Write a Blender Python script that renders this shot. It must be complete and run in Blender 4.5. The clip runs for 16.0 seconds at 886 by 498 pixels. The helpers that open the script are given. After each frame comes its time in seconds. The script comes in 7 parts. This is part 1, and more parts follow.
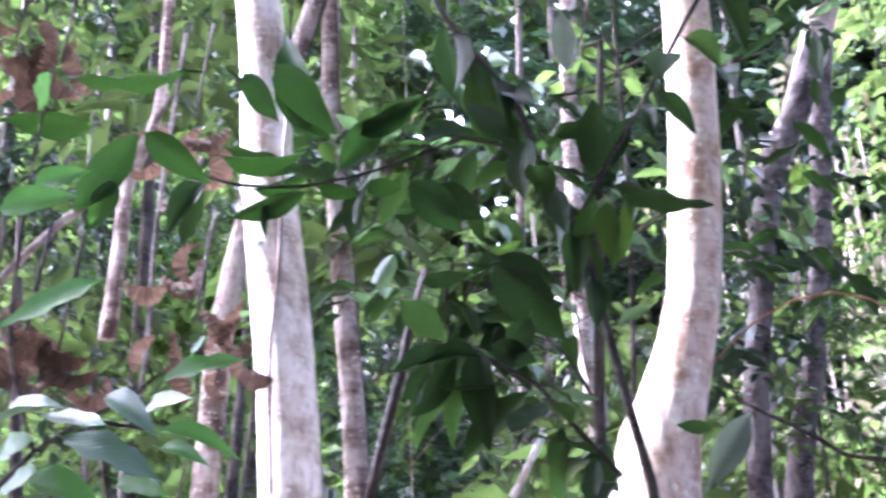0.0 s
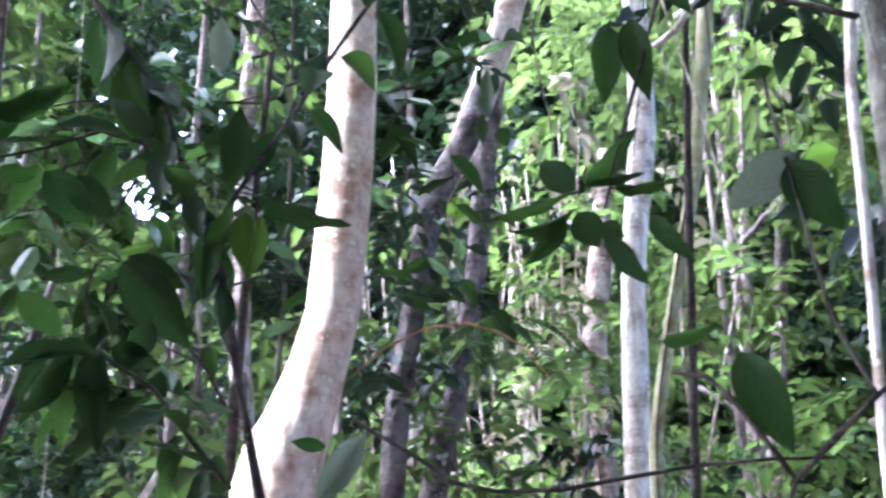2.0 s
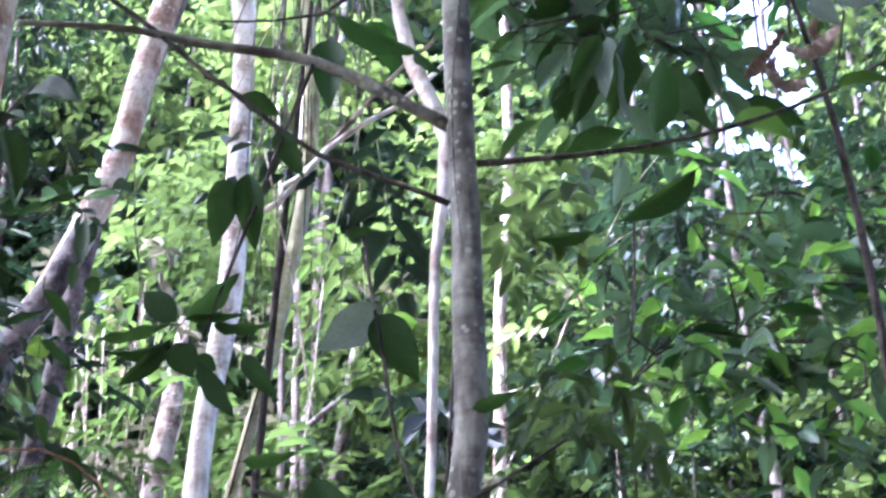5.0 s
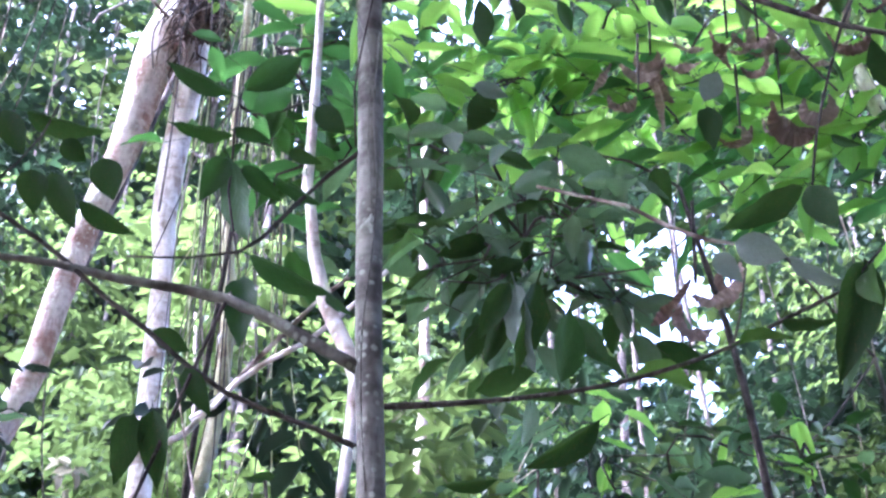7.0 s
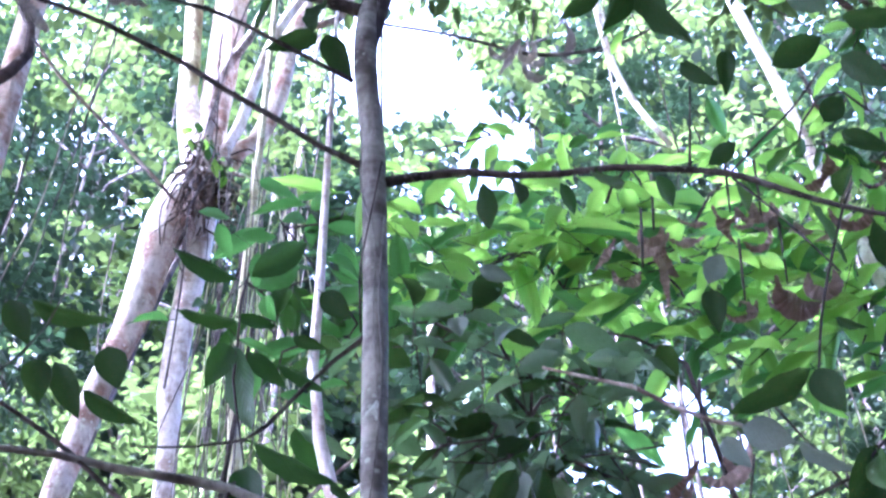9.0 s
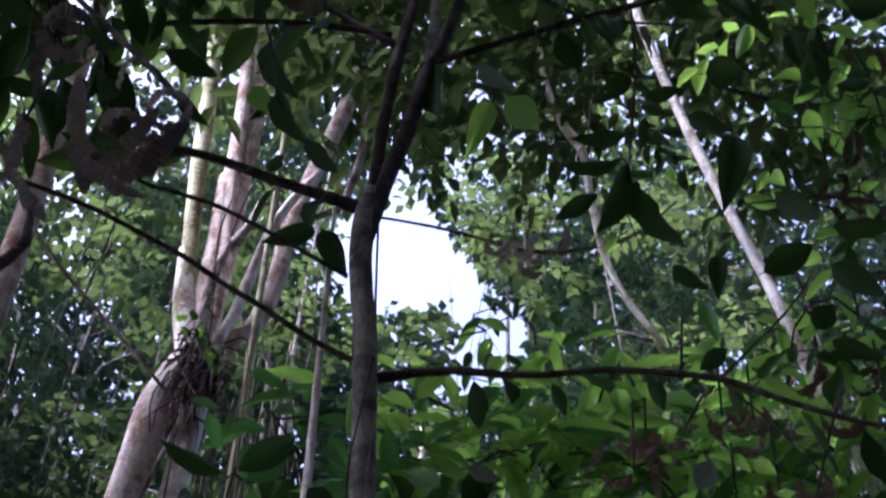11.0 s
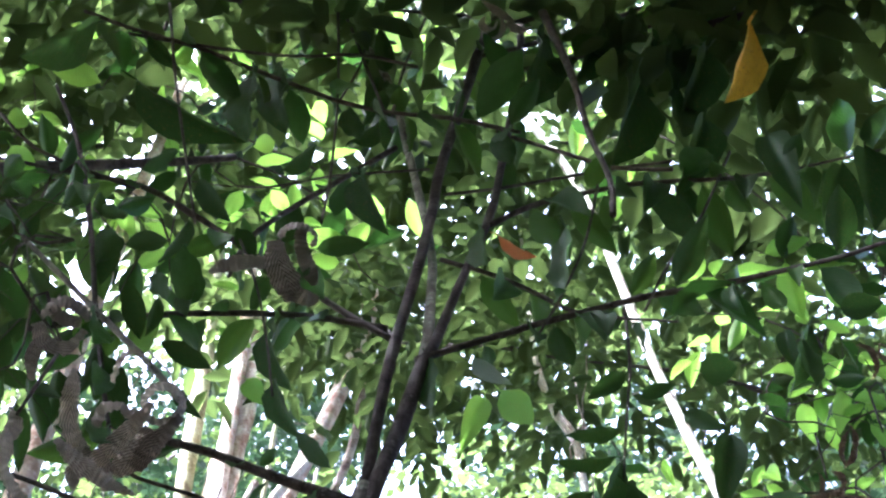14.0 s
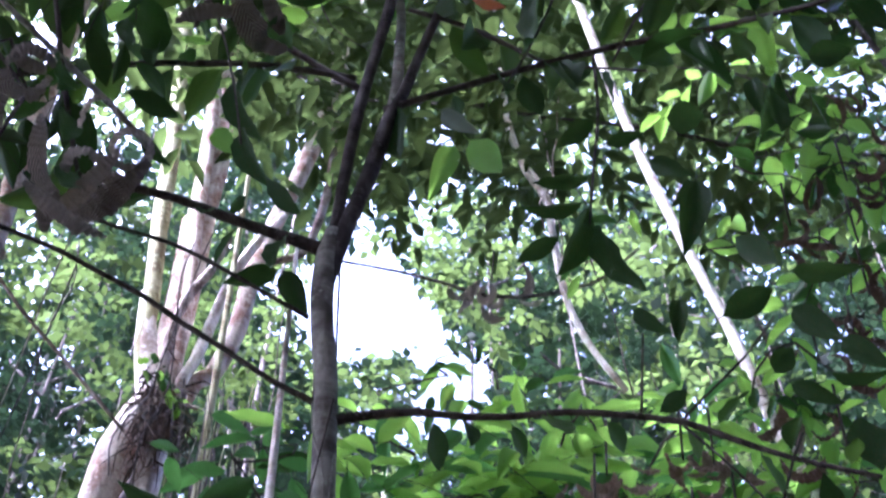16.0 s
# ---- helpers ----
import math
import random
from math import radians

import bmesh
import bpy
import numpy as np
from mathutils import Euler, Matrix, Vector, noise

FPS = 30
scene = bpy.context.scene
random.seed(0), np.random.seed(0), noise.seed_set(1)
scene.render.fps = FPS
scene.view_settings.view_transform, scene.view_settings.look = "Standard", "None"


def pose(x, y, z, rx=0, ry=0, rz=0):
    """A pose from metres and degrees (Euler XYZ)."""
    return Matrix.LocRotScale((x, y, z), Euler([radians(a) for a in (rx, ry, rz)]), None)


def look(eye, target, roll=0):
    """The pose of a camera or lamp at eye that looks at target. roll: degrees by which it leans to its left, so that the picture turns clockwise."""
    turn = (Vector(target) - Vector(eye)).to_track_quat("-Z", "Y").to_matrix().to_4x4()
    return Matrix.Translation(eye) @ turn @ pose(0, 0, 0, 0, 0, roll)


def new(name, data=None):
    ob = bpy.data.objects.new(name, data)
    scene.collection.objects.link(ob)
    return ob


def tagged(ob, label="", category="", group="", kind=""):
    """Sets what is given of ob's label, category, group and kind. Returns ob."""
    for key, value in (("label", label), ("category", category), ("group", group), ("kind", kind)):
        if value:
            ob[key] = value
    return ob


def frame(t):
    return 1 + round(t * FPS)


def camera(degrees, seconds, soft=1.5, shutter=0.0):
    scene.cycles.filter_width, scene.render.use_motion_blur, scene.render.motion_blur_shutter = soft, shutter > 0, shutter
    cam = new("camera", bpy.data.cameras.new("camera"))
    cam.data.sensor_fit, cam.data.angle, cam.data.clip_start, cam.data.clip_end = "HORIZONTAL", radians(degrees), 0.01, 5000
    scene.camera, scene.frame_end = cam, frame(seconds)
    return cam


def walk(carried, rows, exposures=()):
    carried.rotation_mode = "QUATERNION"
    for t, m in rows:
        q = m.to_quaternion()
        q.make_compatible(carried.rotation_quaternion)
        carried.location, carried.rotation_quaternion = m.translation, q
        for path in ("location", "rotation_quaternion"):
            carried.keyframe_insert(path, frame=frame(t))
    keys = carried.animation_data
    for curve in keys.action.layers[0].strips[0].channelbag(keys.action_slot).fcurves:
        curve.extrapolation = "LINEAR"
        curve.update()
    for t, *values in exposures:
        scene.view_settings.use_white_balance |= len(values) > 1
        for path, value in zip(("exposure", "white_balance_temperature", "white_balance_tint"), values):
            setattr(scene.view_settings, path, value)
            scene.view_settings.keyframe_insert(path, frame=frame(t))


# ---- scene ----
# Rainforest understorey: the camera pans to the right over pale trunks, then tilts up a sapling into the crowns.
cam = camera(31.28, 16.0, soft=2.4, shutter=0.5)
walk(cam, [
    (0.0, look((-0.064, 0.088, 1.664), (-2.598, 3.899, 3.679), -0.15)),
    (0.5, look((-0.053, 0.108, 1.674), (-2.338, 4.085, 3.665), -0.32)),
    (1.0, look((-0.041, 0.111, 1.677), (-2.079, 4.215, 3.678), 0.02)),
    (1.5, look((-0.028, 0.121, 1.672), (-1.867, 4.300, 3.710), 0.39)),
    (2.0, look((-0.007, 0.142, 1.665), (-1.645, 4.391, 3.729), 0.16)),
    (2.5, look((0.026, 0.141, 1.666), (-1.391, 4.463, 3.743), 0.36)),
    (3.0, look((0.038, 0.139, 1.670), (-1.152, 4.514, 3.780), 0.03)),
    (3.2, look((0.043, 0.132, 1.671), (-1.046, 4.522, 3.803), 0.02)),
    (5.3, look((-0.027, 0.019, 1.511), (-0.206, 4.239, 4.187), -0.35)),
    (5.5, look((-0.019, 0.019, 1.528), (-0.145, 4.210, 4.252), -0.43)),
    (6.0, look((0.000, -0.017, 1.540), (-0.004, 4.053, 4.445), -0.53)),
    (6.5, look((0.002, -0.019, 1.544), (-0.033, 3.934, 4.606), -0.08)),
    (7.0, look((-0.002, -0.017, 1.541), (-0.002, 3.855, 4.703), -0.46)),
    (7.5, look((0.001, -0.021, 1.549), (0.016, 3.771, 4.808), -0.80)),
    (8.0, look((0.003, -0.023, 1.548), (0.014, 3.685, 4.902), -0.81)),
    (8.5, look((0.008, -0.030, 1.564), (0.001, 3.604, 4.999), -0.32)),
    (9.0, look((0.003, -0.047, 1.579), (-0.014, 3.489, 5.114), -0.77)),
    (9.2, look((0.002, -0.057, 1.583), (-0.010, 3.446, 5.151), -0.62)),
    (11.3, look((0.011, -0.064, 1.590), (0.009, 2.952, 5.578), 0.57)),
    (11.5, look((0.011, -0.069, 1.593), (0.004, 2.901, 5.615), 0.53)),
    (12.0, look((0.009, -0.079, 1.597), (-0.009, 2.775, 5.702), 1.01)),
    (12.5, look((0.006, -0.088, 1.603), (-0.014, 2.638, 5.795), 1.22)),
    (13.0, look((0.005, -0.092, 1.605), (-0.011, 2.527, 5.865), 1.15)),
    (13.5, look((0.003, -0.090, 1.614), (-0.008, 2.417, 5.940), 1.88)),
    (14.0, look((0.003, -0.087, 1.614), (0.016, 2.262, 6.028), 0.85)),
    (14.5, look((0.012, -0.068, 1.593), (0.045, 2.320, 5.986), 0.37)),
    (15.0, look((0.016, -0.052, 1.586), (0.070, 2.526, 5.870), 0.10)),
    (15.5, look((0.019, -0.048, 1.578), (0.101, 2.755, 5.717), -0.29)),
    (16.0, look((0.019, -0.052, 1.579), (0.126, 2.915, 5.602), -0.76)),
], exposures=[(0.0, 5.55, 5050, 28), (1.0, 5.55, 5000, 23), (2.5, 5.05, 4950, 16), (5.5, 5.2, 4950, 23), (9.2, 5.3, 4600, 32), (11.3, 2.5, 5100, 29), (12.2, 2.5, 5100, 28), (13.0, 3.8, 5200, 20), (14.0, 4.85, 5200, 15), (14.7, 5.5, 4800, 24), (15.5, 4.85, 4830, 27), (16.0, 4.15, 4900, 30)])

# ---- light ----
world = bpy.data.worlds.new("sky")
scene.world = world
world.use_nodes = True
SUN_ELEVATION, SUN_AZIMUTH = radians(52), radians(243)
wn = world.node_tree.nodes
sky = wn.new("ShaderNodeTexSky")
sky.sky_type = "NISHITA"
sky.sun_disc = False
sky.sun_elevation, sky.sun_rotation = SUN_ELEVATION, SUN_AZIMUTH
sky.air_density, sky.dust_density, sky.ozone_density = 0.45, 9.0, 0.4
wn["Background"].inputs["Strength"].default_value = 0.15
world.node_tree.links.new(sky.outputs[0], wn["Background"].inputs["Color"])

sun = new("sun", bpy.data.lights.new("sun", "SUN"))
sun.data.energy, sun.data.angle, sun.data.color = 0.65, radians(1.5), (1.0, 0.95, 0.88)
to_sun = Vector((math.sin(SUN_AZIMUTH) * math.cos(SUN_ELEVATION), math.cos(SUN_AZIMUTH) * math.cos(SUN_ELEVATION), math.sin(SUN_ELEVATION)))
sun.matrix_world = look(to_sun * 40, (0, 0, 0))


# ---- materials ----
def material(name):
    m = bpy.data.materials.new(name)
    m.use_nodes = True
    return m, m.node_tree, m.node_tree.nodes["Principled BSDF"]


def ramp_of(tree, stops):
    r = tree.nodes.new("ShaderNodeValToRGB")
    while len(r.color_ramp.elements) < len(stops):
        r.color_ramp.elements.new(0.5)
    for e, (at, c) in zip(r.color_ramp.elements, stops):
        e.position, e.color = at, (*c, 1)
    return r


def noise_of(tree, scale, detail=4.0, stretch=(1, 1, 1), coord="Object"):
    co, mp, n = (tree.nodes.new("ShaderNode" + k) for k in ("TexCoord", "Mapping", "TexNoise"))
    mp.inputs["Scale"].default_value = stretch
    n.inputs["Scale"].default_value, n.inputs["Detail"].default_value = scale, detail
    tree.links.new(co.outputs[coord], mp.inputs["Vector"])
    tree.links.new(mp.outputs[0], n.inputs["Vector"])
    return n


def bark_material(name, pale, mid, dark, scale=9.0, blotch=2.2, bump=0.5, rough=0.85):
    """Bark: blotches, round lichen spots, faint rings across and fine cracks."""
    m, t, b = material(name)
    big = noise_of(t, blotch * 3.4, 7, (1, 1, 0.75))
    fine = noise_of(t, scale * 7, 6, (1, 1, 0.55))
    ring = noise_of(t, scale * 2.2, 5, (0.35, 0.35, 2.6))
    crack = noise_of(t, scale * 2.6, 4, (1, 1, 0.22))
    mix, half = t.nodes.new("ShaderNodeMath"), t.nodes.new("ShaderNodeMath")
    mix.operation, half.operation = "ADD", "MULTIPLY_ADD"
    half.inputs[1].default_value, half.inputs[2].default_value = 0.28, -0.14
    t.links.new(ring.outputs[0], half.inputs[0])
    t.links.new(big.outputs[0], mix.inputs[0])
    t.links.new(half.outputs[0], mix.inputs[1])
    col = ramp_of(t, ((0.36, dark), (0.48, mid), (0.6, pale)))
    t.links.new(mix.outputs[0], col.inputs[0])
    base = col.outputs[0]
    # round spots of lichen, in patches
    co, spots = t.nodes.new("ShaderNodeTexCoord"), t.nodes.new("ShaderNodeTexVoronoi")
    spots.inputs["Scale"].default_value = scale * 4.5
    t.links.new(co.outputs["Object"], spots.inputs["Vector"])
    area = noise_of(t, blotch * 2.2, 5)
    size = t.nodes.new("ShaderNodeMath")
    size.operation = "MULTIPLY_ADD"
    size.inputs[1].default_value, size.inputs[2].default_value = -1.4, 0.95
    t.links.new(area.outputs[0], size.inputs[0])
    near = t.nodes.new("ShaderNodeMath")
    near.operation = "ADD"
    t.links.new(spots.outputs["Distance"], near.inputs[0])
    t.links.new(size.outputs[0], near.inputs[1])
    mask = ramp_of(t, ((0.38, (0.75, 0.75, 0.75)), (0.5, (0, 0, 0))))
    t.links.new(near.outputs[0], mask.inputs[0])
    lich = t.nodes.new("ShaderNodeMix")
    lich.data_type = "RGBA"
    lich.inputs[7].default_value = (*[min(0.85, p * k) for p, k in zip(pale, (1.2, 1.3, 1.25))], 1)
    t.links.new(mask.outputs[0], lich.inputs[0])
    t.links.new(base, lich.inputs[6])
    base = lich.outputs[2]
    for source, low, high, share in ((fine, 0.34, 0.52, 0.35), (crack, 0.36, 0.44, 0.4)):
        soil = t.nodes.new("ShaderNodeMix")
        soil.data_type, soil.blend_type = "RGBA", "MULTIPLY"
        soil.inputs[0].default_value = share
        speck = ramp_of(t, ((low, (0.35, 0.3, 0.27)), (high, (1, 1, 1))))
        t.links.new(source.outputs[0], speck.inputs[0])
        t.links.new(base, soil.inputs[6])
        t.links.new(speck.outputs[0], soil.inputs[7])
        base = soil.outputs[2]
    t.links.new(base, b.inputs["Base Color"])
    rough_map = t.nodes.new("ShaderNodeMath")
    rough_map.operation = "ADD"
    t.links.new(fine.outputs[0], rough_map.inputs[0])
    t.links.new(crack.outputs[0], rough_map.inputs[1])
    bp = t.nodes.new("ShaderNodeBump")
    bp.inputs["Strength"].default_value, bp.inputs["Distance"].default_value = bump, 0.012
    t.links.new(rough_map.outputs[0], bp.inputs["Height"])
    t.links.new(bp.outputs[0], b.inputs["Normal"])
    b.inputs["Roughness"].default_value = rough
    b.inputs["Specular IOR Level"].default_value = 0.2
    return m


def leaf_material(name, deep, light, glow, through_share=0.4, gloss=0.42, veins=0.0, island=False, spots=0.0, sheen=0.22):
    """A leaf: waxy top, light that shines through, colour that varies leaf by leaf, side veins."""
    m, t, b = material(name)
    if island:
        rnd = t.nodes.new("ShaderNodeNewGeometry").outputs["Random Per Island"]
    else:
        rnd = t.nodes.new("ShaderNodeObjectInfo").outputs["Random"]
    col = ramp_of(t, ((0.0, deep), (0.75, light), (1.0, light)))
    t.links.new(rnd, col.inputs[0])
    base = col.outputs[0]
    patch = noise_of(t, 14, 3)
    shade = t.nodes.new("ShaderNodeMix")
    shade.data_type, shade.blend_type = "RGBA", "MULTIPLY"
    shade.inputs[0].default_value = 0.5
    tone = ramp_of(t, ((0.3, (0.55, 0.55, 0.5)), (0.65, (1, 1, 1))))
    t.links.new(patch.outputs[0], tone.inputs[0])
    t.links.new(base, shade.inputs[6])
    t.links.new(tone.outputs[0], shade.inputs[7])
    base = shade.outputs[2]
    if island:
        wide = noise_of(t, 0.9, 3)
        hue = ramp_of(t, ((0.36, (0.62, 0.68, 0.72)), (0.5, (0.92, 0.95, 0.95)), (0.66, (1.3, 1.2, 0.8))))
        vary = t.nodes.new("ShaderNodeMix")
        vary.data_type, vary.blend_type = "RGBA", "MULTIPLY"
        vary.inputs[0].default_value = 1.0
        t.links.new(wide.outputs[0], hue.inputs[0])
        t.links.new(base, vary.inputs[6])
        t.links.new(hue.outputs[0], vary.inputs[7])
        base = vary.outputs[2]
    if spots:
        brown = noise_of(t, 26, 2)
        mask = ramp_of(t, ((0.62, (0, 0, 0)), (0.68, (spots, spots, spots))))
        t.links.new(brown.outputs[0], mask.inputs[0])
        sp = t.nodes.new("ShaderNodeMix")
        sp.data_type = "RGBA"
        sp.inputs[7].default_value = (0.09, 0.05, 0.02, 1)
        t.links.new(mask.outputs[0], sp.inputs[0])
        t.links.new(base, sp.inputs[6])
        base = sp.outputs[2]
    t.links.new(base, b.inputs["Base Color"])
    b.inputs["Roughness"].default_value = gloss
    b.inputs["Specular IOR Level"].default_value = sheen
    tr = t.nodes.new("ShaderNodeBsdfTranslucent")
    tint = t.nodes.new("ShaderNodeMix")
    tint.data_type = "RGBA"
    tint.inputs[0].default_value = 0.65
    tint.inputs[7].default_value = (*glow, 1)
    t.links.new(base, tint.inputs[6])
    t.links.new(tint.outputs[2], tr.inputs["Color"])
    mx = t.nodes.new("ShaderNodeMixShader")
    mx.inputs[0].default_value = through_share
    t.links.new(b.outputs[0], mx.inputs[1])
    t.links.new(tr.outputs[0], mx.inputs[2])
    t.links.new(mx.outputs[0], t.nodes["Material Output"].inputs["Surface"])
    if veins:
        uv = t.nodes.new("ShaderNodeUVMap")
        sep = t.nodes.new("ShaderNodeSeparateXYZ")
        t.links.new(uv.outputs[0], sep.inputs[0])
        ab = t.nodes.new("ShaderNodeMath")
        ab.operation = "ABSOLUTE"
        t.links.new(sep.outputs[1], ab.inputs[0])
        run = t.nodes.new("ShaderNodeMath")
        run.operation = "MULTIPLY_ADD"
        run.inputs[1].default_value = -0.35
        t.links.new(ab.outputs[0], run.inputs[0])
        t.links.new(sep.outputs[0], run.inputs[2])
        wave = t.nodes.new("ShaderNodeMath")
        wave.operation = "PINGPONG"
        wave.inputs[1].default_value = 0.045
        t.links.new(run.outputs[0], wave.inputs[0])
        if veins > 0.7:
            # Withered leaves: paler ribs, and pleat shading put into the colour as dark grooves.
            groove_shade = ramp_of(t, ((0.0, (0.16, 0.15, 0.14)), (0.018, (0.7, 0.7, 0.7)), (0.045, (1.45, 1.45, 1.45))))
            ribs = t.nodes.new("ShaderNodeMix")
            ribs.data_type, ribs.blend_type = "RGBA", "MULTIPLY"
            ribs.inputs[0].default_value = 0.95
            t.links.new(wave.outputs[0], groove_shade.inputs[0])
            t.links.new(base, ribs.inputs[6])
            t.links.new(groove_shade.outputs[0], ribs.inputs[7])
            t.links.new(ribs.outputs[2], b.inputs["Base Color"])
        bp = t.nodes.new("ShaderNodeBump")
        bp.inputs["Strength"].default_value, bp.inputs["Distance"].default_value = veins * 0.4, 0.05
        t.links.new(wave.outputs[0], bp.inputs["Height"])
        t.links.new(bp.outputs[0], b.inputs["Normal"])
    return m


BARK_WHITE = bark_material("bark_white", (0.80, 0.77, 0.73), (0.66, 0.61, 0.55), (0.40, 0.33, 0.27), 11, 4.5, 0.35)
BARK_CREAM = bark_material("bark_cream", (0.76, 0.66, 0.56), (0.64, 0.50, 0.39), (0.42, 0.28, 0.2), 12, 5.5, 0.35)
BARK_PINK = bark_material("bark_pink", (0.42, 0.37, 0.34), (0.25, 0.195, 0.17), (0.10, 0.07, 0.06), 12, 4.5, 0.6)
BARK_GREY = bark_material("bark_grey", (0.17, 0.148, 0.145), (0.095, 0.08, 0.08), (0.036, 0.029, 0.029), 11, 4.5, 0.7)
BARK_DARK = bark_material("bark_dark", (0.20, 0.17, 0.16), (0.12, 0.10, 0.09), (0.05, 0.04, 0.035), bump=0.7)
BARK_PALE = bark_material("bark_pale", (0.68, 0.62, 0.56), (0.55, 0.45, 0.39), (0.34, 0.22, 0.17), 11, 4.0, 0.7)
BARK_LEG = bark_material("bark_leg", (0.42, 0.36, 0.32), (0.26, 0.2, 0.17), (0.1, 0.075, 0.065), bump=0.6)
BARK_SAPLING = bark_material("bark_sapling", (0.235, 0.235, 0.195), (0.145, 0.142, 0.118), (0.07, 0.065, 0.054), 11, 4, 0.4)
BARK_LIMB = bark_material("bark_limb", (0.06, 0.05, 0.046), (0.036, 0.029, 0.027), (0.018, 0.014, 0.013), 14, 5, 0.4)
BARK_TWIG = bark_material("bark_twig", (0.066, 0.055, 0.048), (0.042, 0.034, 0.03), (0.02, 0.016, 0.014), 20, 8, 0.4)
BARK_FAR = bark_material("bark_far", (0.11, 0.095, 0.085), (0.065, 0.055, 0.048), (0.03, 0.025, 0.022), 9, 4, 0.6)
LICHEN = bark_material("lichen", (0.5, 0.54, 0.46), (0.4, 0.44, 0.36), (0.26, 0.29, 0.22), 14, 6, 0.6)
BARK_MOSS = bark_material("bark_moss", (0.46, 0.45, 0.3), (0.36, 0.36, 0.2), (0.2, 0.17, 0.1), bump=0.5)
VINE_RED = bark_material("vine_red", (0.35, 0.2, 0.13), (0.3, 0.15, 0.1), (0.2, 0.1, 0.07), 20, 8, 0.3)

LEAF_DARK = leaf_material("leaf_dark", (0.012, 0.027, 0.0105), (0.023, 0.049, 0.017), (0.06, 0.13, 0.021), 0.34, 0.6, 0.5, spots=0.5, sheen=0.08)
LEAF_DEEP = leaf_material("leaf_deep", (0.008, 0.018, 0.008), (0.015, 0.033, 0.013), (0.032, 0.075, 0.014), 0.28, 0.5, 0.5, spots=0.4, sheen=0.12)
LEAF_MID = leaf_material("leaf_mid", (0.014, 0.04, 0.012), (0.026, 0.068, 0.018), (0.06, 0.16, 0.018), 0.3, 0.4, 0.5)
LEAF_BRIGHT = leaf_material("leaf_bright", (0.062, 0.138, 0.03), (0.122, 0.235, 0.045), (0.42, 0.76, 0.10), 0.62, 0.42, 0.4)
LEAF_PALE = leaf_material("leaf_pale", (0.088, 0.118, 0.09), (0.135, 0.165, 0.13), (0.2, 0.26, 0.16), 0.3, 0.45, 0.4)
LEAF_LIME = leaf_material("leaf_lime", (0.10, 0.19, 0.03), (0.13, 0.22, 0.04), (0.28, 0.46, 0.06), 0.5, 0.5, 0.3)
LEAF_YELLOW = leaf_material("leaf_yellow", (0.5, 0.3, 0.02), (0.6, 0.36, 0.03), (0.75, 0.5, 0.04), 0.45, 0.5, 0.3, spots=0.8)
LEAF_RED = leaf_material("leaf_red", (0.4, 0.1, 0.03), (0.45, 0.13, 0.04), (0.6, 0.2, 0.05), 0.45, 0.5, 0.3)
LEAF_DEAD = leaf_material("leaf_dead", (0.16, 0.142, 0.12), (0.43, 0.39, 0.335), (0.15, 0.13, 0.105), 0.16, 0.8, 2.0)
LEAF_BROWN = leaf_material("leaf_brown", (0.16, 0.10, 0.075), (0.32, 0.245, 0.205), (0.15, 0.1, 0.06), 0.25, 0.75, 0.8)
LEAF_RUSSET = leaf_material("leaf_russet", (0.07, 0.043, 0.031), (0.15, 0.10, 0.074), (0.09, 0.055, 0.035), 0.22, 0.75, 0.8)
# Bluish sky sheen is put into these two base colours, besides the real gloss.
LEAF_GLOSSY = leaf_material("leaf_glossy", (0.062, 0.102, 0.072), (0.115, 0.172, 0.13), (0.16, 0.31, 0.08), 0.34, 0.27, 0.5, sheen=0.95)
LEAF_SHEEN = leaf_material("leaf_sheen", (0.04, 0.085, 0.062), (0.065, 0.125, 0.092), (0.1, 0.22, 0.08), 0.2, 0.33, 0.5, sheen=0.9)
LEAF_FRESH = leaf_material("leaf_fresh", (0.03, 0.085, 0.03), (0.05, 0.13, 0.045), (0.14, 0.36, 0.06), 0.45, 0.38, 0.5)
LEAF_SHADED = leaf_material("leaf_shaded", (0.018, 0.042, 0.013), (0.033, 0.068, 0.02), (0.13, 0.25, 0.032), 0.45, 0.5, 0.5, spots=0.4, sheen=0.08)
# Crown tones carry light: shaded and backlit foliage is painted as darker leaf colour.
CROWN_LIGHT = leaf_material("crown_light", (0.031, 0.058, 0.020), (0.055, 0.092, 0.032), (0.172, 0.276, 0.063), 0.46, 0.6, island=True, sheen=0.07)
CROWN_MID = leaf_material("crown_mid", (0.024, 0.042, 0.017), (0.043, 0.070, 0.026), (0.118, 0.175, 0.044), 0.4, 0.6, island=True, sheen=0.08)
CROWN_SHADED = leaf_material("crown_shaded", (0.008, 0.018, 0.011), (0.018, 0.037, 0.020), (0.026, 0.052, 0.022), 0.24, 0.4, island=True, sheen=0.35)
DRY = leaf_material("dry_leaf", (0.10, 0.09, 0.07), (0.2, 0.185, 0.145), (0.2, 0.19, 0.12), 0.3, 0.7, island=True, sheen=0.1)


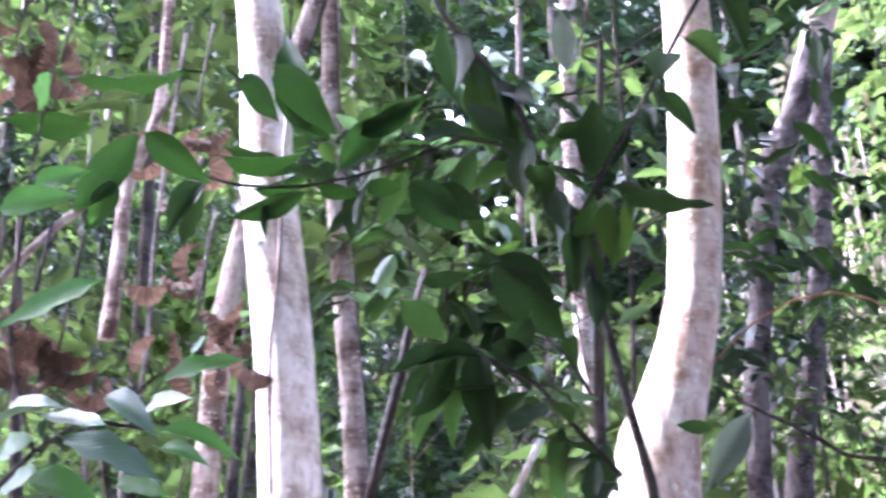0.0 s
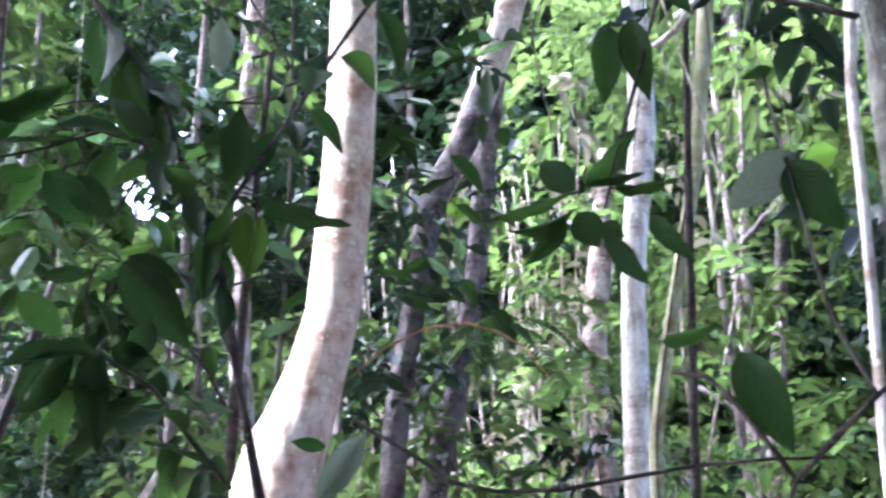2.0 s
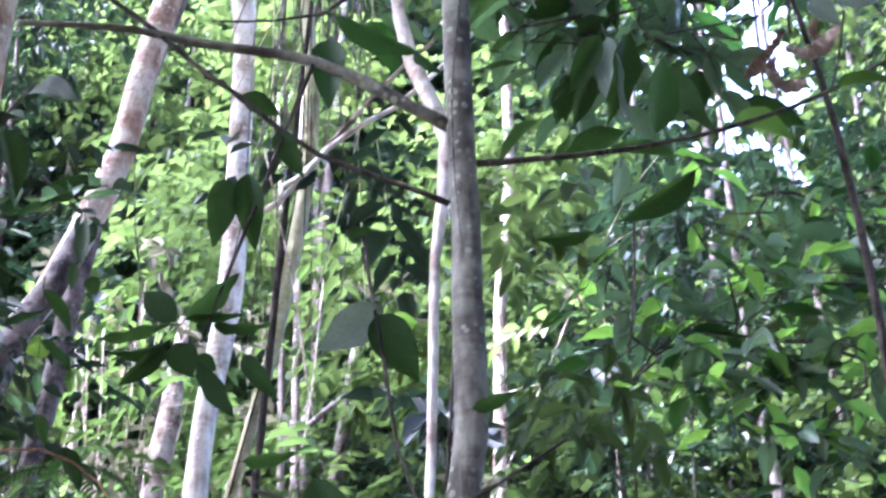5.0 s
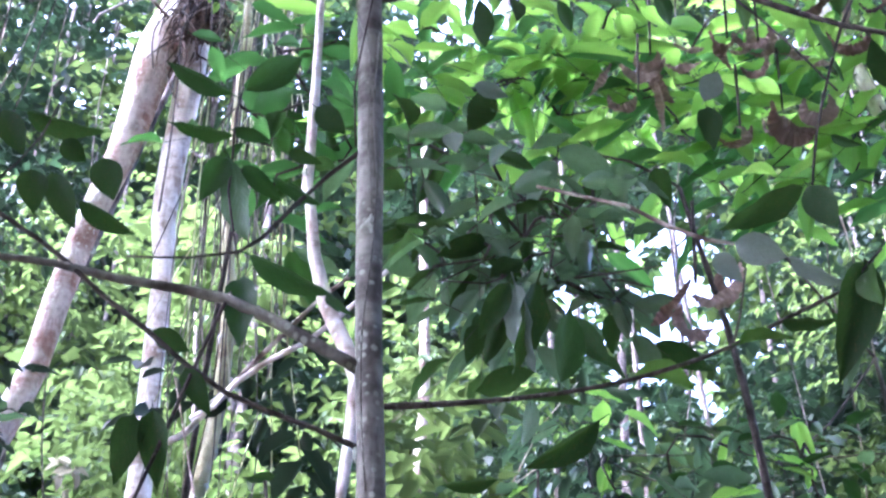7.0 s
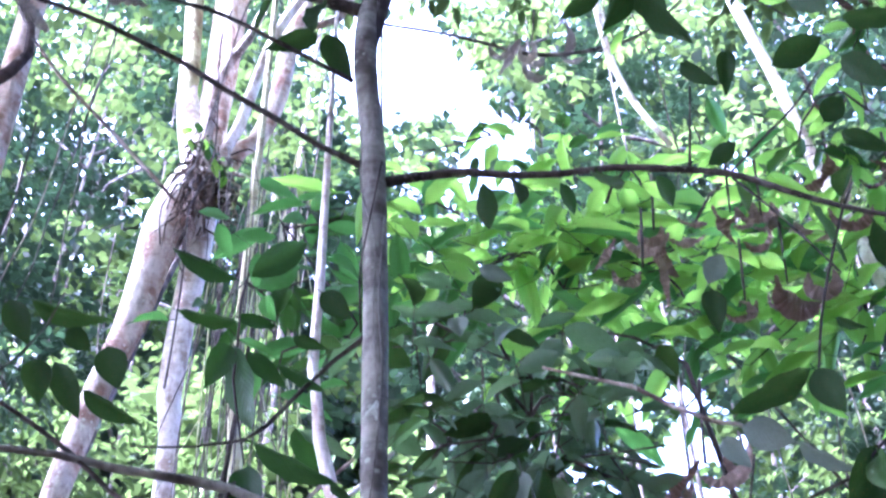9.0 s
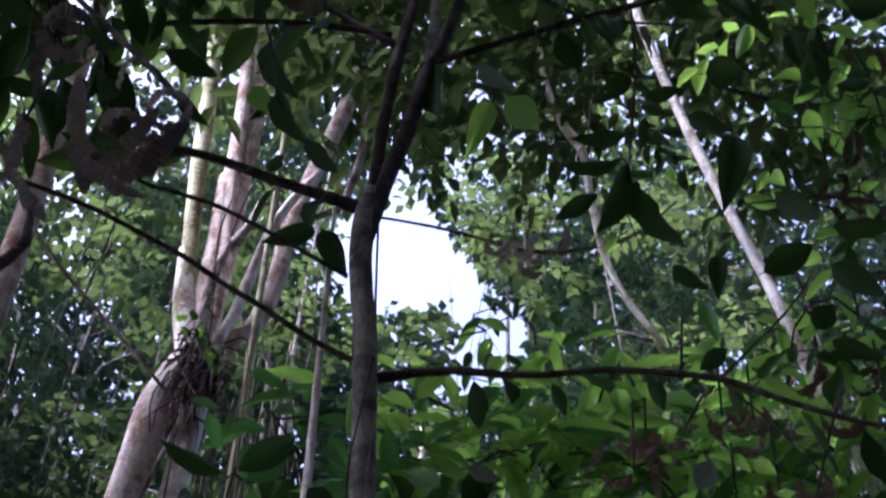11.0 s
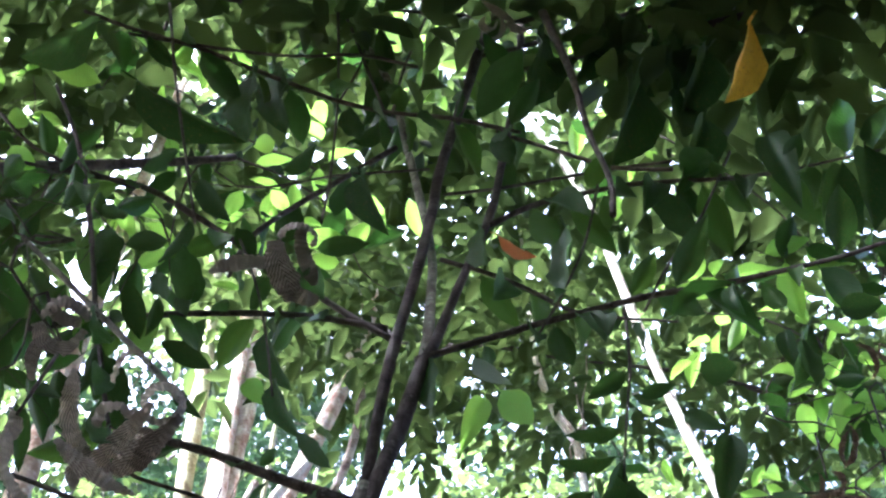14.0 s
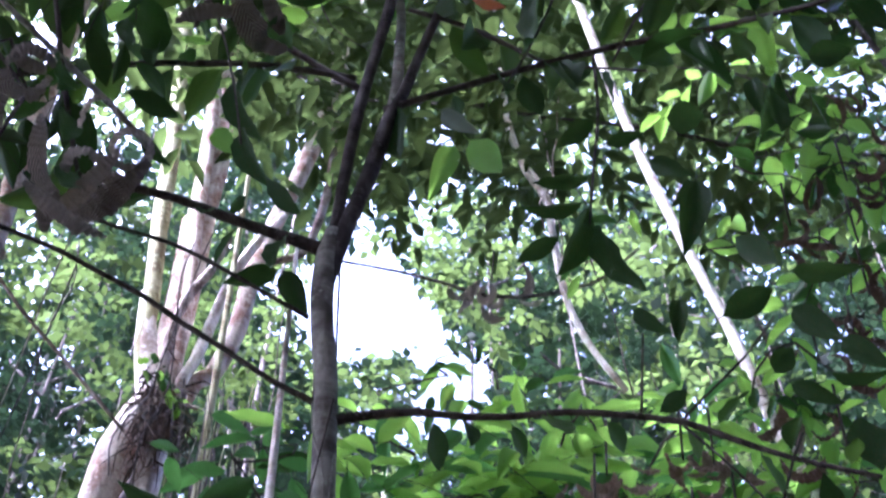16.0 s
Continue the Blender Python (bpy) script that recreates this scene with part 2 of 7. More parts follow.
def litter_material():
    m, t, b = material("leaf_litter")
    n, k = noise_of(t, 9, 8), noise_of(t, 0.8, 4)
    col = ramp_of(t, ((0.3, (0.035, 0.022, 0.012)), (0.5, (0.10, 0.06, 0.03)), (0.7, (0.17, 0.11, 0.06))))
    moss = ramp_of(t, ((0.45, (0, 0, 0)), (0.65, (0.6, 0.6, 0.6))))
    mx = t.nodes.new("ShaderNodeMix")
    mx.data_type = "RGBA"
    mx.inputs[7].default_value = (0.04, 0.07, 0.02, 1)
    t.links.new(n.outputs[0], col.inputs[0])
    t.links.new(k.outputs[0], moss.inputs[0])
    t.links.new(moss.outputs[0], mx.inputs[0])
    t.links.new(col.outputs[0], mx.inputs[6])
    t.links.new(mx.outputs[2], b.inputs["Base Color"])
    bp = t.nodes.new("ShaderNodeBump")
    bp.inputs["Distance"].default_value = 0.05
    t.links.new(n.outputs[0], bp.inputs["Height"])
    t.links.new(bp.outputs[0], b.inputs["Normal"])
    b.inputs["Roughness"].default_value = 0.95
    return m


LITTER = litter_material()


# ---- builders ----
def thing(name, at, label, category, group="", kind=""):
    ob = new(name)
    ob.empty_display_size = 0.1
    ob.matrix_world = Matrix.Translation(at)
    return tagged(ob, label, category, group, kind)


def attach(ob, parent):
    """Make ob a part of parent while it keeps its place in the world."""
    ob.parent = parent
    base = Matrix.Identity(4)
    p = parent
    chain = []
    while p is not None:
        chain.append(p)
        p = p.parent
    for p in reversed(chain):
        base = base @ p.matrix_parent_inverse @ p.matrix_basis
    ob.matrix_parent_inverse = base.inverted()
    return ob


def smooth_path(pts, step):
    """A finer path through points (x, y, z, radius), by Catmull-Rom."""
    p = np.array(pts, float)
    if len(p) == 2:
        p = np.array([p[0], (p[0] + p[1]) / 2, p[1]])
    ext = np.vstack([2 * p[0] - p[1], p, 2 * p[-1] - p[-2]])
    out = []
    for i in range(1, len(ext) - 2):
        a, b, c, d = ext[i - 1:i + 3]
        n = max(1, int(np.linalg.norm((c - b)[:3]) / step))
        for k in range(n):
            s = k / n
            out.append(0.5 * (2 * b + (c - a) * s + (2 * a - 5 * b + 4 * c - d) * s * s + (3 * b - a - 3 * c + d) * s ** 3))
    out.append(ext[-2])
    out = np.array(out)
    out[:, 3] = np.maximum(out[:, 3], 0.0008)
    return out


def tube_mesh(name, pts, mat, sides=10, step=0.12, wobble=0.06, knots=0.0, seed=0):
    """A round, slightly lumpy stem along points (x, y, z, radius)."""
    path = smooth_path(pts, step)
    n = len(path)
    rng = np.random.RandomState(seed + n)
    tang = np.gradient(path[:, :3], axis=0)
    tang /= np.linalg.norm(tang, axis=1)[:, None] + 1e-9
    side = np.cross(tang[0], (0.31, 0.17, 0.93))
    if np.linalg.norm(side) < 0.1:
        side = np.cross(tang[0], (1, 0, 0))
    verts = []
    phase = rng.rand(4) * 6.28
    for i in range(n):
        side = side - tang[i] * (side @ tang[i])
        side /= np.linalg.norm(side)
        other = np.cross(tang[i], side)
        lump = 1 + knots * max(0, noise.noise(Vector((i * 0.23, seed * 3.7, 0)))) + wobble * 0.6 * noise.noise(Vector((i * 0.6, 0, seed)))
        for k in range(sides):
            a = 6.28318 * k / sides
            r = path[i, 3] * lump * (1 + wobble * (math.sin(2 * a + phase[0] + i * 0.11) + 0.5 * math.sin(3 * a + phase[1] - i * 0.17)))
            verts.append(path[i, :3] + (side * math.cos(a) + other * math.sin(a)) * r)
    faces = [(i * sides + k, i * sides + (k + 1) % sides, (i + 1) * sides + (k + 1) % sides, (i + 1) * sides + k)
             for i in range(n - 1) for k in range(sides)]
    faces += [tuple(range(sides))[::-1], tuple(range((n - 1) * sides, n * sides))]
    me = bpy.data.meshes.new(name)
    me.from_pydata([tuple(v) for v in verts], [], faces)
    me.polygons.foreach_set("use_smooth", [True] * len(faces))
    me.materials.append(mat)
    return me


def stem(name, pts, mat, parent, label="", **more):
    ob = new(name, tube_mesh(name, pts, mat, **more))
    if label:
        ob["label"] = label
    return attach(ob, parent)


def to_ground(pts, flare=1.5):
    """Carry a trunk on from its lowest known point to the ground, nearly upright."""
    low = min(pts, key=lambda p: p[2])
    last = pts.index(low) == len(pts) - 1
    x, y, z, r = low
    near = pts[-2] if last else pts[1]
    d = Vector((x - near[0], y - near[1], z - near[2])).normalized() * 0.25
    more = [(x + d.x, y + d.y, z * 0.66, r * 1.05), (x + d.x * 1.3, y + d.y * 1.3, z * 0.3, r * 1.12), (x + d.x * 1.4, y + d.y * 1.4, -0.05, r * flare)]
    return pts + more if last else more[::-1] + pts


def upwards(pts, height, lean=(0, 0)):
    """Carry a trunk on from its highest known point, tapering."""
    high = max(pts, key=lambda p: p[2])
    x, y, z, r = high
    more = [(x + lean[0] * height * s, y + lean[1] * height * s, z + height * s, r * (1 - 0.55 * s)) for s in (0.35, 0.7, 1.0)]
    return more[::-1] + pts if pts.index(high) == 0 else pts + more


def leaf_mesh(name, mat, fold=0.16, droop=0.18, wave=0.03, belly=0.45, seg=9):
    """One leaf of length 1 along x and width 1: pointed tip, folded midrib, drooping, wavy margin, thin stalk."""
    verts, faces, uvs = [], [], []
    across = (-1.0, -0.5, 0.0, 0.5, 1.0)
    for i in range(seg + 1):
        s = i / seg
        half = 0.5 * (math.sin(math.pi * min(1, s) ** (math.log(0.5) / math.log(belly))) ** 0.85 if 0 < s < 1 else 0.0)
        half = max(half * (1 if s < 0.86 else 1 - 2.2 * (s - 0.86)), 0.012)
        for v in across:
            y = v * half
            z = abs(y) * fold * 2 - droop * s * s + wave * math.sin(s * 17 + v * 2) * abs(v)
            verts.append((s, y, z * 0.6))
            uvs.append((s, v))
    n = len(across)
    for i in range(seg):
        for k in range(n - 1):
            faces.append((i * n + k, (i + 1) * n + k, (i + 1) * n + k + 1, i * n + k + 1))
    o = len(verts)
    for x, z in ((-0.14, 0.04), (0.02, 0.0)):
        for y, dz in ((-0.016, 0), (0.016, 0), (0, 0.02)):
            verts.append((x, y, z + dz - 0.008))
            uvs.append((0, 0))
    faces += [(o + k, o + (k + 1) % 3, o + 3 + (k + 1) % 3, o + 3 + k) for k in range(3)]
    me = bpy.data.meshes.new(name)
    me.from_pydata(verts, [], faces)
    me.polygons.foreach_set("use_smooth", [True] * len(faces))
    layer = me.uv_layers.new(name="UVMap")
    for loop in me.loops:
        layer.data[loop.index].uv = uvs[loop.vertex_index]
    me.materials.append(mat)
    return me


SHAPES = ((0.16, 0.15, 0.02, 0.45), (0.22, 0.32, 0.03, 0.42), (0.10, -0.08, 0.035, 0.5), (0.28, 0.5, 0.02, 0.47), (0.12, 0.22, 0.05, 0.38))
leaf_meshes = {}


def leaf_data(mat, k):
    key = (mat.name, k % len(SHAPES))
    if key not in leaf_meshes:
        leaf_meshes[key] = leaf_mesh("leaf", mat, *SHAPES[key[1]])
    return leaf_meshes[key]


leaf_rng = random.Random(7)


def put_leaf(parent, base, tip, width, roll, mat, shape=None, name="leaf", label=""):
    """A leaf from base to tip; roll turns it about its length from face up."""
    b, t = Vector(base), Vector(tip)
    ax = t - b
    length = ax.length
    ax.normalize()
    up = Vector((0, 0, 1)) - ax * ax.z
    if up.length < 0.05:
        up = Vector((0, -1, 0)) - ax * -ax.y
    up.normalize()
    up = Matrix.Rotation(radians(roll), 3, ax) @ up
    side = up.cross(ax)
    m = Matrix((ax, side, up)).transposed().to_4x4()
    m.translation = b
    k = leaf_rng.randrange(len(SHAPES)) if shape is None else shape
    ob = new(name, leaf_data(mat, k))
    ob.matrix_basis = m @ Matrix.Diagonal((length, width, length, 1))
    if label:
        ob["label"] = label
    return attach(ob, parent)


def put_leaves(parent, rows, mat, name="leaf", label=""):
    for x, y, z, u, v, w, width, roll in rows:
        put_leaf(parent, (x, y, z), (u, v, w), width, roll, mat, name=name, label=label)


def foliate(parent, pts, count, size, mats, start=0.15, hang=0.5, spread=1.0, seed=1, slim=1.0):
    """Leaves set alternately along a branch, spreading and hanging."""
    rng = random.Random(seed)
    path = smooth_path(pts, 0.03)
    n = len(path)
    for k in range(count):
        i = min(n - 2, int(n * (start + (1 - start) * (k + rng.random() * 0.8) / count)))
        at = Vector(path[i, :3])
        ahead = Vector(path[min(n - 1, i + 2), :3] - path[max(0, i - 2), :3]).normalized()
        side = ahead.cross(Vector((0, 0, 1)))
        side = side.normalized() if side.length > 0.1 else Vector((1, 0, 0))
        sign = 1 if k % 2 else -1
        way = (ahead * rng.uniform(0.2, 0.9) + side * sign * rng.uniform(0.5, 1.0) * spread + Vector((0, 0, rng.uniform(-1.3, 0.25) * hang * 2))
               + Vector((rng.gauss(0, 0.2), rng.gauss(0, 0.2), 0))).normalized()
        length = size * rng.uniform(0.6, 1.25)
        put_leaf(parent, at + way * 0.02, at + way * length, length * slim * rng.uniform(0.33, 0.45), rng.gauss(0, 28), rng.choice(mats))


def leaf_cloud(name, centres, radii, counts, size, mat, parent, seed=0, flat=0.8, keep=None, plain=False):
    """Very many small leaves in clumps, one mesh; folded along the midrib, or plain where they are far off."""
    rng = np.random.RandomState(seed)
    at, run = [], []
    for c, r, n in zip(centres, radii, counts):
        m = max(1, n // 8)
        p = rng.normal(size=(m, 3))
        p /= np.linalg.norm(p, axis=1)[:, None]
        p *= (rng.rand(m, 1) ** 0.45) * r
        p[:, 2] *= flat
        at.append(p + np.array(c))
        run.append(np.arctan2(p[:, 1], p[:, 0]) + rng.normal(0, 0.7, m))
    # each spray: eight leaves set alternately along a twig that points outwards and sags
    twig, heading = np.repeat(np.vstack(at), 8, 0), np.repeat(np.concatenate(run), 8)
    sag, big = np.repeat(rng.normal(-0.3, 0.35, len(heading) // 8), 8), np.repeat(rng.uniform(0.7, 1.3, len(heading) // 8), 8)
    step = np.tile(np.arange(8), len(heading) // 8)
    along = (step - 2.5) * 0.42 * size * big
    at = twig + np.stack([np.cos(heading) * np.cos(sag), np.sin(heading) * np.cos(sag), np.sin(sag)], 1) * along[:, None]
    at[:, 2] -= 0.35 * along * np.abs(along)
    sign = np.where(step % 2 == 0, 1.0, -1.0) * np.where(step == 7, 0.1, 1.0)
    if keep is not None:
        ok = keep(at)
        at, heading, sag, big, sign = at[ok], heading[ok], sag[ok], big[ok], sign[ok]
    n = len(at)
    yaw, pitch, roll = heading + sign * rng.normal(0.95, 0.25, n), 0.6 * sag + rng.normal(-0.25, 0.28, n), rng.normal(0, 0.35, n)
    length = size * big * rng.uniform(0.8, 1.2, n)
    half = length * rng.uniform(0.17, 0.26, n) * (1.45 if plain else 1.1)
    ax = np.stack([np.cos(yaw) * np.cos(pitch), np.sin(yaw) * np.cos(pitch), np.sin(pitch)], 1)
    side = np.stack([-np.sin(yaw), np.cos(yaw), np.zeros(n)], 1)
    up = np.cross(ax, side)
    side, up = side * np.cos(roll)[:, None] + up * np.sin(roll)[:, None], up * np.cos(roll)[:, None] - side * np.sin(roll)[:, None]
    if plain:
        local, faces = np.array([(0, 0, 0), (0.45, 1, 0.06), (1, 0, -0.06), (0.45, -1, 0.06)]), np.array([0, 3, 2, 1])
    else:
        local, faces = np.array([(0, 0, 0), (0.3, 0.85, 0.16), (0.66, 0.8, 0.1), (1, 0, -0.12), (0.66, -0.8, 0.1), (0.3, -0.85, 0.16)]), np.array([0, 3, 2, 1, 0, 5, 4, 3])
    v = (at[:, None, :] + ax[:, None, :] * (local[None, :, 0:1] * length[:, None, None])
         + side[:, None, :] * (local[None, :, 1:2] * half[:, None, None]) + up[:, None, :] * (local[None, :, 2:3] * length[:, None, None]))
    me = bpy.data.meshes.new(name)
    corners, quads = len(local), len(faces) // 4
    me.vertices.add(corners * n)
    me.vertices.foreach_set("co", v.reshape(-1).astype(np.float32))
    me.loops.add(4 * quads * n)
    me.loops.foreach_set("vertex_index", (np.arange(n)[:, None] * corners + faces[None, :]).reshape(-1).astype(np.int32))
    me.polygons.add(quads * n)
    me.polygons.foreach_set("loop_start", np.arange(0, 4 * quads * n, 4, dtype=np.int32))
    me.polygons.foreach_set("loop_total", np.full(quads * n, 4, dtype=np.int32))
    me.update(calc_edges=True)
    me.validate()
    me.materials.append(mat)
    ob = new(name, me)
    ob["kind"] = "stuff"
    return attach(ob, parent)


# ---- ground ----
def build_ground():
    bm = bmesh.new()
    rings = [0, 1.5, 3, 4.5, 6, 8, 10, 13, 17, 25, 40, 80, 200, 600, 1500]
    last = []
    for r in rings:
        if r == 0:
            row = [bm.verts.new((0, 0, 0))] * 48
        else:
            row = [bm.verts.new((r * math.cos(a), r * math.sin(a), 0.12 * min(1, r / 4) * noise.noise(Vector((r * math.cos(a) * 0.3, r * math.sin(a) * 0.3, 0))) if r < 60 else 0)) for a in (6.28318 * k / 48 for k in range(48))]
        if last:
            for k in range(48):
                q = [last[k], row[k], row[(k + 1) % 48], last[(k + 1) % 48]]
                u = []
                for w in q:
                    if w not in u:
                        u.append(w)
                bm.faces.new(u)
        last = row
    me = bpy.data.meshes.new("ground")
    bm.to_mesh(me)
    me.polygons.foreach_set("use_smooth", [True] * len(me.polygons))
    me.materials.append(LITTER)
    tagged(new("ground", me), "forest floor of brown leaf litter and moss", "ground", kind="structure")


build_ground()

# ---- pale trunks beside the path ----
def lichen_patch(path, i, turn, reach, parent, seed):
    """An irregular crust that follows the curve of a stem, 2 mm proud."""
    rng = random.Random(seed)
    p, d = Vector(path[i, :3]), Vector(path[min(len(path) - 1, i + 1), :3] - path[i - 1, :3]).normalized()
    u = d.cross(Vector((0.3, 0.9, 0.2))).normalized()
    v = d.cross(u)
    r = path[i, 3] * 1.03 + 0.002
    edge = [reach * (0.65 + 0.35 * math.sin(3 * q + seed) + rng.uniform(-0.15, 0.15)) for q in (6.283 * k / 14 for k in range(14))]
    pts = [(0.0, 0.0, 0.003)]
    for s, lift in ((0.55, 0.003), (1.0, -0.001)):
        pts += [(math.cos(6.283 * k / 14) * edge[k] * s, math.sin(6.283 * k / 14) * edge[k] * s * 1.3, lift) for k in range(14)]
    verts = []
    for x, z, lift in pts:
        a = turn + x / r
        verts.append(tuple(p + d * z + (u * math.cos(a) + v * math.sin(a)) * (r + lift)))
    faces = [(0, 1 + k, 1 + (k + 1) % 14) for k in range(14)] + [(1 + k, 15 + k, 15 + (k + 1) % 14, 1 + (k + 1) % 14) for k in range(14)]
    me = bpy.data.meshes.new("lichen_patch")
    me.from_pydata(verts, [], faces)
    me.polygons.foreach_set("use_smooth", [True] * len(faces))
    me.materials.append(LICHEN)
    ob = new("lichen_patch", me)
    attach(ob, parent)


def dress_trunk(root, pts, mat, patches, stubs, seed):
    """Crusts of lichen, broken branch stubs and a thin climbing vine on a trunk."""
    rng = random.Random(seed)
    path = smooth_path(pts, 0.04)
    shown = [i for i in range(2, len(path) - 2) if 0.9 < path[i, 2] < 5.5]
    if len(shown) < 10:
        return
    for k in range(patches):
        i = rng.choice(shown)
        lichen_patch(path, i, rng.uniform(0, 6.283), min(path[i, 3] * 0.8, rng.uniform(0.012, 0.035)), root, seed + k)
    for k in range(stubs):
        i = rng.choice(shown)
        a, r = rng.uniform(0, 6.283), path[i, 3]
        o = Vector(path[i, :3])
        w = Vector((math.cos(a), math.sin(a), rng.uniform(0.1, 0.7))).normalized()
        stem("branch_stub", [(*(o + w * r * 0.5), r * 0.32), (*(o + w * (r + 0.012)), r * 0.24), (*(o + w * (r + rng.uniform(0.02, 0.05))), r * 0.17)], mat, root, sides=7, step=0.01, seed=k)
    if mat in (BARK_CREAM, BARK_WHITE):
        return
    lo, hi = shown[0], shown[-1]
    turn = rng.uniform(0, 6.283)
    rows = []
    for n, i in enumerate(range(lo, hi, max(1, (hi - lo) // 12))):
        a = turn + 0.35 * n
        r = path[i, 3] * 1.05 + 0.003
        rows.append((path[i, 0] + math.cos(a) * r, path[i, 1] + math.sin(a) * r, path[i, 2], 0.003))
    stem("climbing_vine", rows, BARK_TWIG, root, sides=5, step=0.06, seed=seed)


def trunk_thing(name, label, pts, mat, category="tree", up=0.0, lean=(0, 0), ground=True, group="forest trunks", sides=14, seed=1, **more):
    whole = pts
    if up:
        whole = upwards(whole, up, lean)
    if ground:
        whole = to_ground(whole)
    low = min(whole, key=lambda p: p[2])
    root = thing(name, (low[0], low[1], max(low[2], 0)), label, category, group)
    stem("trunk", whole, mat, root, sides=sides, seed=seed, **more)
    if name not in ("hanging_liana",):
        dress_trunk(root, whole, mat, 10 if mat in (BARK_CREAM, BARK_WHITE) else 14, 0 if mat in (BARK_CREAM, BARK_WHITE) else 3, 900 + seed)
    return root


WHITE = trunk_thing("pale_tree", "sunlit white-barked tree with a straight smooth trunk",
    [(-2.244, 2.554, 3.792, 0.0515), (-2.224, 2.571, 3.604, 0.0565), (-2.209, 2.585, 3.304, 0.0600), (-2.182, 2.607, 3.024, 0.0651), (-2.159, 2.626, 2.759, 0.0651), (-2.147, 2.636, 2.534, 0.0670)], BARK_WHITE, up=5, sides=20, seed=3, wobble=0.02)
trunk_thing("leaning_tree", "pale leaning stem behind the white trunk",
    [(-2.562, 2.941, 3.551, 0.0285), (-2.568, 2.935, 3.419, 0.0296), (-2.590, 2.916, 3.256, 0.0306), (-2.609, 2.899, 3.069, 0.0321)], BARK_PINK, up=1.5, lean=(0.3, 0.1), seed=4)
trunk_thing("slender_tree", "slender pale grey trunk with lichen patches",
    [(-2.601, 3.298, 4.165, 0.0254), (-2.569, 3.323, 3.533, 0.0305), (-2.544, 3.342, 3.192, 0.0311), (-2.516, 3.363, 2.748, 0.0328)], BARK_PINK, up=4, seed=5)
trunk_thing("curved_tree", "cream-barked tree whose trunk bows at the base",
    [(-1.215, 2.743, 3.555, 0.0458), (-1.213, 2.744, 3.332, 0.0478), (-1.217, 2.742, 3.134, 0.0498), (-1.227, 2.738, 2.945, 0.0516), (-1.236, 2.734, 2.824, 0.0514), (-1.259, 2.723, 2.706, 0.0565), (-1.289, 2.709, 2.592, 0.0673), (-1.310, 2.699, 2.536, 0.0766), (-1.322, 2.693, 2.449, 0.0841)], BARK_CREAM, up=5, sides=20, seed=6, wobble=0.025, knots=0.12)
trunk_thing("slender_tree", "slender brown-grey trunk among dark leaves",
    [(-2.859, 5.275, 5.300, 0.0341), (-2.868, 5.270, 4.911, 0.0357), (-2.844, 5.283, 3.894, 0.0425), (-2.812, 5.300, 3.523, 0.0436)], BARK_PINK, up=4, seed=7)

# The large forked tree: two legs that meet under a clump of roots, and a fan of stems above
FORKED = thing("forked_tree", ((-1.644, 4.296, 2.884)[0], (-1.644, 4.296, 2.884)[1], 0), "large pale tree with two leaning legs and fanned stems", "tree", "forest trunks")
stem("trunk", ([(-1.062, 4.476, 7.923, 0.0361), (-1.051, 4.478, 7.342, 0.0443), (-1.050, 4.479, 6.938, 0.0548)] + [(-1.037, 4.482, 6.649, 0.0679), (-1.090, 4.469, 6.476, 0.0809), (-1.146, 4.455, 6.274, 0.0790), (-1.185, 4.442, 6.003, 0.0640), (-1.225, 4.432, 5.661, 0.0560)]
     + [(-1.295, 4.412, 5.336, 0.0460), (-1.364, 4.393, 4.879, 0.0440), (-1.395, 4.385, 4.610, 0.0430)] + [(-1.491, 4.352, 4.249, 0.0421), (-1.564, 4.326, 4.025, 0.0432), (-1.633, 4.300, 3.886, 0.0445), (-1.668, 4.287, 3.710, 0.0351)]), BARK_PALE, FORKED, sides=14, seed=11, wobble=0.07, knots=0.2)
# One leg, one bark: shade below is painted as a darker bark colour.
stem("lower_trunk", to_ground([(-1.476, 4.336, 4.269, 0.0356), (-1.540, 4.313, 4.054, 0.0364), (-1.626, 4.282, 3.876, 0.0381), (-1.660, 4.268, 3.701, 0.0368), (-1.694, 4.255, 3.438, 0.0347), (-1.727, 4.242, 3.187, 0.0353), (-1.742, 4.236, 2.878, 0.0356)]), BARK_GREY, FORKED, "mossy lower leg, its shade put into the darker bark", sides=14, seed=13, wobble=0.07, knots=0.2)
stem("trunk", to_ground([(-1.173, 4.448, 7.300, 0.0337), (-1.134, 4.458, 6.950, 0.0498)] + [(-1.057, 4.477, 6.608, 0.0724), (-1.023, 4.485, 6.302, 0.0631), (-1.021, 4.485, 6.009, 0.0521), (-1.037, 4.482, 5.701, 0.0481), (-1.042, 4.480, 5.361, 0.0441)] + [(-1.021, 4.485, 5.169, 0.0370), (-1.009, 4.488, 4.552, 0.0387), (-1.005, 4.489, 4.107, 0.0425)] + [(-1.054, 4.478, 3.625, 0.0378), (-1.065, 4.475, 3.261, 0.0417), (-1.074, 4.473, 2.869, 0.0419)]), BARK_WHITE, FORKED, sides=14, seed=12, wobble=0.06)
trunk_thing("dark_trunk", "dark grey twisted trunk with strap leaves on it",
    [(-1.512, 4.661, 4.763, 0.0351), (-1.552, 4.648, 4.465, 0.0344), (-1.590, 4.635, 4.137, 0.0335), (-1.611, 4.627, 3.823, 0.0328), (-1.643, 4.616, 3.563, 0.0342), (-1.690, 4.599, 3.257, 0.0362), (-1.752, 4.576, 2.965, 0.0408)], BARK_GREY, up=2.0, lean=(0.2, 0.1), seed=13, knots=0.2)
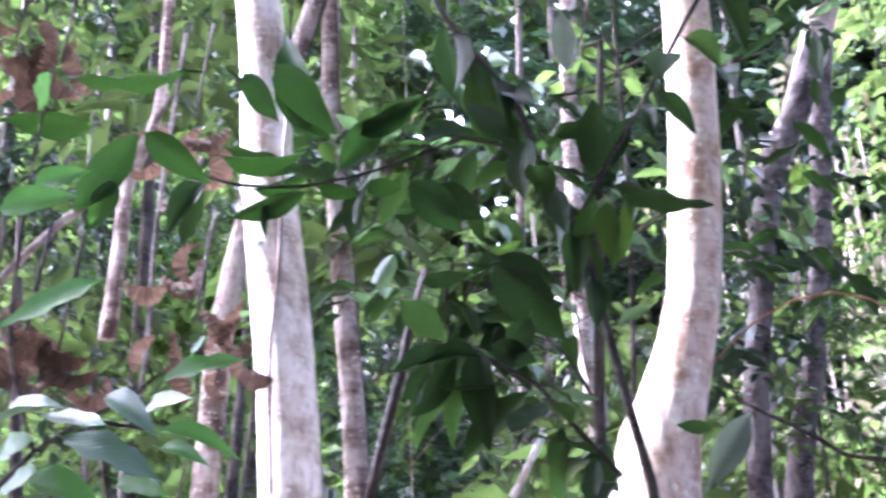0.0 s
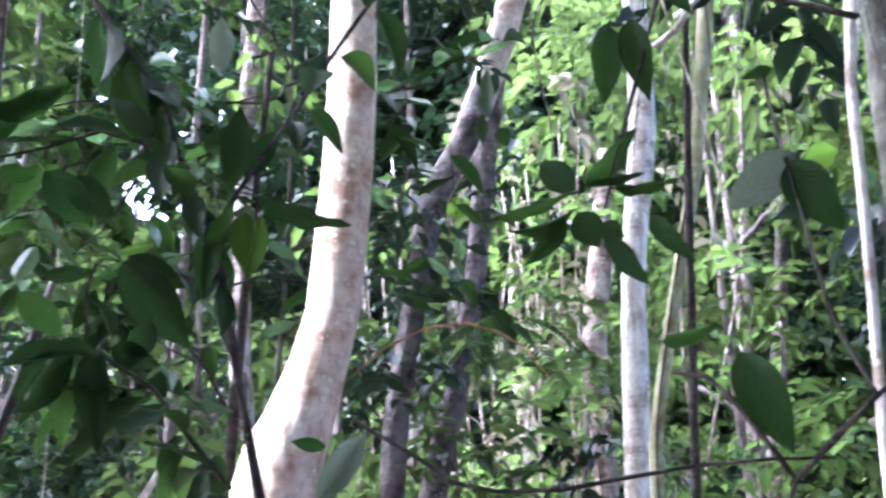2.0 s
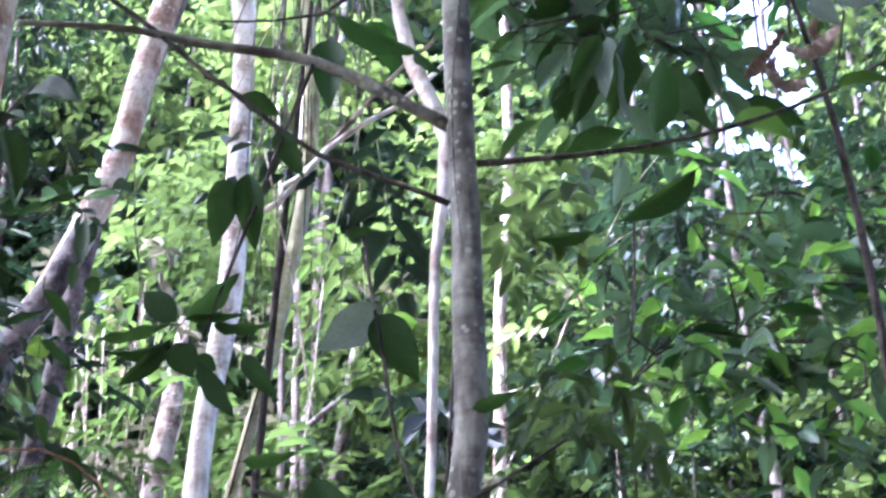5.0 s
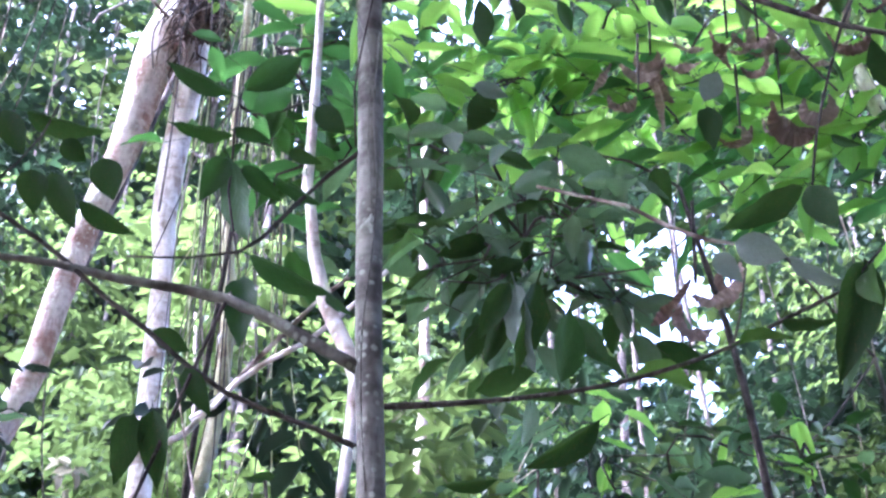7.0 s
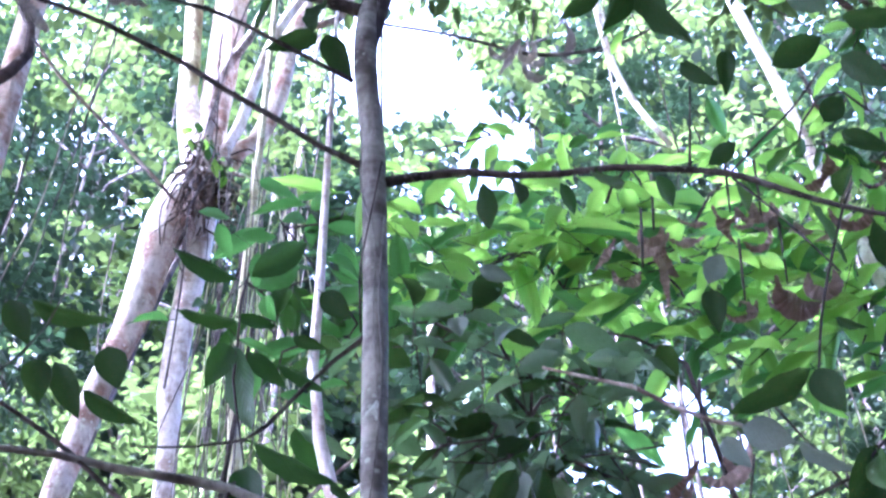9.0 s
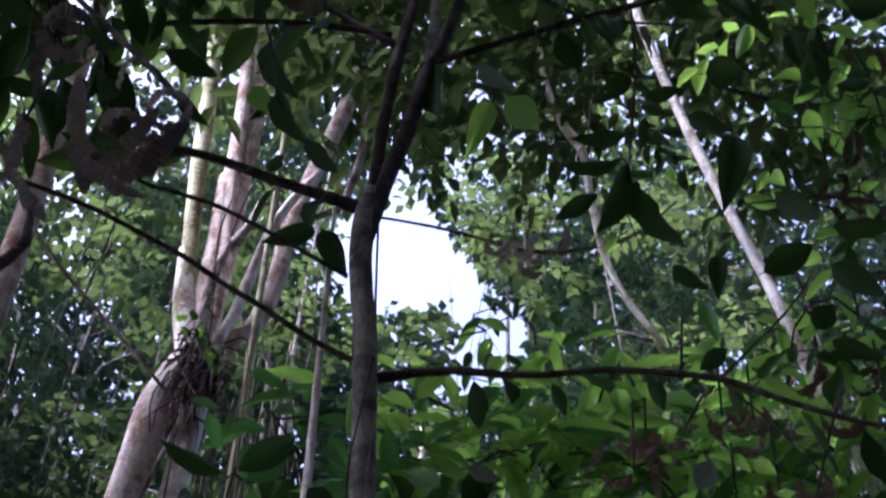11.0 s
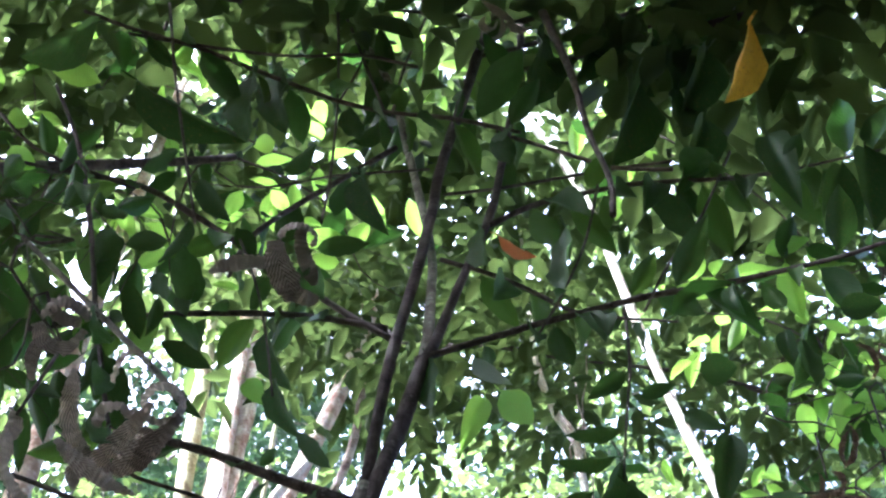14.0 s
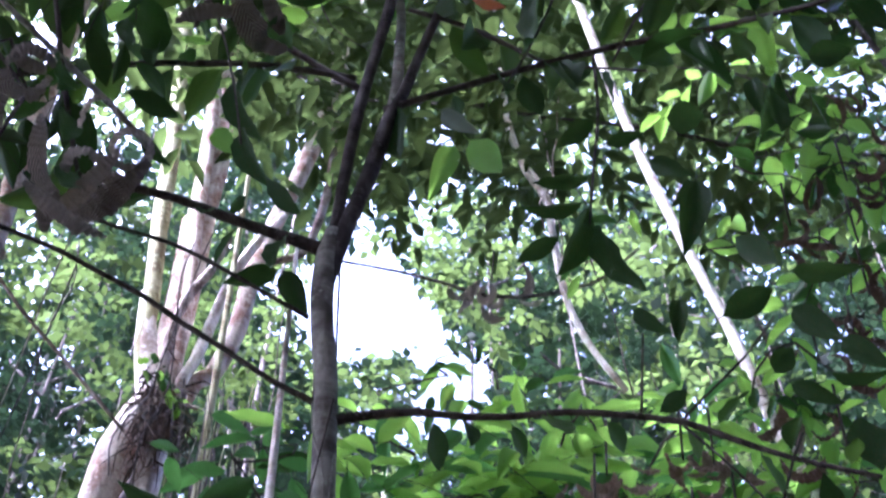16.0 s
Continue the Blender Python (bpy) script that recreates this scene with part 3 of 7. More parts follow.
for k, fan in enumerate((
    [(-1.066, 4.475, 6.534, 0.0431), (-1.145, 4.455, 6.900, 0.0385)] + [(-1.149, 4.454, 7.188, 0.0411), (-1.188, 4.444, 7.785, 0.0438), (-1.219, 4.436, 8.525, 0.0442), (-1.260, 4.424, 9.198, 0.0408), (-1.340, 4.401, 10.159, 0.0375)],
    [(-1.004, 4.489, 6.620, 0.0460), (-1.006, 4.489, 6.994, 0.0440)] + [(-1.010, 4.488, 7.357, 0.0459), (-1.032, 4.483, 7.887, 0.0430), (-1.041, 4.481, 8.436, 0.0410), (-1.065, 4.475, 9.103, 0.0375), (-1.109, 4.464, 9.857, 0.0334)],
    [(-1.015, 4.538, 6.934, 0.0352), (-0.998, 4.542, 7.216, 0.0363), (-0.989, 4.544, 7.784, 0.0400), (-0.988, 4.544, 8.169, 0.0445), (-0.978, 4.546, 8.589, 0.0463), (-1.013, 4.538, 9.395, 0.0402), (-1.066, 4.526, 10.256, 0.0346)],
    [(-0.956, 4.602, 6.762, 0.0422), (-0.917, 4.610, 6.882, 0.0390)] + [(-0.852, 4.622, 6.937, 0.0392), (-0.771, 4.636, 7.293, 0.0435), (-0.742, 4.641, 7.733, 0.0428), (-0.653, 4.654, 8.230, 0.0451), (-0.562, 4.666, 8.667, 0.0471), (-0.468, 4.677, 9.230, 0.0496), (-0.367, 4.686, 9.990, 0.0445), (-0.284, 4.691, 10.734, 0.0400)],
    [(-0.960, 4.448, 6.591, 0.0288), (-0.943, 4.451, 6.722, 0.0256)] + [(-0.908, 4.458, 6.843, 0.0259), (-0.870, 4.466, 7.085, 0.0267), (-0.796, 4.480, 7.522, 0.0254), (-0.700, 4.496, 7.816, 0.0221), (-0.604, 4.510, 8.027, 0.0169)],
    [(-0.720, 4.746, 7.916, 0.0170), (-0.530, 4.771, 8.047, 0.0202), (-0.437, 4.780, 8.514, 0.0226), (-0.413, 4.782, 9.013, 0.0237), (-0.427, 4.781, 9.749, 0.0236), (-0.497, 4.774, 10.581, 0.0217)],
    [(-1.018, 4.383, 6.574, 0.0262), (-1.019, 4.383, 6.888, 0.0246), (-0.982, 4.391, 7.192, 0.0229), (-0.900, 4.409, 7.420, 0.0208), (-0.842, 4.420, 7.695, 0.0174)],
)):
    stem("limb", fan, (BARK_MOSS, BARK_PALE, BARK_PALE, BARK_PALE, BARK_WHITE, BARK_PINK, BARK_PINK)[k], FORKED, sides=10, seed=20 + k, knots=0.15)
trunk_thing("slender_tree", "slender crooked trunk with flaking bark",
    [(-1.559, 6.001, 4.385, 0.0470), (-1.603, 5.989, 3.960, 0.0516), (-1.588, 5.993, 3.624, 0.0504), (-1.573, 5.997, 3.302, 0.0439)], BARK_PINK, up=0.5, lean=(0.03, 0.1), seed=14)
trunk_thing("vine_trunk", "mossy yellow-green liana hanging beside a trunk",
    [(-0.762, 4.232, 5.184, 0.0218), (-0.728, 4.238, 4.837, 0.0249), (-0.728, 4.238, 4.376, 0.0255), (-0.769, 4.231, 4.035, 0.0246), (-0.802, 4.225, 3.756, 0.0204)] + [(-0.934, 4.197, 3.070, 0.0169), (-0.953, 4.193, 2.787, 0.0180)], BARK_MOSS, "liana", up=3, seed=15)
trunk_thing("slender_tree", "thin pale trunk far back in the brush",
    [(-2.475, 7.607, 4.655, 0.0329), (-2.433, 7.621, 4.216, 0.0366), (-2.411, 7.628, 3.797, 0.0358)], BARK_PINK, up=0.8, seed=16)
trunk_thing("slender_tree", "thin pale pole that bends behind the sapling",
    [(-0.283, 2.484, 4.007, 0.0113), (-0.287, 2.483, 3.757, 0.0119)] + [(-0.278, 2.484, 3.707, 0.0116), (-0.264, 2.486, 3.572, 0.0137), (-0.235, 2.489, 3.444, 0.0156), (-0.195, 2.492, 3.349, 0.0164), (-0.169, 2.494, 3.269, 0.0162)] + [(-0.193, 2.493, 3.002, 0.0096), (-0.196, 2.492, 2.904, 0.0090), (-0.196, 2.492, 2.799, 0.0088), (-0.200, 2.492, 2.619, 0.0086), (-0.208, 2.491, 2.359, 0.0082)], BARK_WHITE, up=1.0, seed=17)
trunk_thing("slender_tree", "thin grey trunk against bright leaves",
    [(-0.111, 6.999, 6.224, 0.0314), (-0.175, 6.998, 5.416, 0.0343), (-0.194, 6.997, 4.525, 0.0365), (-0.253, 6.995, 3.955, 0.0378)], BARK_PINK, up=2.6, seed=18)
trunk_thing("leaning_tree", "long pale slender trunk leaning over the saplings",
    [(0.403, 3.477, 10.213, 0.0251), (0.668, 3.436, 9.162, 0.0236), (0.766, 3.415, 8.502, 0.0228), (0.836, 3.399, 7.800, 0.0220), (0.894, 3.384, 7.212, 0.0213), (0.955, 3.367, 6.724, 0.0205), (1.029, 3.345, 6.212, 0.0199), (1.102, 3.322, 5.761, 0.0201), (1.140, 3.310, 5.456, 0.0205), (1.176, 3.297, 5.178, 0.0205), (1.219, 3.281, 4.950, 0.0207), (1.262, 3.266, 4.700, 0.0210), (1.320, 3.240, 4.400, 0.0216)], BARK_WHITE, up=0, sides=12, seed=19, knots=0.25)
trunk_thing("hanging_liana", "thin pale liana hanging down among leaves",
    [(0.470, 3.974, 8.600, 0.0110), (0.480, 3.971, 8.209, 0.0130), (0.503, 3.968, 7.923, 0.0150), (0.552, 3.962, 7.625, 0.0165), (0.625, 3.950, 7.404, 0.0175), (0.638, 3.949, 7.144, 0.0165), (0.650, 3.947, 6.858, 0.0160), (0.678, 3.942, 6.588, 0.0155), (0.746, 3.930, 6.326, 0.0150), (0.847, 3.909, 6.072, 0.0120)], BARK_WHITE, "liana", up=4, lean=(0.0, 0.1), ground=False, seed=20)

# ---- the near sapling ----
SAPLING = thing("sapling", ((-0.135, 2.196, 2.270)[0], (-0.135, 2.196, 2.270)[1], 0), "slender grey-brown sapling with long side branches", "tree", "saplings")
B_TRUNK = [(-0.164, 2.194, 4.684, 0.0205), (-0.175, 2.193, 4.582, 0.0274), (-0.179, 2.193, 4.443, 0.0272), (-0.169, 2.193, 4.285, 0.0268), (-0.155, 2.195, 4.139, 0.0265)] + [(-0.146, 2.195, 3.890, 0.0259), (-0.138, 2.196, 3.583, 0.0252)] + [(-0.138, 2.196, 3.543, 0.0255), (-0.132, 2.196, 3.149, 0.0239), (-0.121, 2.197, 2.858, 0.0237)] + [(-0.122, 2.197, 2.775, 0.0251), (-0.118, 2.197, 2.522, 0.0254)] + [(-0.133, 2.196, 2.414, 0.0240), (-0.135, 2.196, 2.270, 0.0241)]
stem("trunk", to_ground(B_TRUNK, 1.3), BARK_SAPLING, SAPLING, sides=18, seed=31, step=0.05, wobble=0.015, knots=0.03)
dress_trunk(SAPLING, to_ground(B_TRUNK, 1.3), BARK_SAPLING, 5, 0, 950)
FORK_LIMBS = (
    [(-0.176, 2.193, 4.485, 0.0144), (-0.163, 2.194, 4.661, 0.0163), (-0.153, 2.195, 4.852, 0.0156), (-0.141, 2.196, 5.033, 0.0155), (-0.123, 2.197, 5.257, 0.0162), (-0.094, 2.198, 5.504, 0.0153), (-0.056, 2.199, 5.811, 0.0162), (-0.019, 2.200, 6.193, 0.0164), (0.008, 2.200, 6.537, 0.0173)] + [(0.154, 2.195, 7.669, 0.0229), (0.246, 2.186, 8.679, 0.0209)],
    [(-0.172, 2.193, 4.485, 0.0196), (-0.135, 2.196, 4.711, 0.0199), (-0.093, 2.198, 4.908, 0.0208), (-0.061, 2.199, 5.094, 0.0209), (-0.039, 2.200, 5.236, 0.0169), (-0.004, 2.200, 5.355, 0.0149), (0.035, 2.200, 5.543, 0.0138), (0.094, 2.198, 5.813, 0.0128), (0.159, 2.194, 6.108, 0.0134), (0.203, 2.191, 6.434, 0.0132)] + [(0.308, 2.178, 7.509, 0.0168), (0.343, 2.173, 8.481, 0.0165)],
    [(-0.076, 2.219, 4.990, 0.0139), (-0.055, 2.219, 5.181, 0.0160), (-0.027, 2.220, 5.357, 0.0157), (-0.018, 2.220, 5.642, 0.0141), (-0.020, 2.220, 5.923, 0.0131), (-0.065, 2.219, 6.313, 0.0139), (-0.111, 2.217, 6.662, 0.0137)] + [(-0.198, 2.211, 7.267, 0.0152), (-0.329, 2.195, 7.709, 0.0138)],
)
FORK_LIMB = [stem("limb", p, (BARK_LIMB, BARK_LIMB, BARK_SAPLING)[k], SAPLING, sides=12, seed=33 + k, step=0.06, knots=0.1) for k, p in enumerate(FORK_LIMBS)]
BRANCHES = dict(
    left_low=[(-0.142, 2.195, 3.084, 0.0115), (-0.221, 2.189, 3.133, 0.0107), (-0.301, 2.179, 3.181, 0.0108), (-0.380, 2.167, 3.216, 0.0098), (-0.439, 2.156, 3.226, 0.0088), (-0.572, 2.124, 3.232, 0.0078), (-0.674, 2.094, 3.242, 0.0068), (-0.745, 2.070, 3.236, 0.0062), (-0.855, 2.027, 3.214, 0.0047)],
    right_low=[(-0.103, 2.198, 3.010, 0.0071), (0.011, 2.200, 3.017, 0.0057), (0.125, 2.196, 3.024, 0.0047), (0.257, 2.185, 3.038, 0.0043), (0.372, 2.168, 3.060, 0.0043), (0.477, 2.148, 3.091, 0.0038), (0.583, 2.121, 3.135, 0.0038), (0.669, 2.096, 3.168, 0.0033), (0.744, 2.070, 3.239, 0.0029)],
    left_thin=[(-0.133, 2.196, 2.923, 0.0055), (-0.213, 2.190, 2.962, 0.0051), (-0.289, 2.181, 2.990, 0.0047), (-0.365, 2.170, 3.022, 0.0047), (-0.434, 2.157, 3.071, 0.0047), (-0.504, 2.141, 3.131, 0.0048), (-0.575, 2.123, 3.184, 0.0048), (-0.648, 2.102, 3.249, 0.0049), (-0.749, 2.069, 3.316, 0.0044), (-0.846, 2.031, 3.362, 0.0034)],
    left_mid=[(-0.177, 2.193, 4.072, 0.0084), (-0.275, 2.183, 4.132, 0.0072), (-0.376, 2.168, 4.210, 0.0073), (-0.477, 2.148, 4.275, 0.0068), (-0.568, 2.126, 4.339, 0.0069), (-0.681, 2.092, 4.389, 0.0063), (-0.756, 2.066, 4.419, 0.0063), (-0.899, 2.008, 4.438, 0.0056), (-1.030, 1.944, 4.425, 0.0049)],
    right_high=[(-0.133, 2.196, 4.019, 0.0129), (-0.051, 2.199, 4.042, 0.0107), (0.044, 2.200, 4.053, 0.0089), (0.138, 2.196, 4.036, 0.0083), (0.232, 2.188, 4.029, 0.0077), (0.350, 2.172, 4.029, 0.0071), (0.463, 2.151, 3.999, 0.0070), (0.581, 2.122, 3.948, 0.0069), (0.660, 2.099, 3.880, 0.0062), (0.762, 2.064, 3.789, 0.0054), (0.901, 2.007, 3.681, 0.0047)],
    left_fork=[(-0.177, 2.193, 4.605, 0.0175), (-0.222, 2.189, 4.627, 0.0162), (-0.312, 2.178, 4.658, 0.0135), (-0.422, 2.159, 4.692, 0.0122), (-0.533, 2.134, 4.725, 0.0109), (-0.633, 2.107, 4.730, 0.0102), (-0.795, 2.051, 4.727, 0.0081)],
    left_upper=[(-0.206, 2.190, 4.353, 0.0070), (-0.306, 2.179, 4.422, 0.0058), (-0.401, 2.163, 4.484, 0.0059), (-0.537, 2.133, 4.550, 0.0059), (-0.666, 2.097, 4.563, 0.0052), (-0.847, 2.030, 4.599, 0.0046)],
    right_upper=[(-0.054, 2.199, 5.264, 0.0107), (0.100, 2.198, 5.356, 0.0094), (0.290, 2.181, 5.442, 0.0095), (0.450, 2.153, 5.480, 0.0095), (0.608, 2.114, 5.497, 0.0095), (0.787, 2.054, 5.460, 0.0094), (0.972, 1.974, 5.415, 0.0077), (1.105, 1.902, 5.366, 0.0068), (1.295, 1.779, 5.309, 0.0051)],
    left_level=[(-0.137, 2.196, 5.421, 0.0118), (-0.248, 2.186, 5.438, 0.0103), (-0.373, 2.168, 5.434, 0.0102), (-0.494, 2.144, 5.403, 0.0094), (-0.706, 2.084, 5.290, 0.0091), (-0.891, 2.011, 5.122, 0.0087), (-1.042, 1.937, 4.947, 0.0062)],
    left_rising=[(-0.112, 2.197, 5.356, 0.0102), (-0.244, 2.186, 5.471, 0.0096), (-0.381, 2.167, 5.593, 0.0090), (-0.485, 2.146, 5.653, 0.0091), (-0.597, 2.118, 5.771, 0.0092), (-0.741, 2.071, 5.859, 0.0093), (-0.900, 2.008, 5.916, 0.0094), (-1.116, 1.896, 5.788, 0.0066), (-1.304, 1.772, 5.625, 0.0047)],
    right_thin=[(0.009, 2.200, 5.842, 0.0077), (0.178, 2.193, 5.730, 0.0076), (0.305, 2.179, 5.592, 0.0074), (0.380, 2.167, 5.493, 0.0064), (0.455, 2.153, 5.440, 0.0055), (0.658, 2.099, 5.327, 0.0038)],
    right_top=[(0.150, 2.195, 6.056, 0.0089), (0.297, 2.180, 6.180, 0.0091), (0.444, 2.155, 6.218, 0.0082), (0.640, 2.105, 6.208, 0.0073), (0.913, 2.002, 6.045, 0.0070), (1.062, 1.927, 5.954, 0.0051), (1.280, 1.790, 5.807, 0.0041)],
    right_tip=[(0.299, 2.180, 7.355, 0.0088), (0.588, 2.120, 7.403, 0.0088), (0.744, 2.070, 7.466, 0.0077), (0.929, 1.994, 7.589, 0.0078), (1.164, 1.867, 7.747, 0.0057)],
    left_fan=[(-0.155, 2.195, 6.645, 0.0098), (-0.331, 2.175, 6.331, 0.0093), (-0.427, 2.158, 6.145, 0.0090), (-0.529, 2.135, 5.919, 0.0086), (-0.577, 2.123, 5.746, 0.0109), (-0.596, 2.118, 5.564, 0.0065)],
    crossing=[(-1.200, 1.723, 6.664, 0.0066), (-1.068, 1.808, 6.739, 0.0077), (-0.858, 1.917, 6.848, 0.0079), (-0.602, 2.012, 6.834, 0.0080), (-0.357, 2.069, 6.752, 0.0079), (-0.178, 2.092, 6.715, 0.0069), (0.040, 2.100, 6.692, 0.0079), (0.270, 2.083, 6.543, 0.0067)],
    drooping=[(-1.112, 1.663, 5.867, 0.0049), (-0.996, 1.734, 5.596, 0.0070), (-0.894, 1.789, 5.228, 0.0073), (-0.811, 1.828, 4.867, 0.0061), (-0.732, 1.861, 4.553, 0.0056), (-0.695, 1.875, 4.422, 0.0042)],
    bare=[(-1.015, 1.723, 5.035, 0.0055), (-0.921, 1.775, 4.961, 0.0068), (-0.764, 1.848, 4.824, 0.0080), (-0.655, 1.890, 4.718, 0.0085), (-0.576, 1.915, 4.618, 0.0090)],
    hooked=[(0.384, 1.963, 7.435, 0.0163), (0.449, 1.949, 6.759, 0.0137), (0.471, 1.944, 6.261, 0.0108), (0.508, 1.934, 5.866, 0.0101), (0.498, 1.937, 5.647, 0.0113)],
)
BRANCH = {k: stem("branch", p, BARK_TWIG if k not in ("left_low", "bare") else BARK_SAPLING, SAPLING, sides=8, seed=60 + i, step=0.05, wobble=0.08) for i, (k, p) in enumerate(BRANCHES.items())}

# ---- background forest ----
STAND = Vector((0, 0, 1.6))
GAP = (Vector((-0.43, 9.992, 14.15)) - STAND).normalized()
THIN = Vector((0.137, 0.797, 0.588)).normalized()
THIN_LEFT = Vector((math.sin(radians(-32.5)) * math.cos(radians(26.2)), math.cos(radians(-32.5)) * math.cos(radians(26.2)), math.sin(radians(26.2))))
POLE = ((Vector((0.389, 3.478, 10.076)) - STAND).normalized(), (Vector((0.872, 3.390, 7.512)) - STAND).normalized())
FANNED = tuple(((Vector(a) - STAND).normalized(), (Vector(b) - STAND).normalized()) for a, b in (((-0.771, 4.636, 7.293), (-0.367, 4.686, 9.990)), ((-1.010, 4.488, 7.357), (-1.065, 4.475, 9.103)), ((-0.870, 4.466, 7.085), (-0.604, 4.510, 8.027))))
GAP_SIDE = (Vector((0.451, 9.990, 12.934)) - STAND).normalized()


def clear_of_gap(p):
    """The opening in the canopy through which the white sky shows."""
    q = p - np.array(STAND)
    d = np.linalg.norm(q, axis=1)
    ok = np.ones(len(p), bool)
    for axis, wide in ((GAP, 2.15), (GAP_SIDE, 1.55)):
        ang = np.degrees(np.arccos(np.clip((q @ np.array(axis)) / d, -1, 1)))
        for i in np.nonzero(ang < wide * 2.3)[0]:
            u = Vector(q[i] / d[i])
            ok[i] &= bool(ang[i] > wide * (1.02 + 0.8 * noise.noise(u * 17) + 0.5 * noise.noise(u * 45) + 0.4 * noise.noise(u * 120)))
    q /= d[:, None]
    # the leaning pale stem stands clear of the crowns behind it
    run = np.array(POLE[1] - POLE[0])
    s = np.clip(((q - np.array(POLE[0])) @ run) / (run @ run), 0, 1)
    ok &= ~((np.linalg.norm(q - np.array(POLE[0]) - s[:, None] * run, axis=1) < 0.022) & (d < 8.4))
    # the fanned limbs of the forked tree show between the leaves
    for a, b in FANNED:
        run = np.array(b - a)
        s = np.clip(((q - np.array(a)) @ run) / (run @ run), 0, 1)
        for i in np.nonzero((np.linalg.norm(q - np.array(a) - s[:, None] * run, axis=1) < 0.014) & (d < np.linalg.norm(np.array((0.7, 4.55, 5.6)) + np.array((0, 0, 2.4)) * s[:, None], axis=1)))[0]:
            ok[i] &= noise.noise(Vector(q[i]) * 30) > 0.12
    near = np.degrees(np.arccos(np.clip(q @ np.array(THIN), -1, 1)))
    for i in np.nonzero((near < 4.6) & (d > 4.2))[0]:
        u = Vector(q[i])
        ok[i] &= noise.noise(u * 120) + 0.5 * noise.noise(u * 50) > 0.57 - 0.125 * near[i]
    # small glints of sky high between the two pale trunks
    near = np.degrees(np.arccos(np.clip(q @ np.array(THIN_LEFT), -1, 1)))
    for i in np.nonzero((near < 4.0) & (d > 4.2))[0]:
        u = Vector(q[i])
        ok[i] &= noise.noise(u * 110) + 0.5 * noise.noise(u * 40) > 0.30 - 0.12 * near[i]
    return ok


FLECKS = ((Vector((-1.219, 2.741, 3.134)), 1.0, 4.6, 0.30), (Vector((-2.186, 2.604, 3.092)), 1.0, 4.6, 0.32), (Vector((-2.15, 6.7, 4.1)), 2.6, 4.7, 0.7), (Vector((-2.3, 5.3, 3.6)), 2.9, 4.2, 0.4),
          (Vector((1.02, 3.35, 6.3)), 4.5, 9.0, 0.14))


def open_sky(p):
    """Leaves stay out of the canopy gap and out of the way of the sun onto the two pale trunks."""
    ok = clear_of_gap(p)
    side = to_sun.cross(Vector((0, 0, 1))).normalized()
    rise = side.cross(to_sun).normalized()
    for at, low, high, wide in FLECKS:
        q = p - np.array(at)
        u = q @ np.array(side)
        v = q @ np.array(rise)
        ahead = q @ np.array(to_sun) > 0.2
        inside = (np.abs(u) < wide) & (v > (low - at.z) * rise.z) & (v < (high - at.z) * rise.z) & ahead
        ok &= ~inside
    return ok


def beside_view(p):
    """The trees at the sides and behind hang no leaves close to the standpoint or before it."""
    q = p - np.array(STAND)
    d = np.hypot(q[:, 0], q[:, 1])
    turn = np.degrees(np.arctan2(q[:, 0], q[:, 1]))
    return open_sky(p) & ~((np.abs(turn) < 50) & (d < 6.5)) & ~((d < 1.6) & (q[:, 2] < 5))


def forest_tree(az, dist, low, high, seed, mat, leaf=0.12, dens=1.0, spread=1.7, label="tall forest tree with a loose leafy crown"):
    rng = random.Random(seed)
    leaf *= (0.8, 1.0, 1.35, 0.9, 1.6)[seed % 5] if dist < 20 else 1.0
    if -8 < az < 4:
        az = -8 if az < -2.5 else 4
    x, y = dist * math.sin(radians(az)), dist * math.cos(radians(az))
    root = thing("forest_tree", (x, y, 0), label, "tree", "background trees")
    lean = (rng.uniform(-0.06, 0.06), rng.uniform(-0.05, 0.05))
    r0 = rng.uniform(0.03, 0.065)
    pts = [(x + lean[0] * z + 0.15 * noise.noise(Vector((z * 0.3, seed, 0))), y + lean[1] * z, z, r0 * (1 - 0.8 * z / high)) for z in np.linspace(-0.05, high, 7)]
    stem("trunk", pts, rng.choice((BARK_DARK, BARK_FAR, BARK_FAR, BARK_FAR)), root, sides=9, step=0.5, seed=seed)
    centres, radii, counts = [], [], []
    n = int((high - low) * 2.2 * (spread / 1.7) ** 1.2)
    for k in range(n):
        z = low + (high - low) * (k + rng.random()) / n
        a, out = rng.uniform(0, 6.283), rng.uniform(0.25, 1.0) * spread
        c = (x + lean[0] * z + out * math.cos(a), y + lean[1] * z + out * math.sin(a), z)
        rad = rng.uniform(0.3, 0.75) * (spread / 1.7) ** 0.5
        centres.append(c)
        radii.append(rad)
        rise = (z - 1.6) / dist
        airy = 1.0 if abs(az) > 62 or dist < 6.5 else 0.48 if rise > 0.86 else 1.3 if rise < 0.68 and dist > 9 else 1.0
        counts.append(int(190 * dens * airy * rad * rad / 0.4 * (0.12 / leaf) ** 2))
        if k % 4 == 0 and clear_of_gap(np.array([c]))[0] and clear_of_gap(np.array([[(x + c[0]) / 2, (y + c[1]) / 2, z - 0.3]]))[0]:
            s = max(0.3, z - 0.8)
            stem("limb", [(x + lean[0] * s, y + lean[1] * s, s, 0.022), ((x + c[0]) / 2, (y + c[1]) / 2, z - 0.3, 0.015), (*c, 0.006)], BARK_GREY, root, sides=5, step=0.4, seed=k)
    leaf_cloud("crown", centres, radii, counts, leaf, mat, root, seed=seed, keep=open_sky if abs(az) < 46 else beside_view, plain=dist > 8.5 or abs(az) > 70)


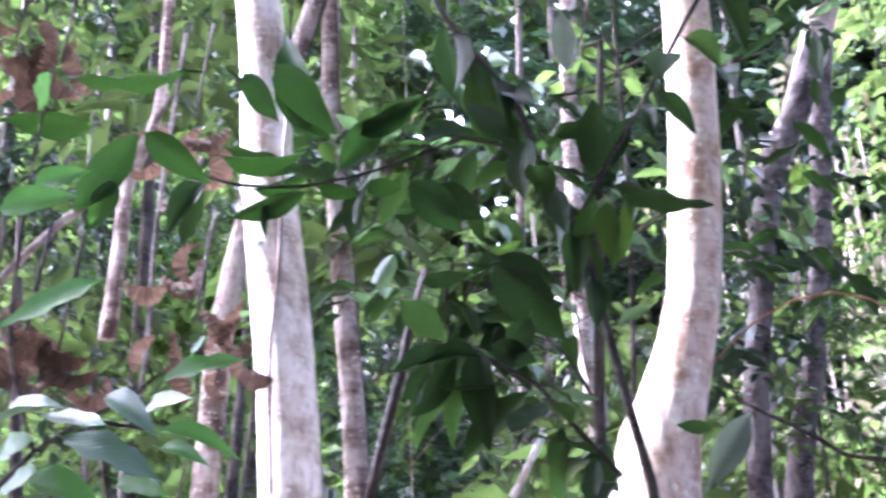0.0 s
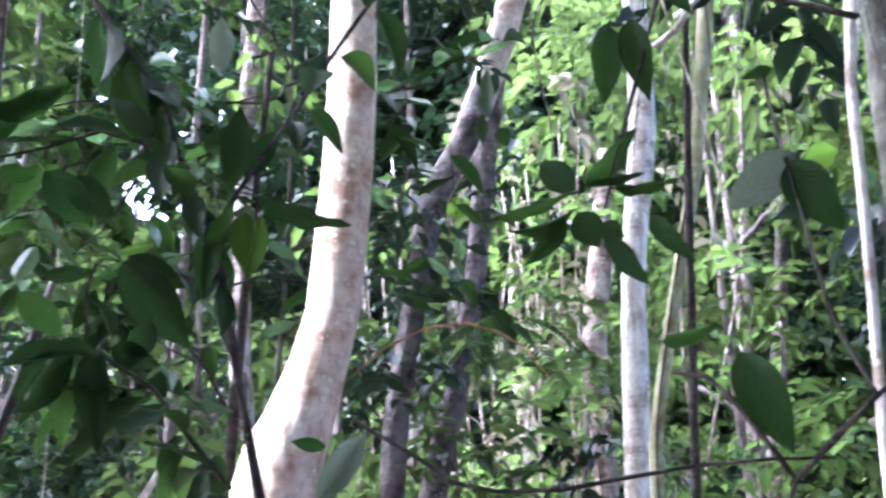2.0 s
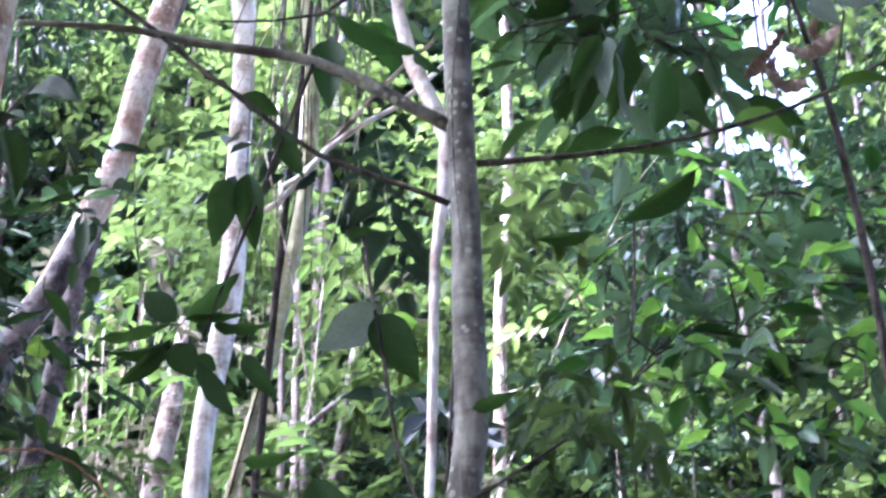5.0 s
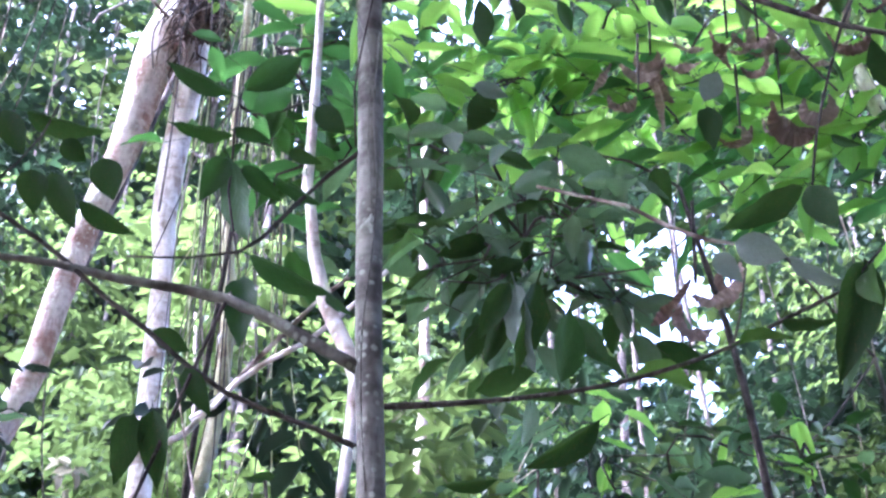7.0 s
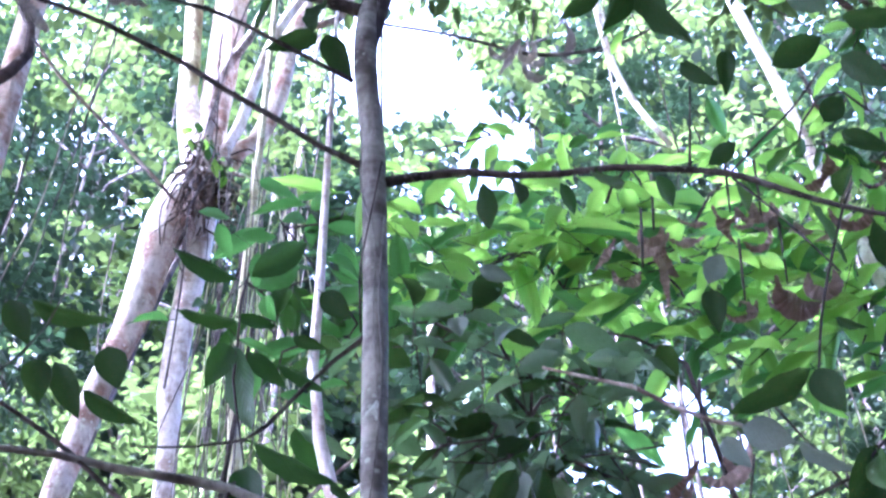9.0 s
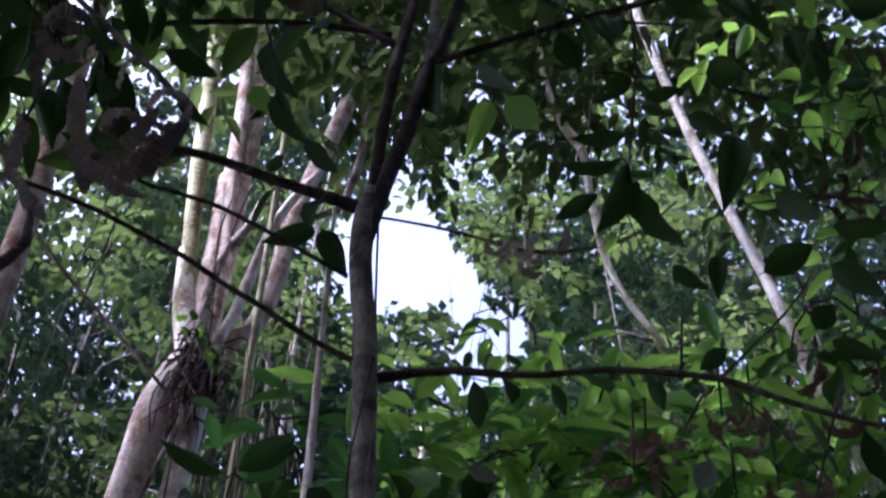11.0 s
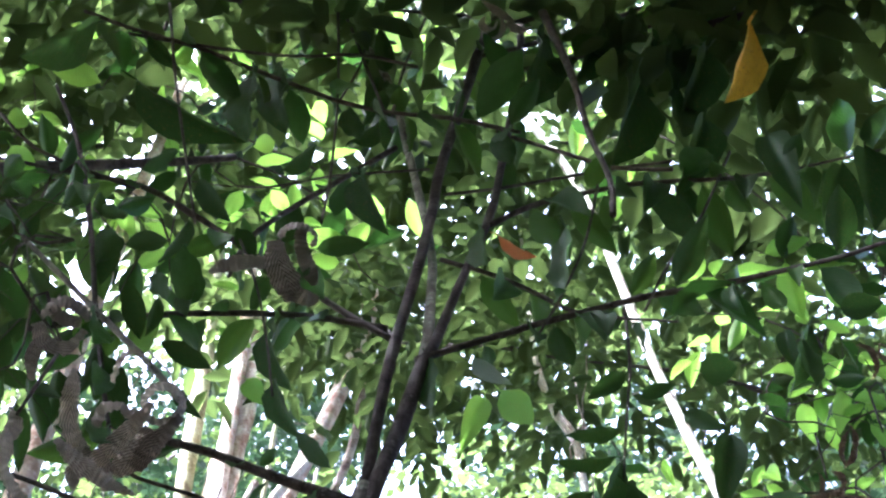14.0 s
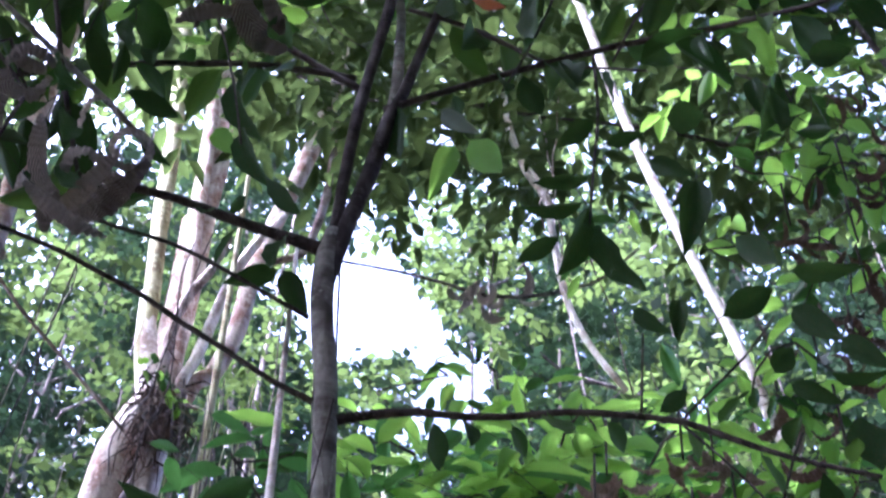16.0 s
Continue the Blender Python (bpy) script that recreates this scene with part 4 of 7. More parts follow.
place_rng = random.Random(21)
RINGS = ((7.0, 1.4, 7.4, 0.085, 1.0, 1.5), (10.0, 2.0, 15.0, 0.1, 1.4, 1.8), (13.5, 3.0, 23.0, 0.135, 1.5, 2.4), (19.0, 1.6, 27.0, 0.25, 2.2, 3.4), (25.0, 0.5, 24.0, 0.38, 3.8, 4.2))
for i, az in enumerate(range(-60, 38, 7)):
    for ring, (dist, low, high, leaf, dens, spread) in enumerate(RINGS):
        a = az + place_rng.uniform(-2, 2) + 2.0 * ring
        d = dist + place_rng.uniform(-0.8, 1.0)
        left = a < -27
        if ring == 0 and not left and i % 2:
            continue
        if left and ring == 0:
            low = 3.9
        # shade is painted by tone: left and high crowns take the darker leaf colour
        kind = (CROWN_SHADED, (CROWN_SHADED, CROWN_MID)[i % 2], CROWN_LIGHT, CROWN_LIGHT, CROWN_LIGHT)[ring] if left else ((CROWN_LIGHT, CROWN_MID, CROWN_LIGHT), (CROWN_SHADED, CROWN_MID, CROWN_SHADED), (CROWN_SHADED, CROWN_SHADED, CROWN_MID), (CROWN_SHADED, CROWN_MID, CROWN_SHADED), (CROWN_LIGHT, CROWN_MID, CROWN_LIGHT))[ring][i % 3]
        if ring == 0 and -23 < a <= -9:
            kind = (CROWN_MID, CROWN_MID, CROWN_SHADED)[i % 3]
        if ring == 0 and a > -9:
            kind = (CROWN_MID, CROWN_SHADED, CROWN_MID)[i % 3]
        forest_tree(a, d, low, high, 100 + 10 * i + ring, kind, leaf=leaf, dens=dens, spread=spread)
for i, (az, low, high) in enumerate(((-31, 6.5, 10.0), (-25, 6.0, 9.6), (-19, 6.0, 9.4), (-13, 5.6, 8.6))):
    forest_tree(az, 11.6, low, high, 640 + i, CROWN_MID, leaf=0.16, dens=1.3, spread=1.7)
forest_tree(-8, 7.2, 4.4, 7.0, 660, CROWN_MID, leaf=0.11, dens=1.0, spread=1.0, label="young forest tree with fresh drooping leaves")
# young trees that close the view low down
for i, (az, dist, high) in enumerate(((-62, 6.0, 4.4), (-57, 5.6, 4.2), (-52, 6.2, 4.6), (-47, 5.7, 4.2), (-42, 6.3, 4.6), (-37, 5.8, 4.4), (-32, 6.4, 4.4), (-28, 6.2, 4.6), (-24, 7.4, 5.0), (-12, 8.4, 3.6), (3, 8.6, 3.8), (12, 8.2, 3.6), (-27, 5.2, 3.5), (-21, 5.7, 3.7), (-16, 5.5, 3.4))):
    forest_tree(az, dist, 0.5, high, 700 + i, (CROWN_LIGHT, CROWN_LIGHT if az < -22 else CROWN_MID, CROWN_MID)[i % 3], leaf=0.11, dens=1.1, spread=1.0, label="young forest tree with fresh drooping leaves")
# thin stems of the brush between the trunks
def brush_stem(az, dist, high, seed):
    rng = random.Random(seed)
    x, y = dist * math.sin(radians(az)), dist * math.cos(radians(az))
    root = thing("brush_stem", (x, y, 0), rng.choice(("thin crooked stem with sparse small leaves", "thin pale stem with sparse small leaves")), "shrub", "brush")
    bark = BARK_PINK if rng.random() < 0.35 else BARK_FAR
    bend = (rng.uniform(-0.12, 0.12), rng.uniform(-0.08, 0.08))
    r = rng.uniform(0.006, 0.014)
    pts = [(x + bend[0] * z + 0.09 * noise.noise(Vector((z * 0.7, seed, 0))), y + bend[1] * z + 0.06 * noise.noise(Vector((0, z * 0.8, seed))), z, r * (1.1 - 0.8 * z / high)) for z in np.linspace(-0.05, high, 9)]
    stem("trunk", pts, bark, root, sides=7, step=0.15, seed=seed)
    tips = []
    for k in range(rng.randint(5, 8)):
        p = Vector(pts[rng.randint(3, 8)][:3])
        a, reach = rng.uniform(0, 6.283), rng.uniform(0.25, 0.6)
        tip = p + Vector((math.cos(a) * reach, math.sin(a) * reach, rng.uniform(-0.05, 0.4)))
        stem("twig", [(*p, r * 0.4), (*(p.lerp(tip, 0.5) + Vector((0, 0, 0.06))), r * 0.3), (*tip, 0.0015)], bark, root, sides=5, step=0.12, seed=seed + k)
        tips.append(tuple(tip))
    leaf_cloud("leaves", tips, [0.22] * len(tips), [40] * len(tips), rng.choice((0.07, 0.09, 0.12)), rng.choice((CROWN_LIGHT, CROWN_MID, CROWN_SHADED)), root, seed=seed, keep=open_sky)


def withered_brush(x, y, high, seed):
    """Bleached dead stems with dry leaves, standing in a sunlit patch."""
    rng = random.Random(seed)
    root = thing("withered_shrub", (x, y, 0), "sunlit half-dry shrub with bleached stems and pale leaves", "shrub", "brush")
    tips = []
    for k in range(6):
        lean = (rng.gauss(0, 0.12), rng.gauss(0, 0.06))
        pts = [(x + rng.gauss(0, 0.02) + lean[0] * z + 0.06 * noise.noise(Vector((z, seed, k))), y + lean[1] * z, z, 0.011 * (1.1 - 0.8 * z / high)) for z in np.linspace(-0.05, high, 8)]
        stem("stem", pts, BARK_PINK, root, sides=6, step=0.2, seed=seed + k)
        tips += [p[:3] for p in pts[4:]]
    leaf_cloud("dry_leaves", tips, [0.3] * len(tips), [20] * len(tips), 0.085, DRY, root, seed=seed, keep=open_sky)
    leaf_cloud("fresh_leaves", tips, [0.36] * len(tips), [22] * len(tips), 0.095, CROWN_LIGHT, root, seed=seed + 50, keep=open_sky)


for i, (x, y, high) in enumerate(((-1.75, 6.2, 5.0), (-2.2, 6.5, 4.8), (-2.65, 6.6, 5.2), (-1.95, 7.0, 5.3))):
    withered_brush(x, y, high, 1500 + i)
brush_rng = random.Random(44)
for i in range(30):
    brush_stem(-54 + 2.3 * i + brush_rng.uniform(-1, 1), brush_rng.uniform(4.4, 7.2), brush_rng.uniform(3.0, 5.4), 1200 + i)
# the forest is carried on unseen behind the standpoint and overhead, to hold back skylight
for i, (az, dist) in enumerate(((50, 5.0), (70, 6.0), (90, 5.2), (110, 6.0), (130, 5.2), (150, 6.0), (170, 5.2), (190, 6.0), (210, 5.2), (230, 6.5), (252, 8.0), (278, 8.0), (80, 9.5), (120, 10), (160, 10), (200, 10), (240, 11))):
    forest_tree(az, dist, 0.8, 13.0, 500 + i, CROWN_MID, leaf=0.3, dens=2.6, spread=2.8)


def chain(starts, targets):
    """Join each target to the nearest thing that is already joined: pairs of (target, foot)."""
    joined, todo, order = [tuple(p[:3]) for p in starts], list(targets), []
    while todo:
        _, i, j = min(((Vector(q[:3]) - Vector(p)).length, i, j) for i, q in enumerate(todo) for j, p in enumerate(joined))
        q = todo.pop(i)
        order.append((q, joined[j]))
        joined.append(tuple(q[:3]))
    return order


def canopy(name, centres, radii, per, leaf, mat, seed, label, bx=1.6, by=-2.4, top=(1.2, -1.0, 7.4)):
    """A crown that arches overhead from a trunk that stands beside the path."""
    root = thing(name, (bx, by, 0), label, "tree", "background trees")
    foot, head = Vector((bx, by, -0.05)), Vector(top)
    stem("trunk", [(*foot, 0.12), (*(foot.lerp(head, 0.35) + Vector((bx, by, 0)) * 0.1), 0.09), (*(foot.lerp(head, 0.7) + Vector((bx, by, 0)) * 0.1), 0.06), (*head, 0.03)], BARK_GREY, root, sides=12, step=0.4, seed=seed)
    for k, (c, f) in enumerate(chain([head], centres)):
        a, c = Vector(f), Vector(c)
        stem("limb", [(*a, 0.016), (*(a.lerp(c, 0.5) + Vector((0.1, 0.05, 0.12))), 0.012), (*c, 0.006)], BARK_LIMB, root, sides=7, step=0.3, seed=k)
    leaf_cloud("crown", centres, radii, [int(per * r * r) for r in radii], leaf, mat, root, seed=seed, keep=open_sky)


canopy("canopy_tree", [(0.4, 1.2, 8.6), (-1.2, 1.8, 8.9), (1.8, 2.0, 8.4), (0.5, 3.6, 9.9), (-2.3, 0.6, 8.2), (2.6, 0.3, 7.8), (0.2, -0.6, 8.4), (-1.4, -1.2, 7.9),
                        (-2.7, 2.9, 8.0), (-1.6, 3.1, 8.6), (-3.4, 1.8, 7.6), (-1.0, 3.5, 10.4), (1.5, 3.5, 9.4)],
       [1.3, 1.2, 1.3, 1.2, 1.3, 1.3, 1.4, 1.3, 1.2, 1.1, 1.2, 1.1, 1.0], 840, 0.165, CROWN_MID, 77, "spreading tree whose leafy crown arches overhead")
canopy("canopy_tree", [(-0.2, 4.0, 8.3), (0.7, 3.9, 8.0), (1.7, 4.2, 8.2), (0.4, 4.6, 10.0), (-1.2, 4.6, 10.6), (1.4, 4.9, 10.2), (2.7, 4.6, 9.0), (-0.6, 4.4, 9.2), (-0.95, 4.7, 9.9), (-0.35, 4.9, 10.4)],
       [0.75, 0.7, 0.7, 0.9, 0.8, 0.9, 0.8, 0.7, 0.7, 0.8], 950, 0.115, CROWN_MID, 78, "tall tree with small dark leaves beside the canopy gap", 4.6, 3.4, (3.0, 4.4, 8.4))
canopy("canopy_tree", [(-1.4, 1.9, 7.5), (-0.8, 2.0, 7.6), (-0.2, 2.1, 7.8), (0.4, 2.1, 7.7), (1.0, 2.0, 7.4), (1.5, 1.7, 7.2), (0.7, 1.7, 8.0), (-0.5, 1.7, 8.0), (1.0, 1.5, 7.6)],
       [0.5] * 9, 420, 0.2, CROWN_MID, 81, "understorey tree whose dark leaves hang overhead", 1.9, -1.2, (1.2, 0.8, 7.2))
canopy("canopy_tree", [(-0.9, 2.7, 9.0), (-0.3, 2.8, 9.3), (0.3, 2.8, 9.4), (0.9, 2.7, 9.1)],
       [0.6] * 4, 480, 0.125, CROWN_SHADED, 82, "slender tree with a small dark crown high overhead", 2.8, 1.0, (1.6, 2.0, 8.4))
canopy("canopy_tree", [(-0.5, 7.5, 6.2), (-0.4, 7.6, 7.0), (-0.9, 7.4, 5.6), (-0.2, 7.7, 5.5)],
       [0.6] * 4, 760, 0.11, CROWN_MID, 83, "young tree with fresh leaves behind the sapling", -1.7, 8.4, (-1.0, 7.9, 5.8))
# Unseen crowns added behind the path; they only cut the light from there.
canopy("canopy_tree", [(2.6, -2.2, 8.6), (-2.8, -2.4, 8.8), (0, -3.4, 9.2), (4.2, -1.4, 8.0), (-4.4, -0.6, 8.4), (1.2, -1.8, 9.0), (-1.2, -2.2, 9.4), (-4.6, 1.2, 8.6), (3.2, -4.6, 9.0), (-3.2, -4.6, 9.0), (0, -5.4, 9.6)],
       [1.6] * 11, 1000, 0.24, CROWN_MID, 79, "wide unseen tree, added to close off skylight behind the path", 2.4, -3.6, (1.6, -2.8, 7.6))

# Added out of view at the left, only to darken the shrubs there.
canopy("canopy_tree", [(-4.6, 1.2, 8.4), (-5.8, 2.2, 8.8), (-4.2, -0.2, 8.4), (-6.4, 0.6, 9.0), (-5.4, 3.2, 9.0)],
       [1.3] * 5, 620, 0.27, CROWN_SHADED, 80, "dense dark unseen tree, added to shade the shrubs below", -6.6, 0.4, (-5.2, 1.2, 7.8))

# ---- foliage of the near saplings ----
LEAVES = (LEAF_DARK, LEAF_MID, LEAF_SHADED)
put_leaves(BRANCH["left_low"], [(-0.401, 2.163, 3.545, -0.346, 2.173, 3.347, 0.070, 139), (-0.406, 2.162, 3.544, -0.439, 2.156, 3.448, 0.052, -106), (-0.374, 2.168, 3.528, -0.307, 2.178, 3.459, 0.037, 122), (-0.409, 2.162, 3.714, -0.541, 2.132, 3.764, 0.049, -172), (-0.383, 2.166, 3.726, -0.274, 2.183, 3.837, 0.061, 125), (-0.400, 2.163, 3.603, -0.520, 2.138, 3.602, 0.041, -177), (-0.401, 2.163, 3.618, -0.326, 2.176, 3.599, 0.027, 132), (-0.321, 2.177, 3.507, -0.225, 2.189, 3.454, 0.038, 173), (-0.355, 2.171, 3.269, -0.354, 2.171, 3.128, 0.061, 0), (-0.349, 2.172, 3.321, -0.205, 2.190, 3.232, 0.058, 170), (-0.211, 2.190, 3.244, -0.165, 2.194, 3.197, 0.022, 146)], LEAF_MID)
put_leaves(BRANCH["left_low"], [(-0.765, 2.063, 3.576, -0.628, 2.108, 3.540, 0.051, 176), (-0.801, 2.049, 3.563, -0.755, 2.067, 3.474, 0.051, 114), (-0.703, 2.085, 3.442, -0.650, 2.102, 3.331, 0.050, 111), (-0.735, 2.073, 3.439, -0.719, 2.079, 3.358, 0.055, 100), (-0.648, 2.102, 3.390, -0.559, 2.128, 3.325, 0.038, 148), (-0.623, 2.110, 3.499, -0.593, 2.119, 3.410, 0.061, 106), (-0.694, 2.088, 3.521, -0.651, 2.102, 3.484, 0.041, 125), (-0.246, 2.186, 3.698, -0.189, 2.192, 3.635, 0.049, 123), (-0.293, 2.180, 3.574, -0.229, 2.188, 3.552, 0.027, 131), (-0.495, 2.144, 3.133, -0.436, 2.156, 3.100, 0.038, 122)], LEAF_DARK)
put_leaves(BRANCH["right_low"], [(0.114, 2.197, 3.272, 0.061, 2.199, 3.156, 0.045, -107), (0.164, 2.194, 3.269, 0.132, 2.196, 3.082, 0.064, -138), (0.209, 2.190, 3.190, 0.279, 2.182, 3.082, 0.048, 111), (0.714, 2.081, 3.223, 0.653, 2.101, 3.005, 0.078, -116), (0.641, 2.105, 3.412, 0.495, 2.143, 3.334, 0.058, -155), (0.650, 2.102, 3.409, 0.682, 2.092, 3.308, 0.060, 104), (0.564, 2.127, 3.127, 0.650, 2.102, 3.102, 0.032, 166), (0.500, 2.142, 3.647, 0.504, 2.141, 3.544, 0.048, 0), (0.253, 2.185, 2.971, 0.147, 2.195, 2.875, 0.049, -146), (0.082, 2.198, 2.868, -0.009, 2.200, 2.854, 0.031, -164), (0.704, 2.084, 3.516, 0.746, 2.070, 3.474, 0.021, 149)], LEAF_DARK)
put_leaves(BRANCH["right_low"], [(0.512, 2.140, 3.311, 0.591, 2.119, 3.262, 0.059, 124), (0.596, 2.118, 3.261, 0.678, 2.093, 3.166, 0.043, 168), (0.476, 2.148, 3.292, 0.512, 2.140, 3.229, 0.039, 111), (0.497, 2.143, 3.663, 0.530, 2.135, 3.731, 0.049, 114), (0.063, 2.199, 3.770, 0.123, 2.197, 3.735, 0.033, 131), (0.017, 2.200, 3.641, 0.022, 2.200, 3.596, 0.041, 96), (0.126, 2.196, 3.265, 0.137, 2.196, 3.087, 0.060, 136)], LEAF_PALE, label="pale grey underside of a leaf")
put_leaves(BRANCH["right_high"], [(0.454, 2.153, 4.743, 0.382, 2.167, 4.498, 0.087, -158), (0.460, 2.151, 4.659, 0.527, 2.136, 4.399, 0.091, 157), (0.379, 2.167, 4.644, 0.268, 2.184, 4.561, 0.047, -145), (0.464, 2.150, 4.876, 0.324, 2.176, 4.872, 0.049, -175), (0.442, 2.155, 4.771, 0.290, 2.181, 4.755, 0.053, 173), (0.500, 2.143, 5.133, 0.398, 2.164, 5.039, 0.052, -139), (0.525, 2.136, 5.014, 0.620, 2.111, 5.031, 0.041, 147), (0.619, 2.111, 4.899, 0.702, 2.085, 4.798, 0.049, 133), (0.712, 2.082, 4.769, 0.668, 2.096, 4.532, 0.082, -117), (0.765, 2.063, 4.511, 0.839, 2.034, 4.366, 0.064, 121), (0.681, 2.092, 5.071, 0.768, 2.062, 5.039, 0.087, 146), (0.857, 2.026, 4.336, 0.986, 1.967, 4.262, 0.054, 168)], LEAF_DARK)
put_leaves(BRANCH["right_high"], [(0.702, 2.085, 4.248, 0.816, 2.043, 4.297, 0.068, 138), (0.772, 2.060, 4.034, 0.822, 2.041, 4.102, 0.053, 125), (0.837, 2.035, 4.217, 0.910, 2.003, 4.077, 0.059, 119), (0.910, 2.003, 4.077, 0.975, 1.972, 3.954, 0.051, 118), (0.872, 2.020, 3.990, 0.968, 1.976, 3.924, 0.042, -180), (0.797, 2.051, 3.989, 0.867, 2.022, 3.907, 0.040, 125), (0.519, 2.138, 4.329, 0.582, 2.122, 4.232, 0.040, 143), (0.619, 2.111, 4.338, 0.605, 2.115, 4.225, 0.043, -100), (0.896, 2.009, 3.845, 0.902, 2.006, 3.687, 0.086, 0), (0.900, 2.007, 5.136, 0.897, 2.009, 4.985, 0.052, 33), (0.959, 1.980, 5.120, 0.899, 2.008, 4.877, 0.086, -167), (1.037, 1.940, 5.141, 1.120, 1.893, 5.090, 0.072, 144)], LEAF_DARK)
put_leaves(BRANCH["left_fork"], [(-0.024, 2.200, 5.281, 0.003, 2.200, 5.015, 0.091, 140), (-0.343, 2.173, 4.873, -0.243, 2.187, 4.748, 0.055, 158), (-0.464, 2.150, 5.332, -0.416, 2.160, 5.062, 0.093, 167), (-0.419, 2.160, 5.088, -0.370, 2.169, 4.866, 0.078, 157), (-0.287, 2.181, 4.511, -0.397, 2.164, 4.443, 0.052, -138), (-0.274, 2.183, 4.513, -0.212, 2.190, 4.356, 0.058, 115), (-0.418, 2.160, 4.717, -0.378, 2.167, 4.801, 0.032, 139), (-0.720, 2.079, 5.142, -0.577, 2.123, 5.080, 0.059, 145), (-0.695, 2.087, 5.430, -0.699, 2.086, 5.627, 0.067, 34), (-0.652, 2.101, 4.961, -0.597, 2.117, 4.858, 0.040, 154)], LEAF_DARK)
put_leaves(BRANCH["left_fork"], [(-0.613, 2.217, 5.441, -0.513, 2.242, 5.379, 0.047, 144), (0.133, 2.296, 5.236, 0.085, 2.298, 5.045, 0.068, -110), (0.180, 2.293, 5.262, 0.266, 2.285, 5.084, 0.092, 123), (-0.511, 2.242, 5.217, -0.457, 2.254, 5.125, 0.061, 128)], LEAF_BRIGHT)
put_leaves(BRANCH["right_tip"], [(1.076, 1.803, 6.907, 0.965, 1.865, 6.354, 0.193, 174)], LEAF_YELLOW, label="yellow leaf with brown spots")
put_leaves(BRANCH["right_thin"], [(0.184, 2.192, 6.002, 0.282, 2.182, 5.820, 0.070, -165)], LEAF_RED, label="withered orange leaf")
put_leaves(BRANCH["right_upper"], [(0.098, 2.198, 5.262, 0.190, 2.192, 5.143, 0.051, 152)], LEAF_PALE, label="pale leaf underside")
put_leaves(BRANCH["right_upper"], [(0.682, 2.039, 7.668, 0.613, 2.061, 7.105, 0.193, -161), (0.675, 2.041, 7.003, 0.663, 2.045, 6.296, 0.240, -66), (0.880, 1.962, 7.211, 0.783, 2.002, 6.726, 0.169, -161), (0.946, 1.931, 6.957, 0.856, 1.972, 6.484, 0.164, -161), (0.866, 1.968, 6.427, 0.807, 1.993, 6.042, 0.133, -151), (1.020, 1.893, 6.128, 1.027, 1.889, 5.794, 0.113, 26), (1.157, 1.812, 5.753, 1.064, 1.868, 5.433, 0.115, -147), (1.221, 1.769, 5.779, 1.177, 1.799, 5.370, 0.140, -143), (0.399, 2.113, 7.593, 0.376, 2.117, 6.903, 0.235, -66), (0.142, 2.145, 5.712, 0.095, 2.148, 6.009, 0.102, -148), (0.820, 1.987, 6.717, 0.773, 2.006, 6.326, 0.134, -151), (0.387, 2.115, 5.918, 0.377, 2.117, 5.502, 0.142, 66), (0.913, 1.947, 4.996, 0.898, 1.954, 4.775, 0.075, -143)], LEAF_DARK)
put_leaves(BRANCH["left_rising"], [(-0.674, 2.042, 6.932, -0.690, 2.036, 6.414, 0.176, 48), (-1.013, 1.897, 6.499, -0.719, 2.026, 6.212, 0.146, -166), (-0.360, 2.120, 5.749, -0.196, 2.141, 5.832, 0.064, 149), (-0.255, 2.135, 6.294, -0.229, 2.138, 5.975, 0.109, 150), (-0.740, 2.019, 5.986, -0.631, 2.055, 5.796, 0.076, 161), (-0.660, 2.046, 5.216, -0.673, 2.042, 5.456, 0.082, -145), (-0.921, 1.943, 5.527, -0.848, 1.976, 5.329, 0.073, 165), (-0.306, 2.128, 6.547, -0.160, 2.144, 6.785, 0.095, 178), (-1.185, 1.794, 6.749, -1.269, 1.736, 6.225, 0.181, -164), (-0.506, 2.090, 6.229, -0.396, 2.113, 6.463, 0.088, 175), (-0.897, 1.954, 5.922, -0.830, 1.983, 6.134, 0.076, 169), (-0.605, 2.063, 7.046, -0.574, 2.072, 6.549, 0.169, 157)], LEAF_DARK)
put_leaves(BRANCH["left_rising"], [(-1.386, 1.959, 6.794, -1.197, 2.080, 6.891, 0.090, 153), (-1.049, 2.159, 7.324, -0.992, 2.186, 7.518, 0.070, 143), (-0.431, 2.361, 8.218, -0.235, 2.388, 8.303, 0.113, 158), (-0.297, 2.382, 8.003, -0.220, 2.390, 8.608, 0.207, 166), (-0.677, 2.303, 6.869, -0.605, 2.323, 6.967, 0.073, 142), (-1.345, 1.987, 6.140, -1.253, 2.047, 6.022, 0.079, 141), (-0.002, 2.400, 7.561, -0.055, 2.399, 8.063, 0.172, -156)], LEAF_BRIGHT)
for k, (key, count) in enumerate((("right_upper", 17), ("right_top", 22), ("right_tip", 22), ("left_level", 15), ("left_fork", 6), ("left_rising", 18), ("crossing", 16), ("left_fan", 8), ("right_thin", 8), ("right_high", 12), ("drooping", 14), ("right_low", 6))):
    foliate(BRANCH[key], BRANCHES[key], count, 0.15 if key in ("left_mid", "left_thin", "right_low", "right_high") else 0.25 if key in ("right_top", "right_tip", "crossing") else 0.19, LEAVES, start=0.15, hang=1.0, seed=200 + k)
for k, limb in enumerate(FORK_LIMB):
    tips = FORK_LIMBS[k]
    foliate(limb, tips[len(tips) * 2 // 3:], 12, 0.2, LEAVES, hang=0.75, start=0.2, seed=300 + k)

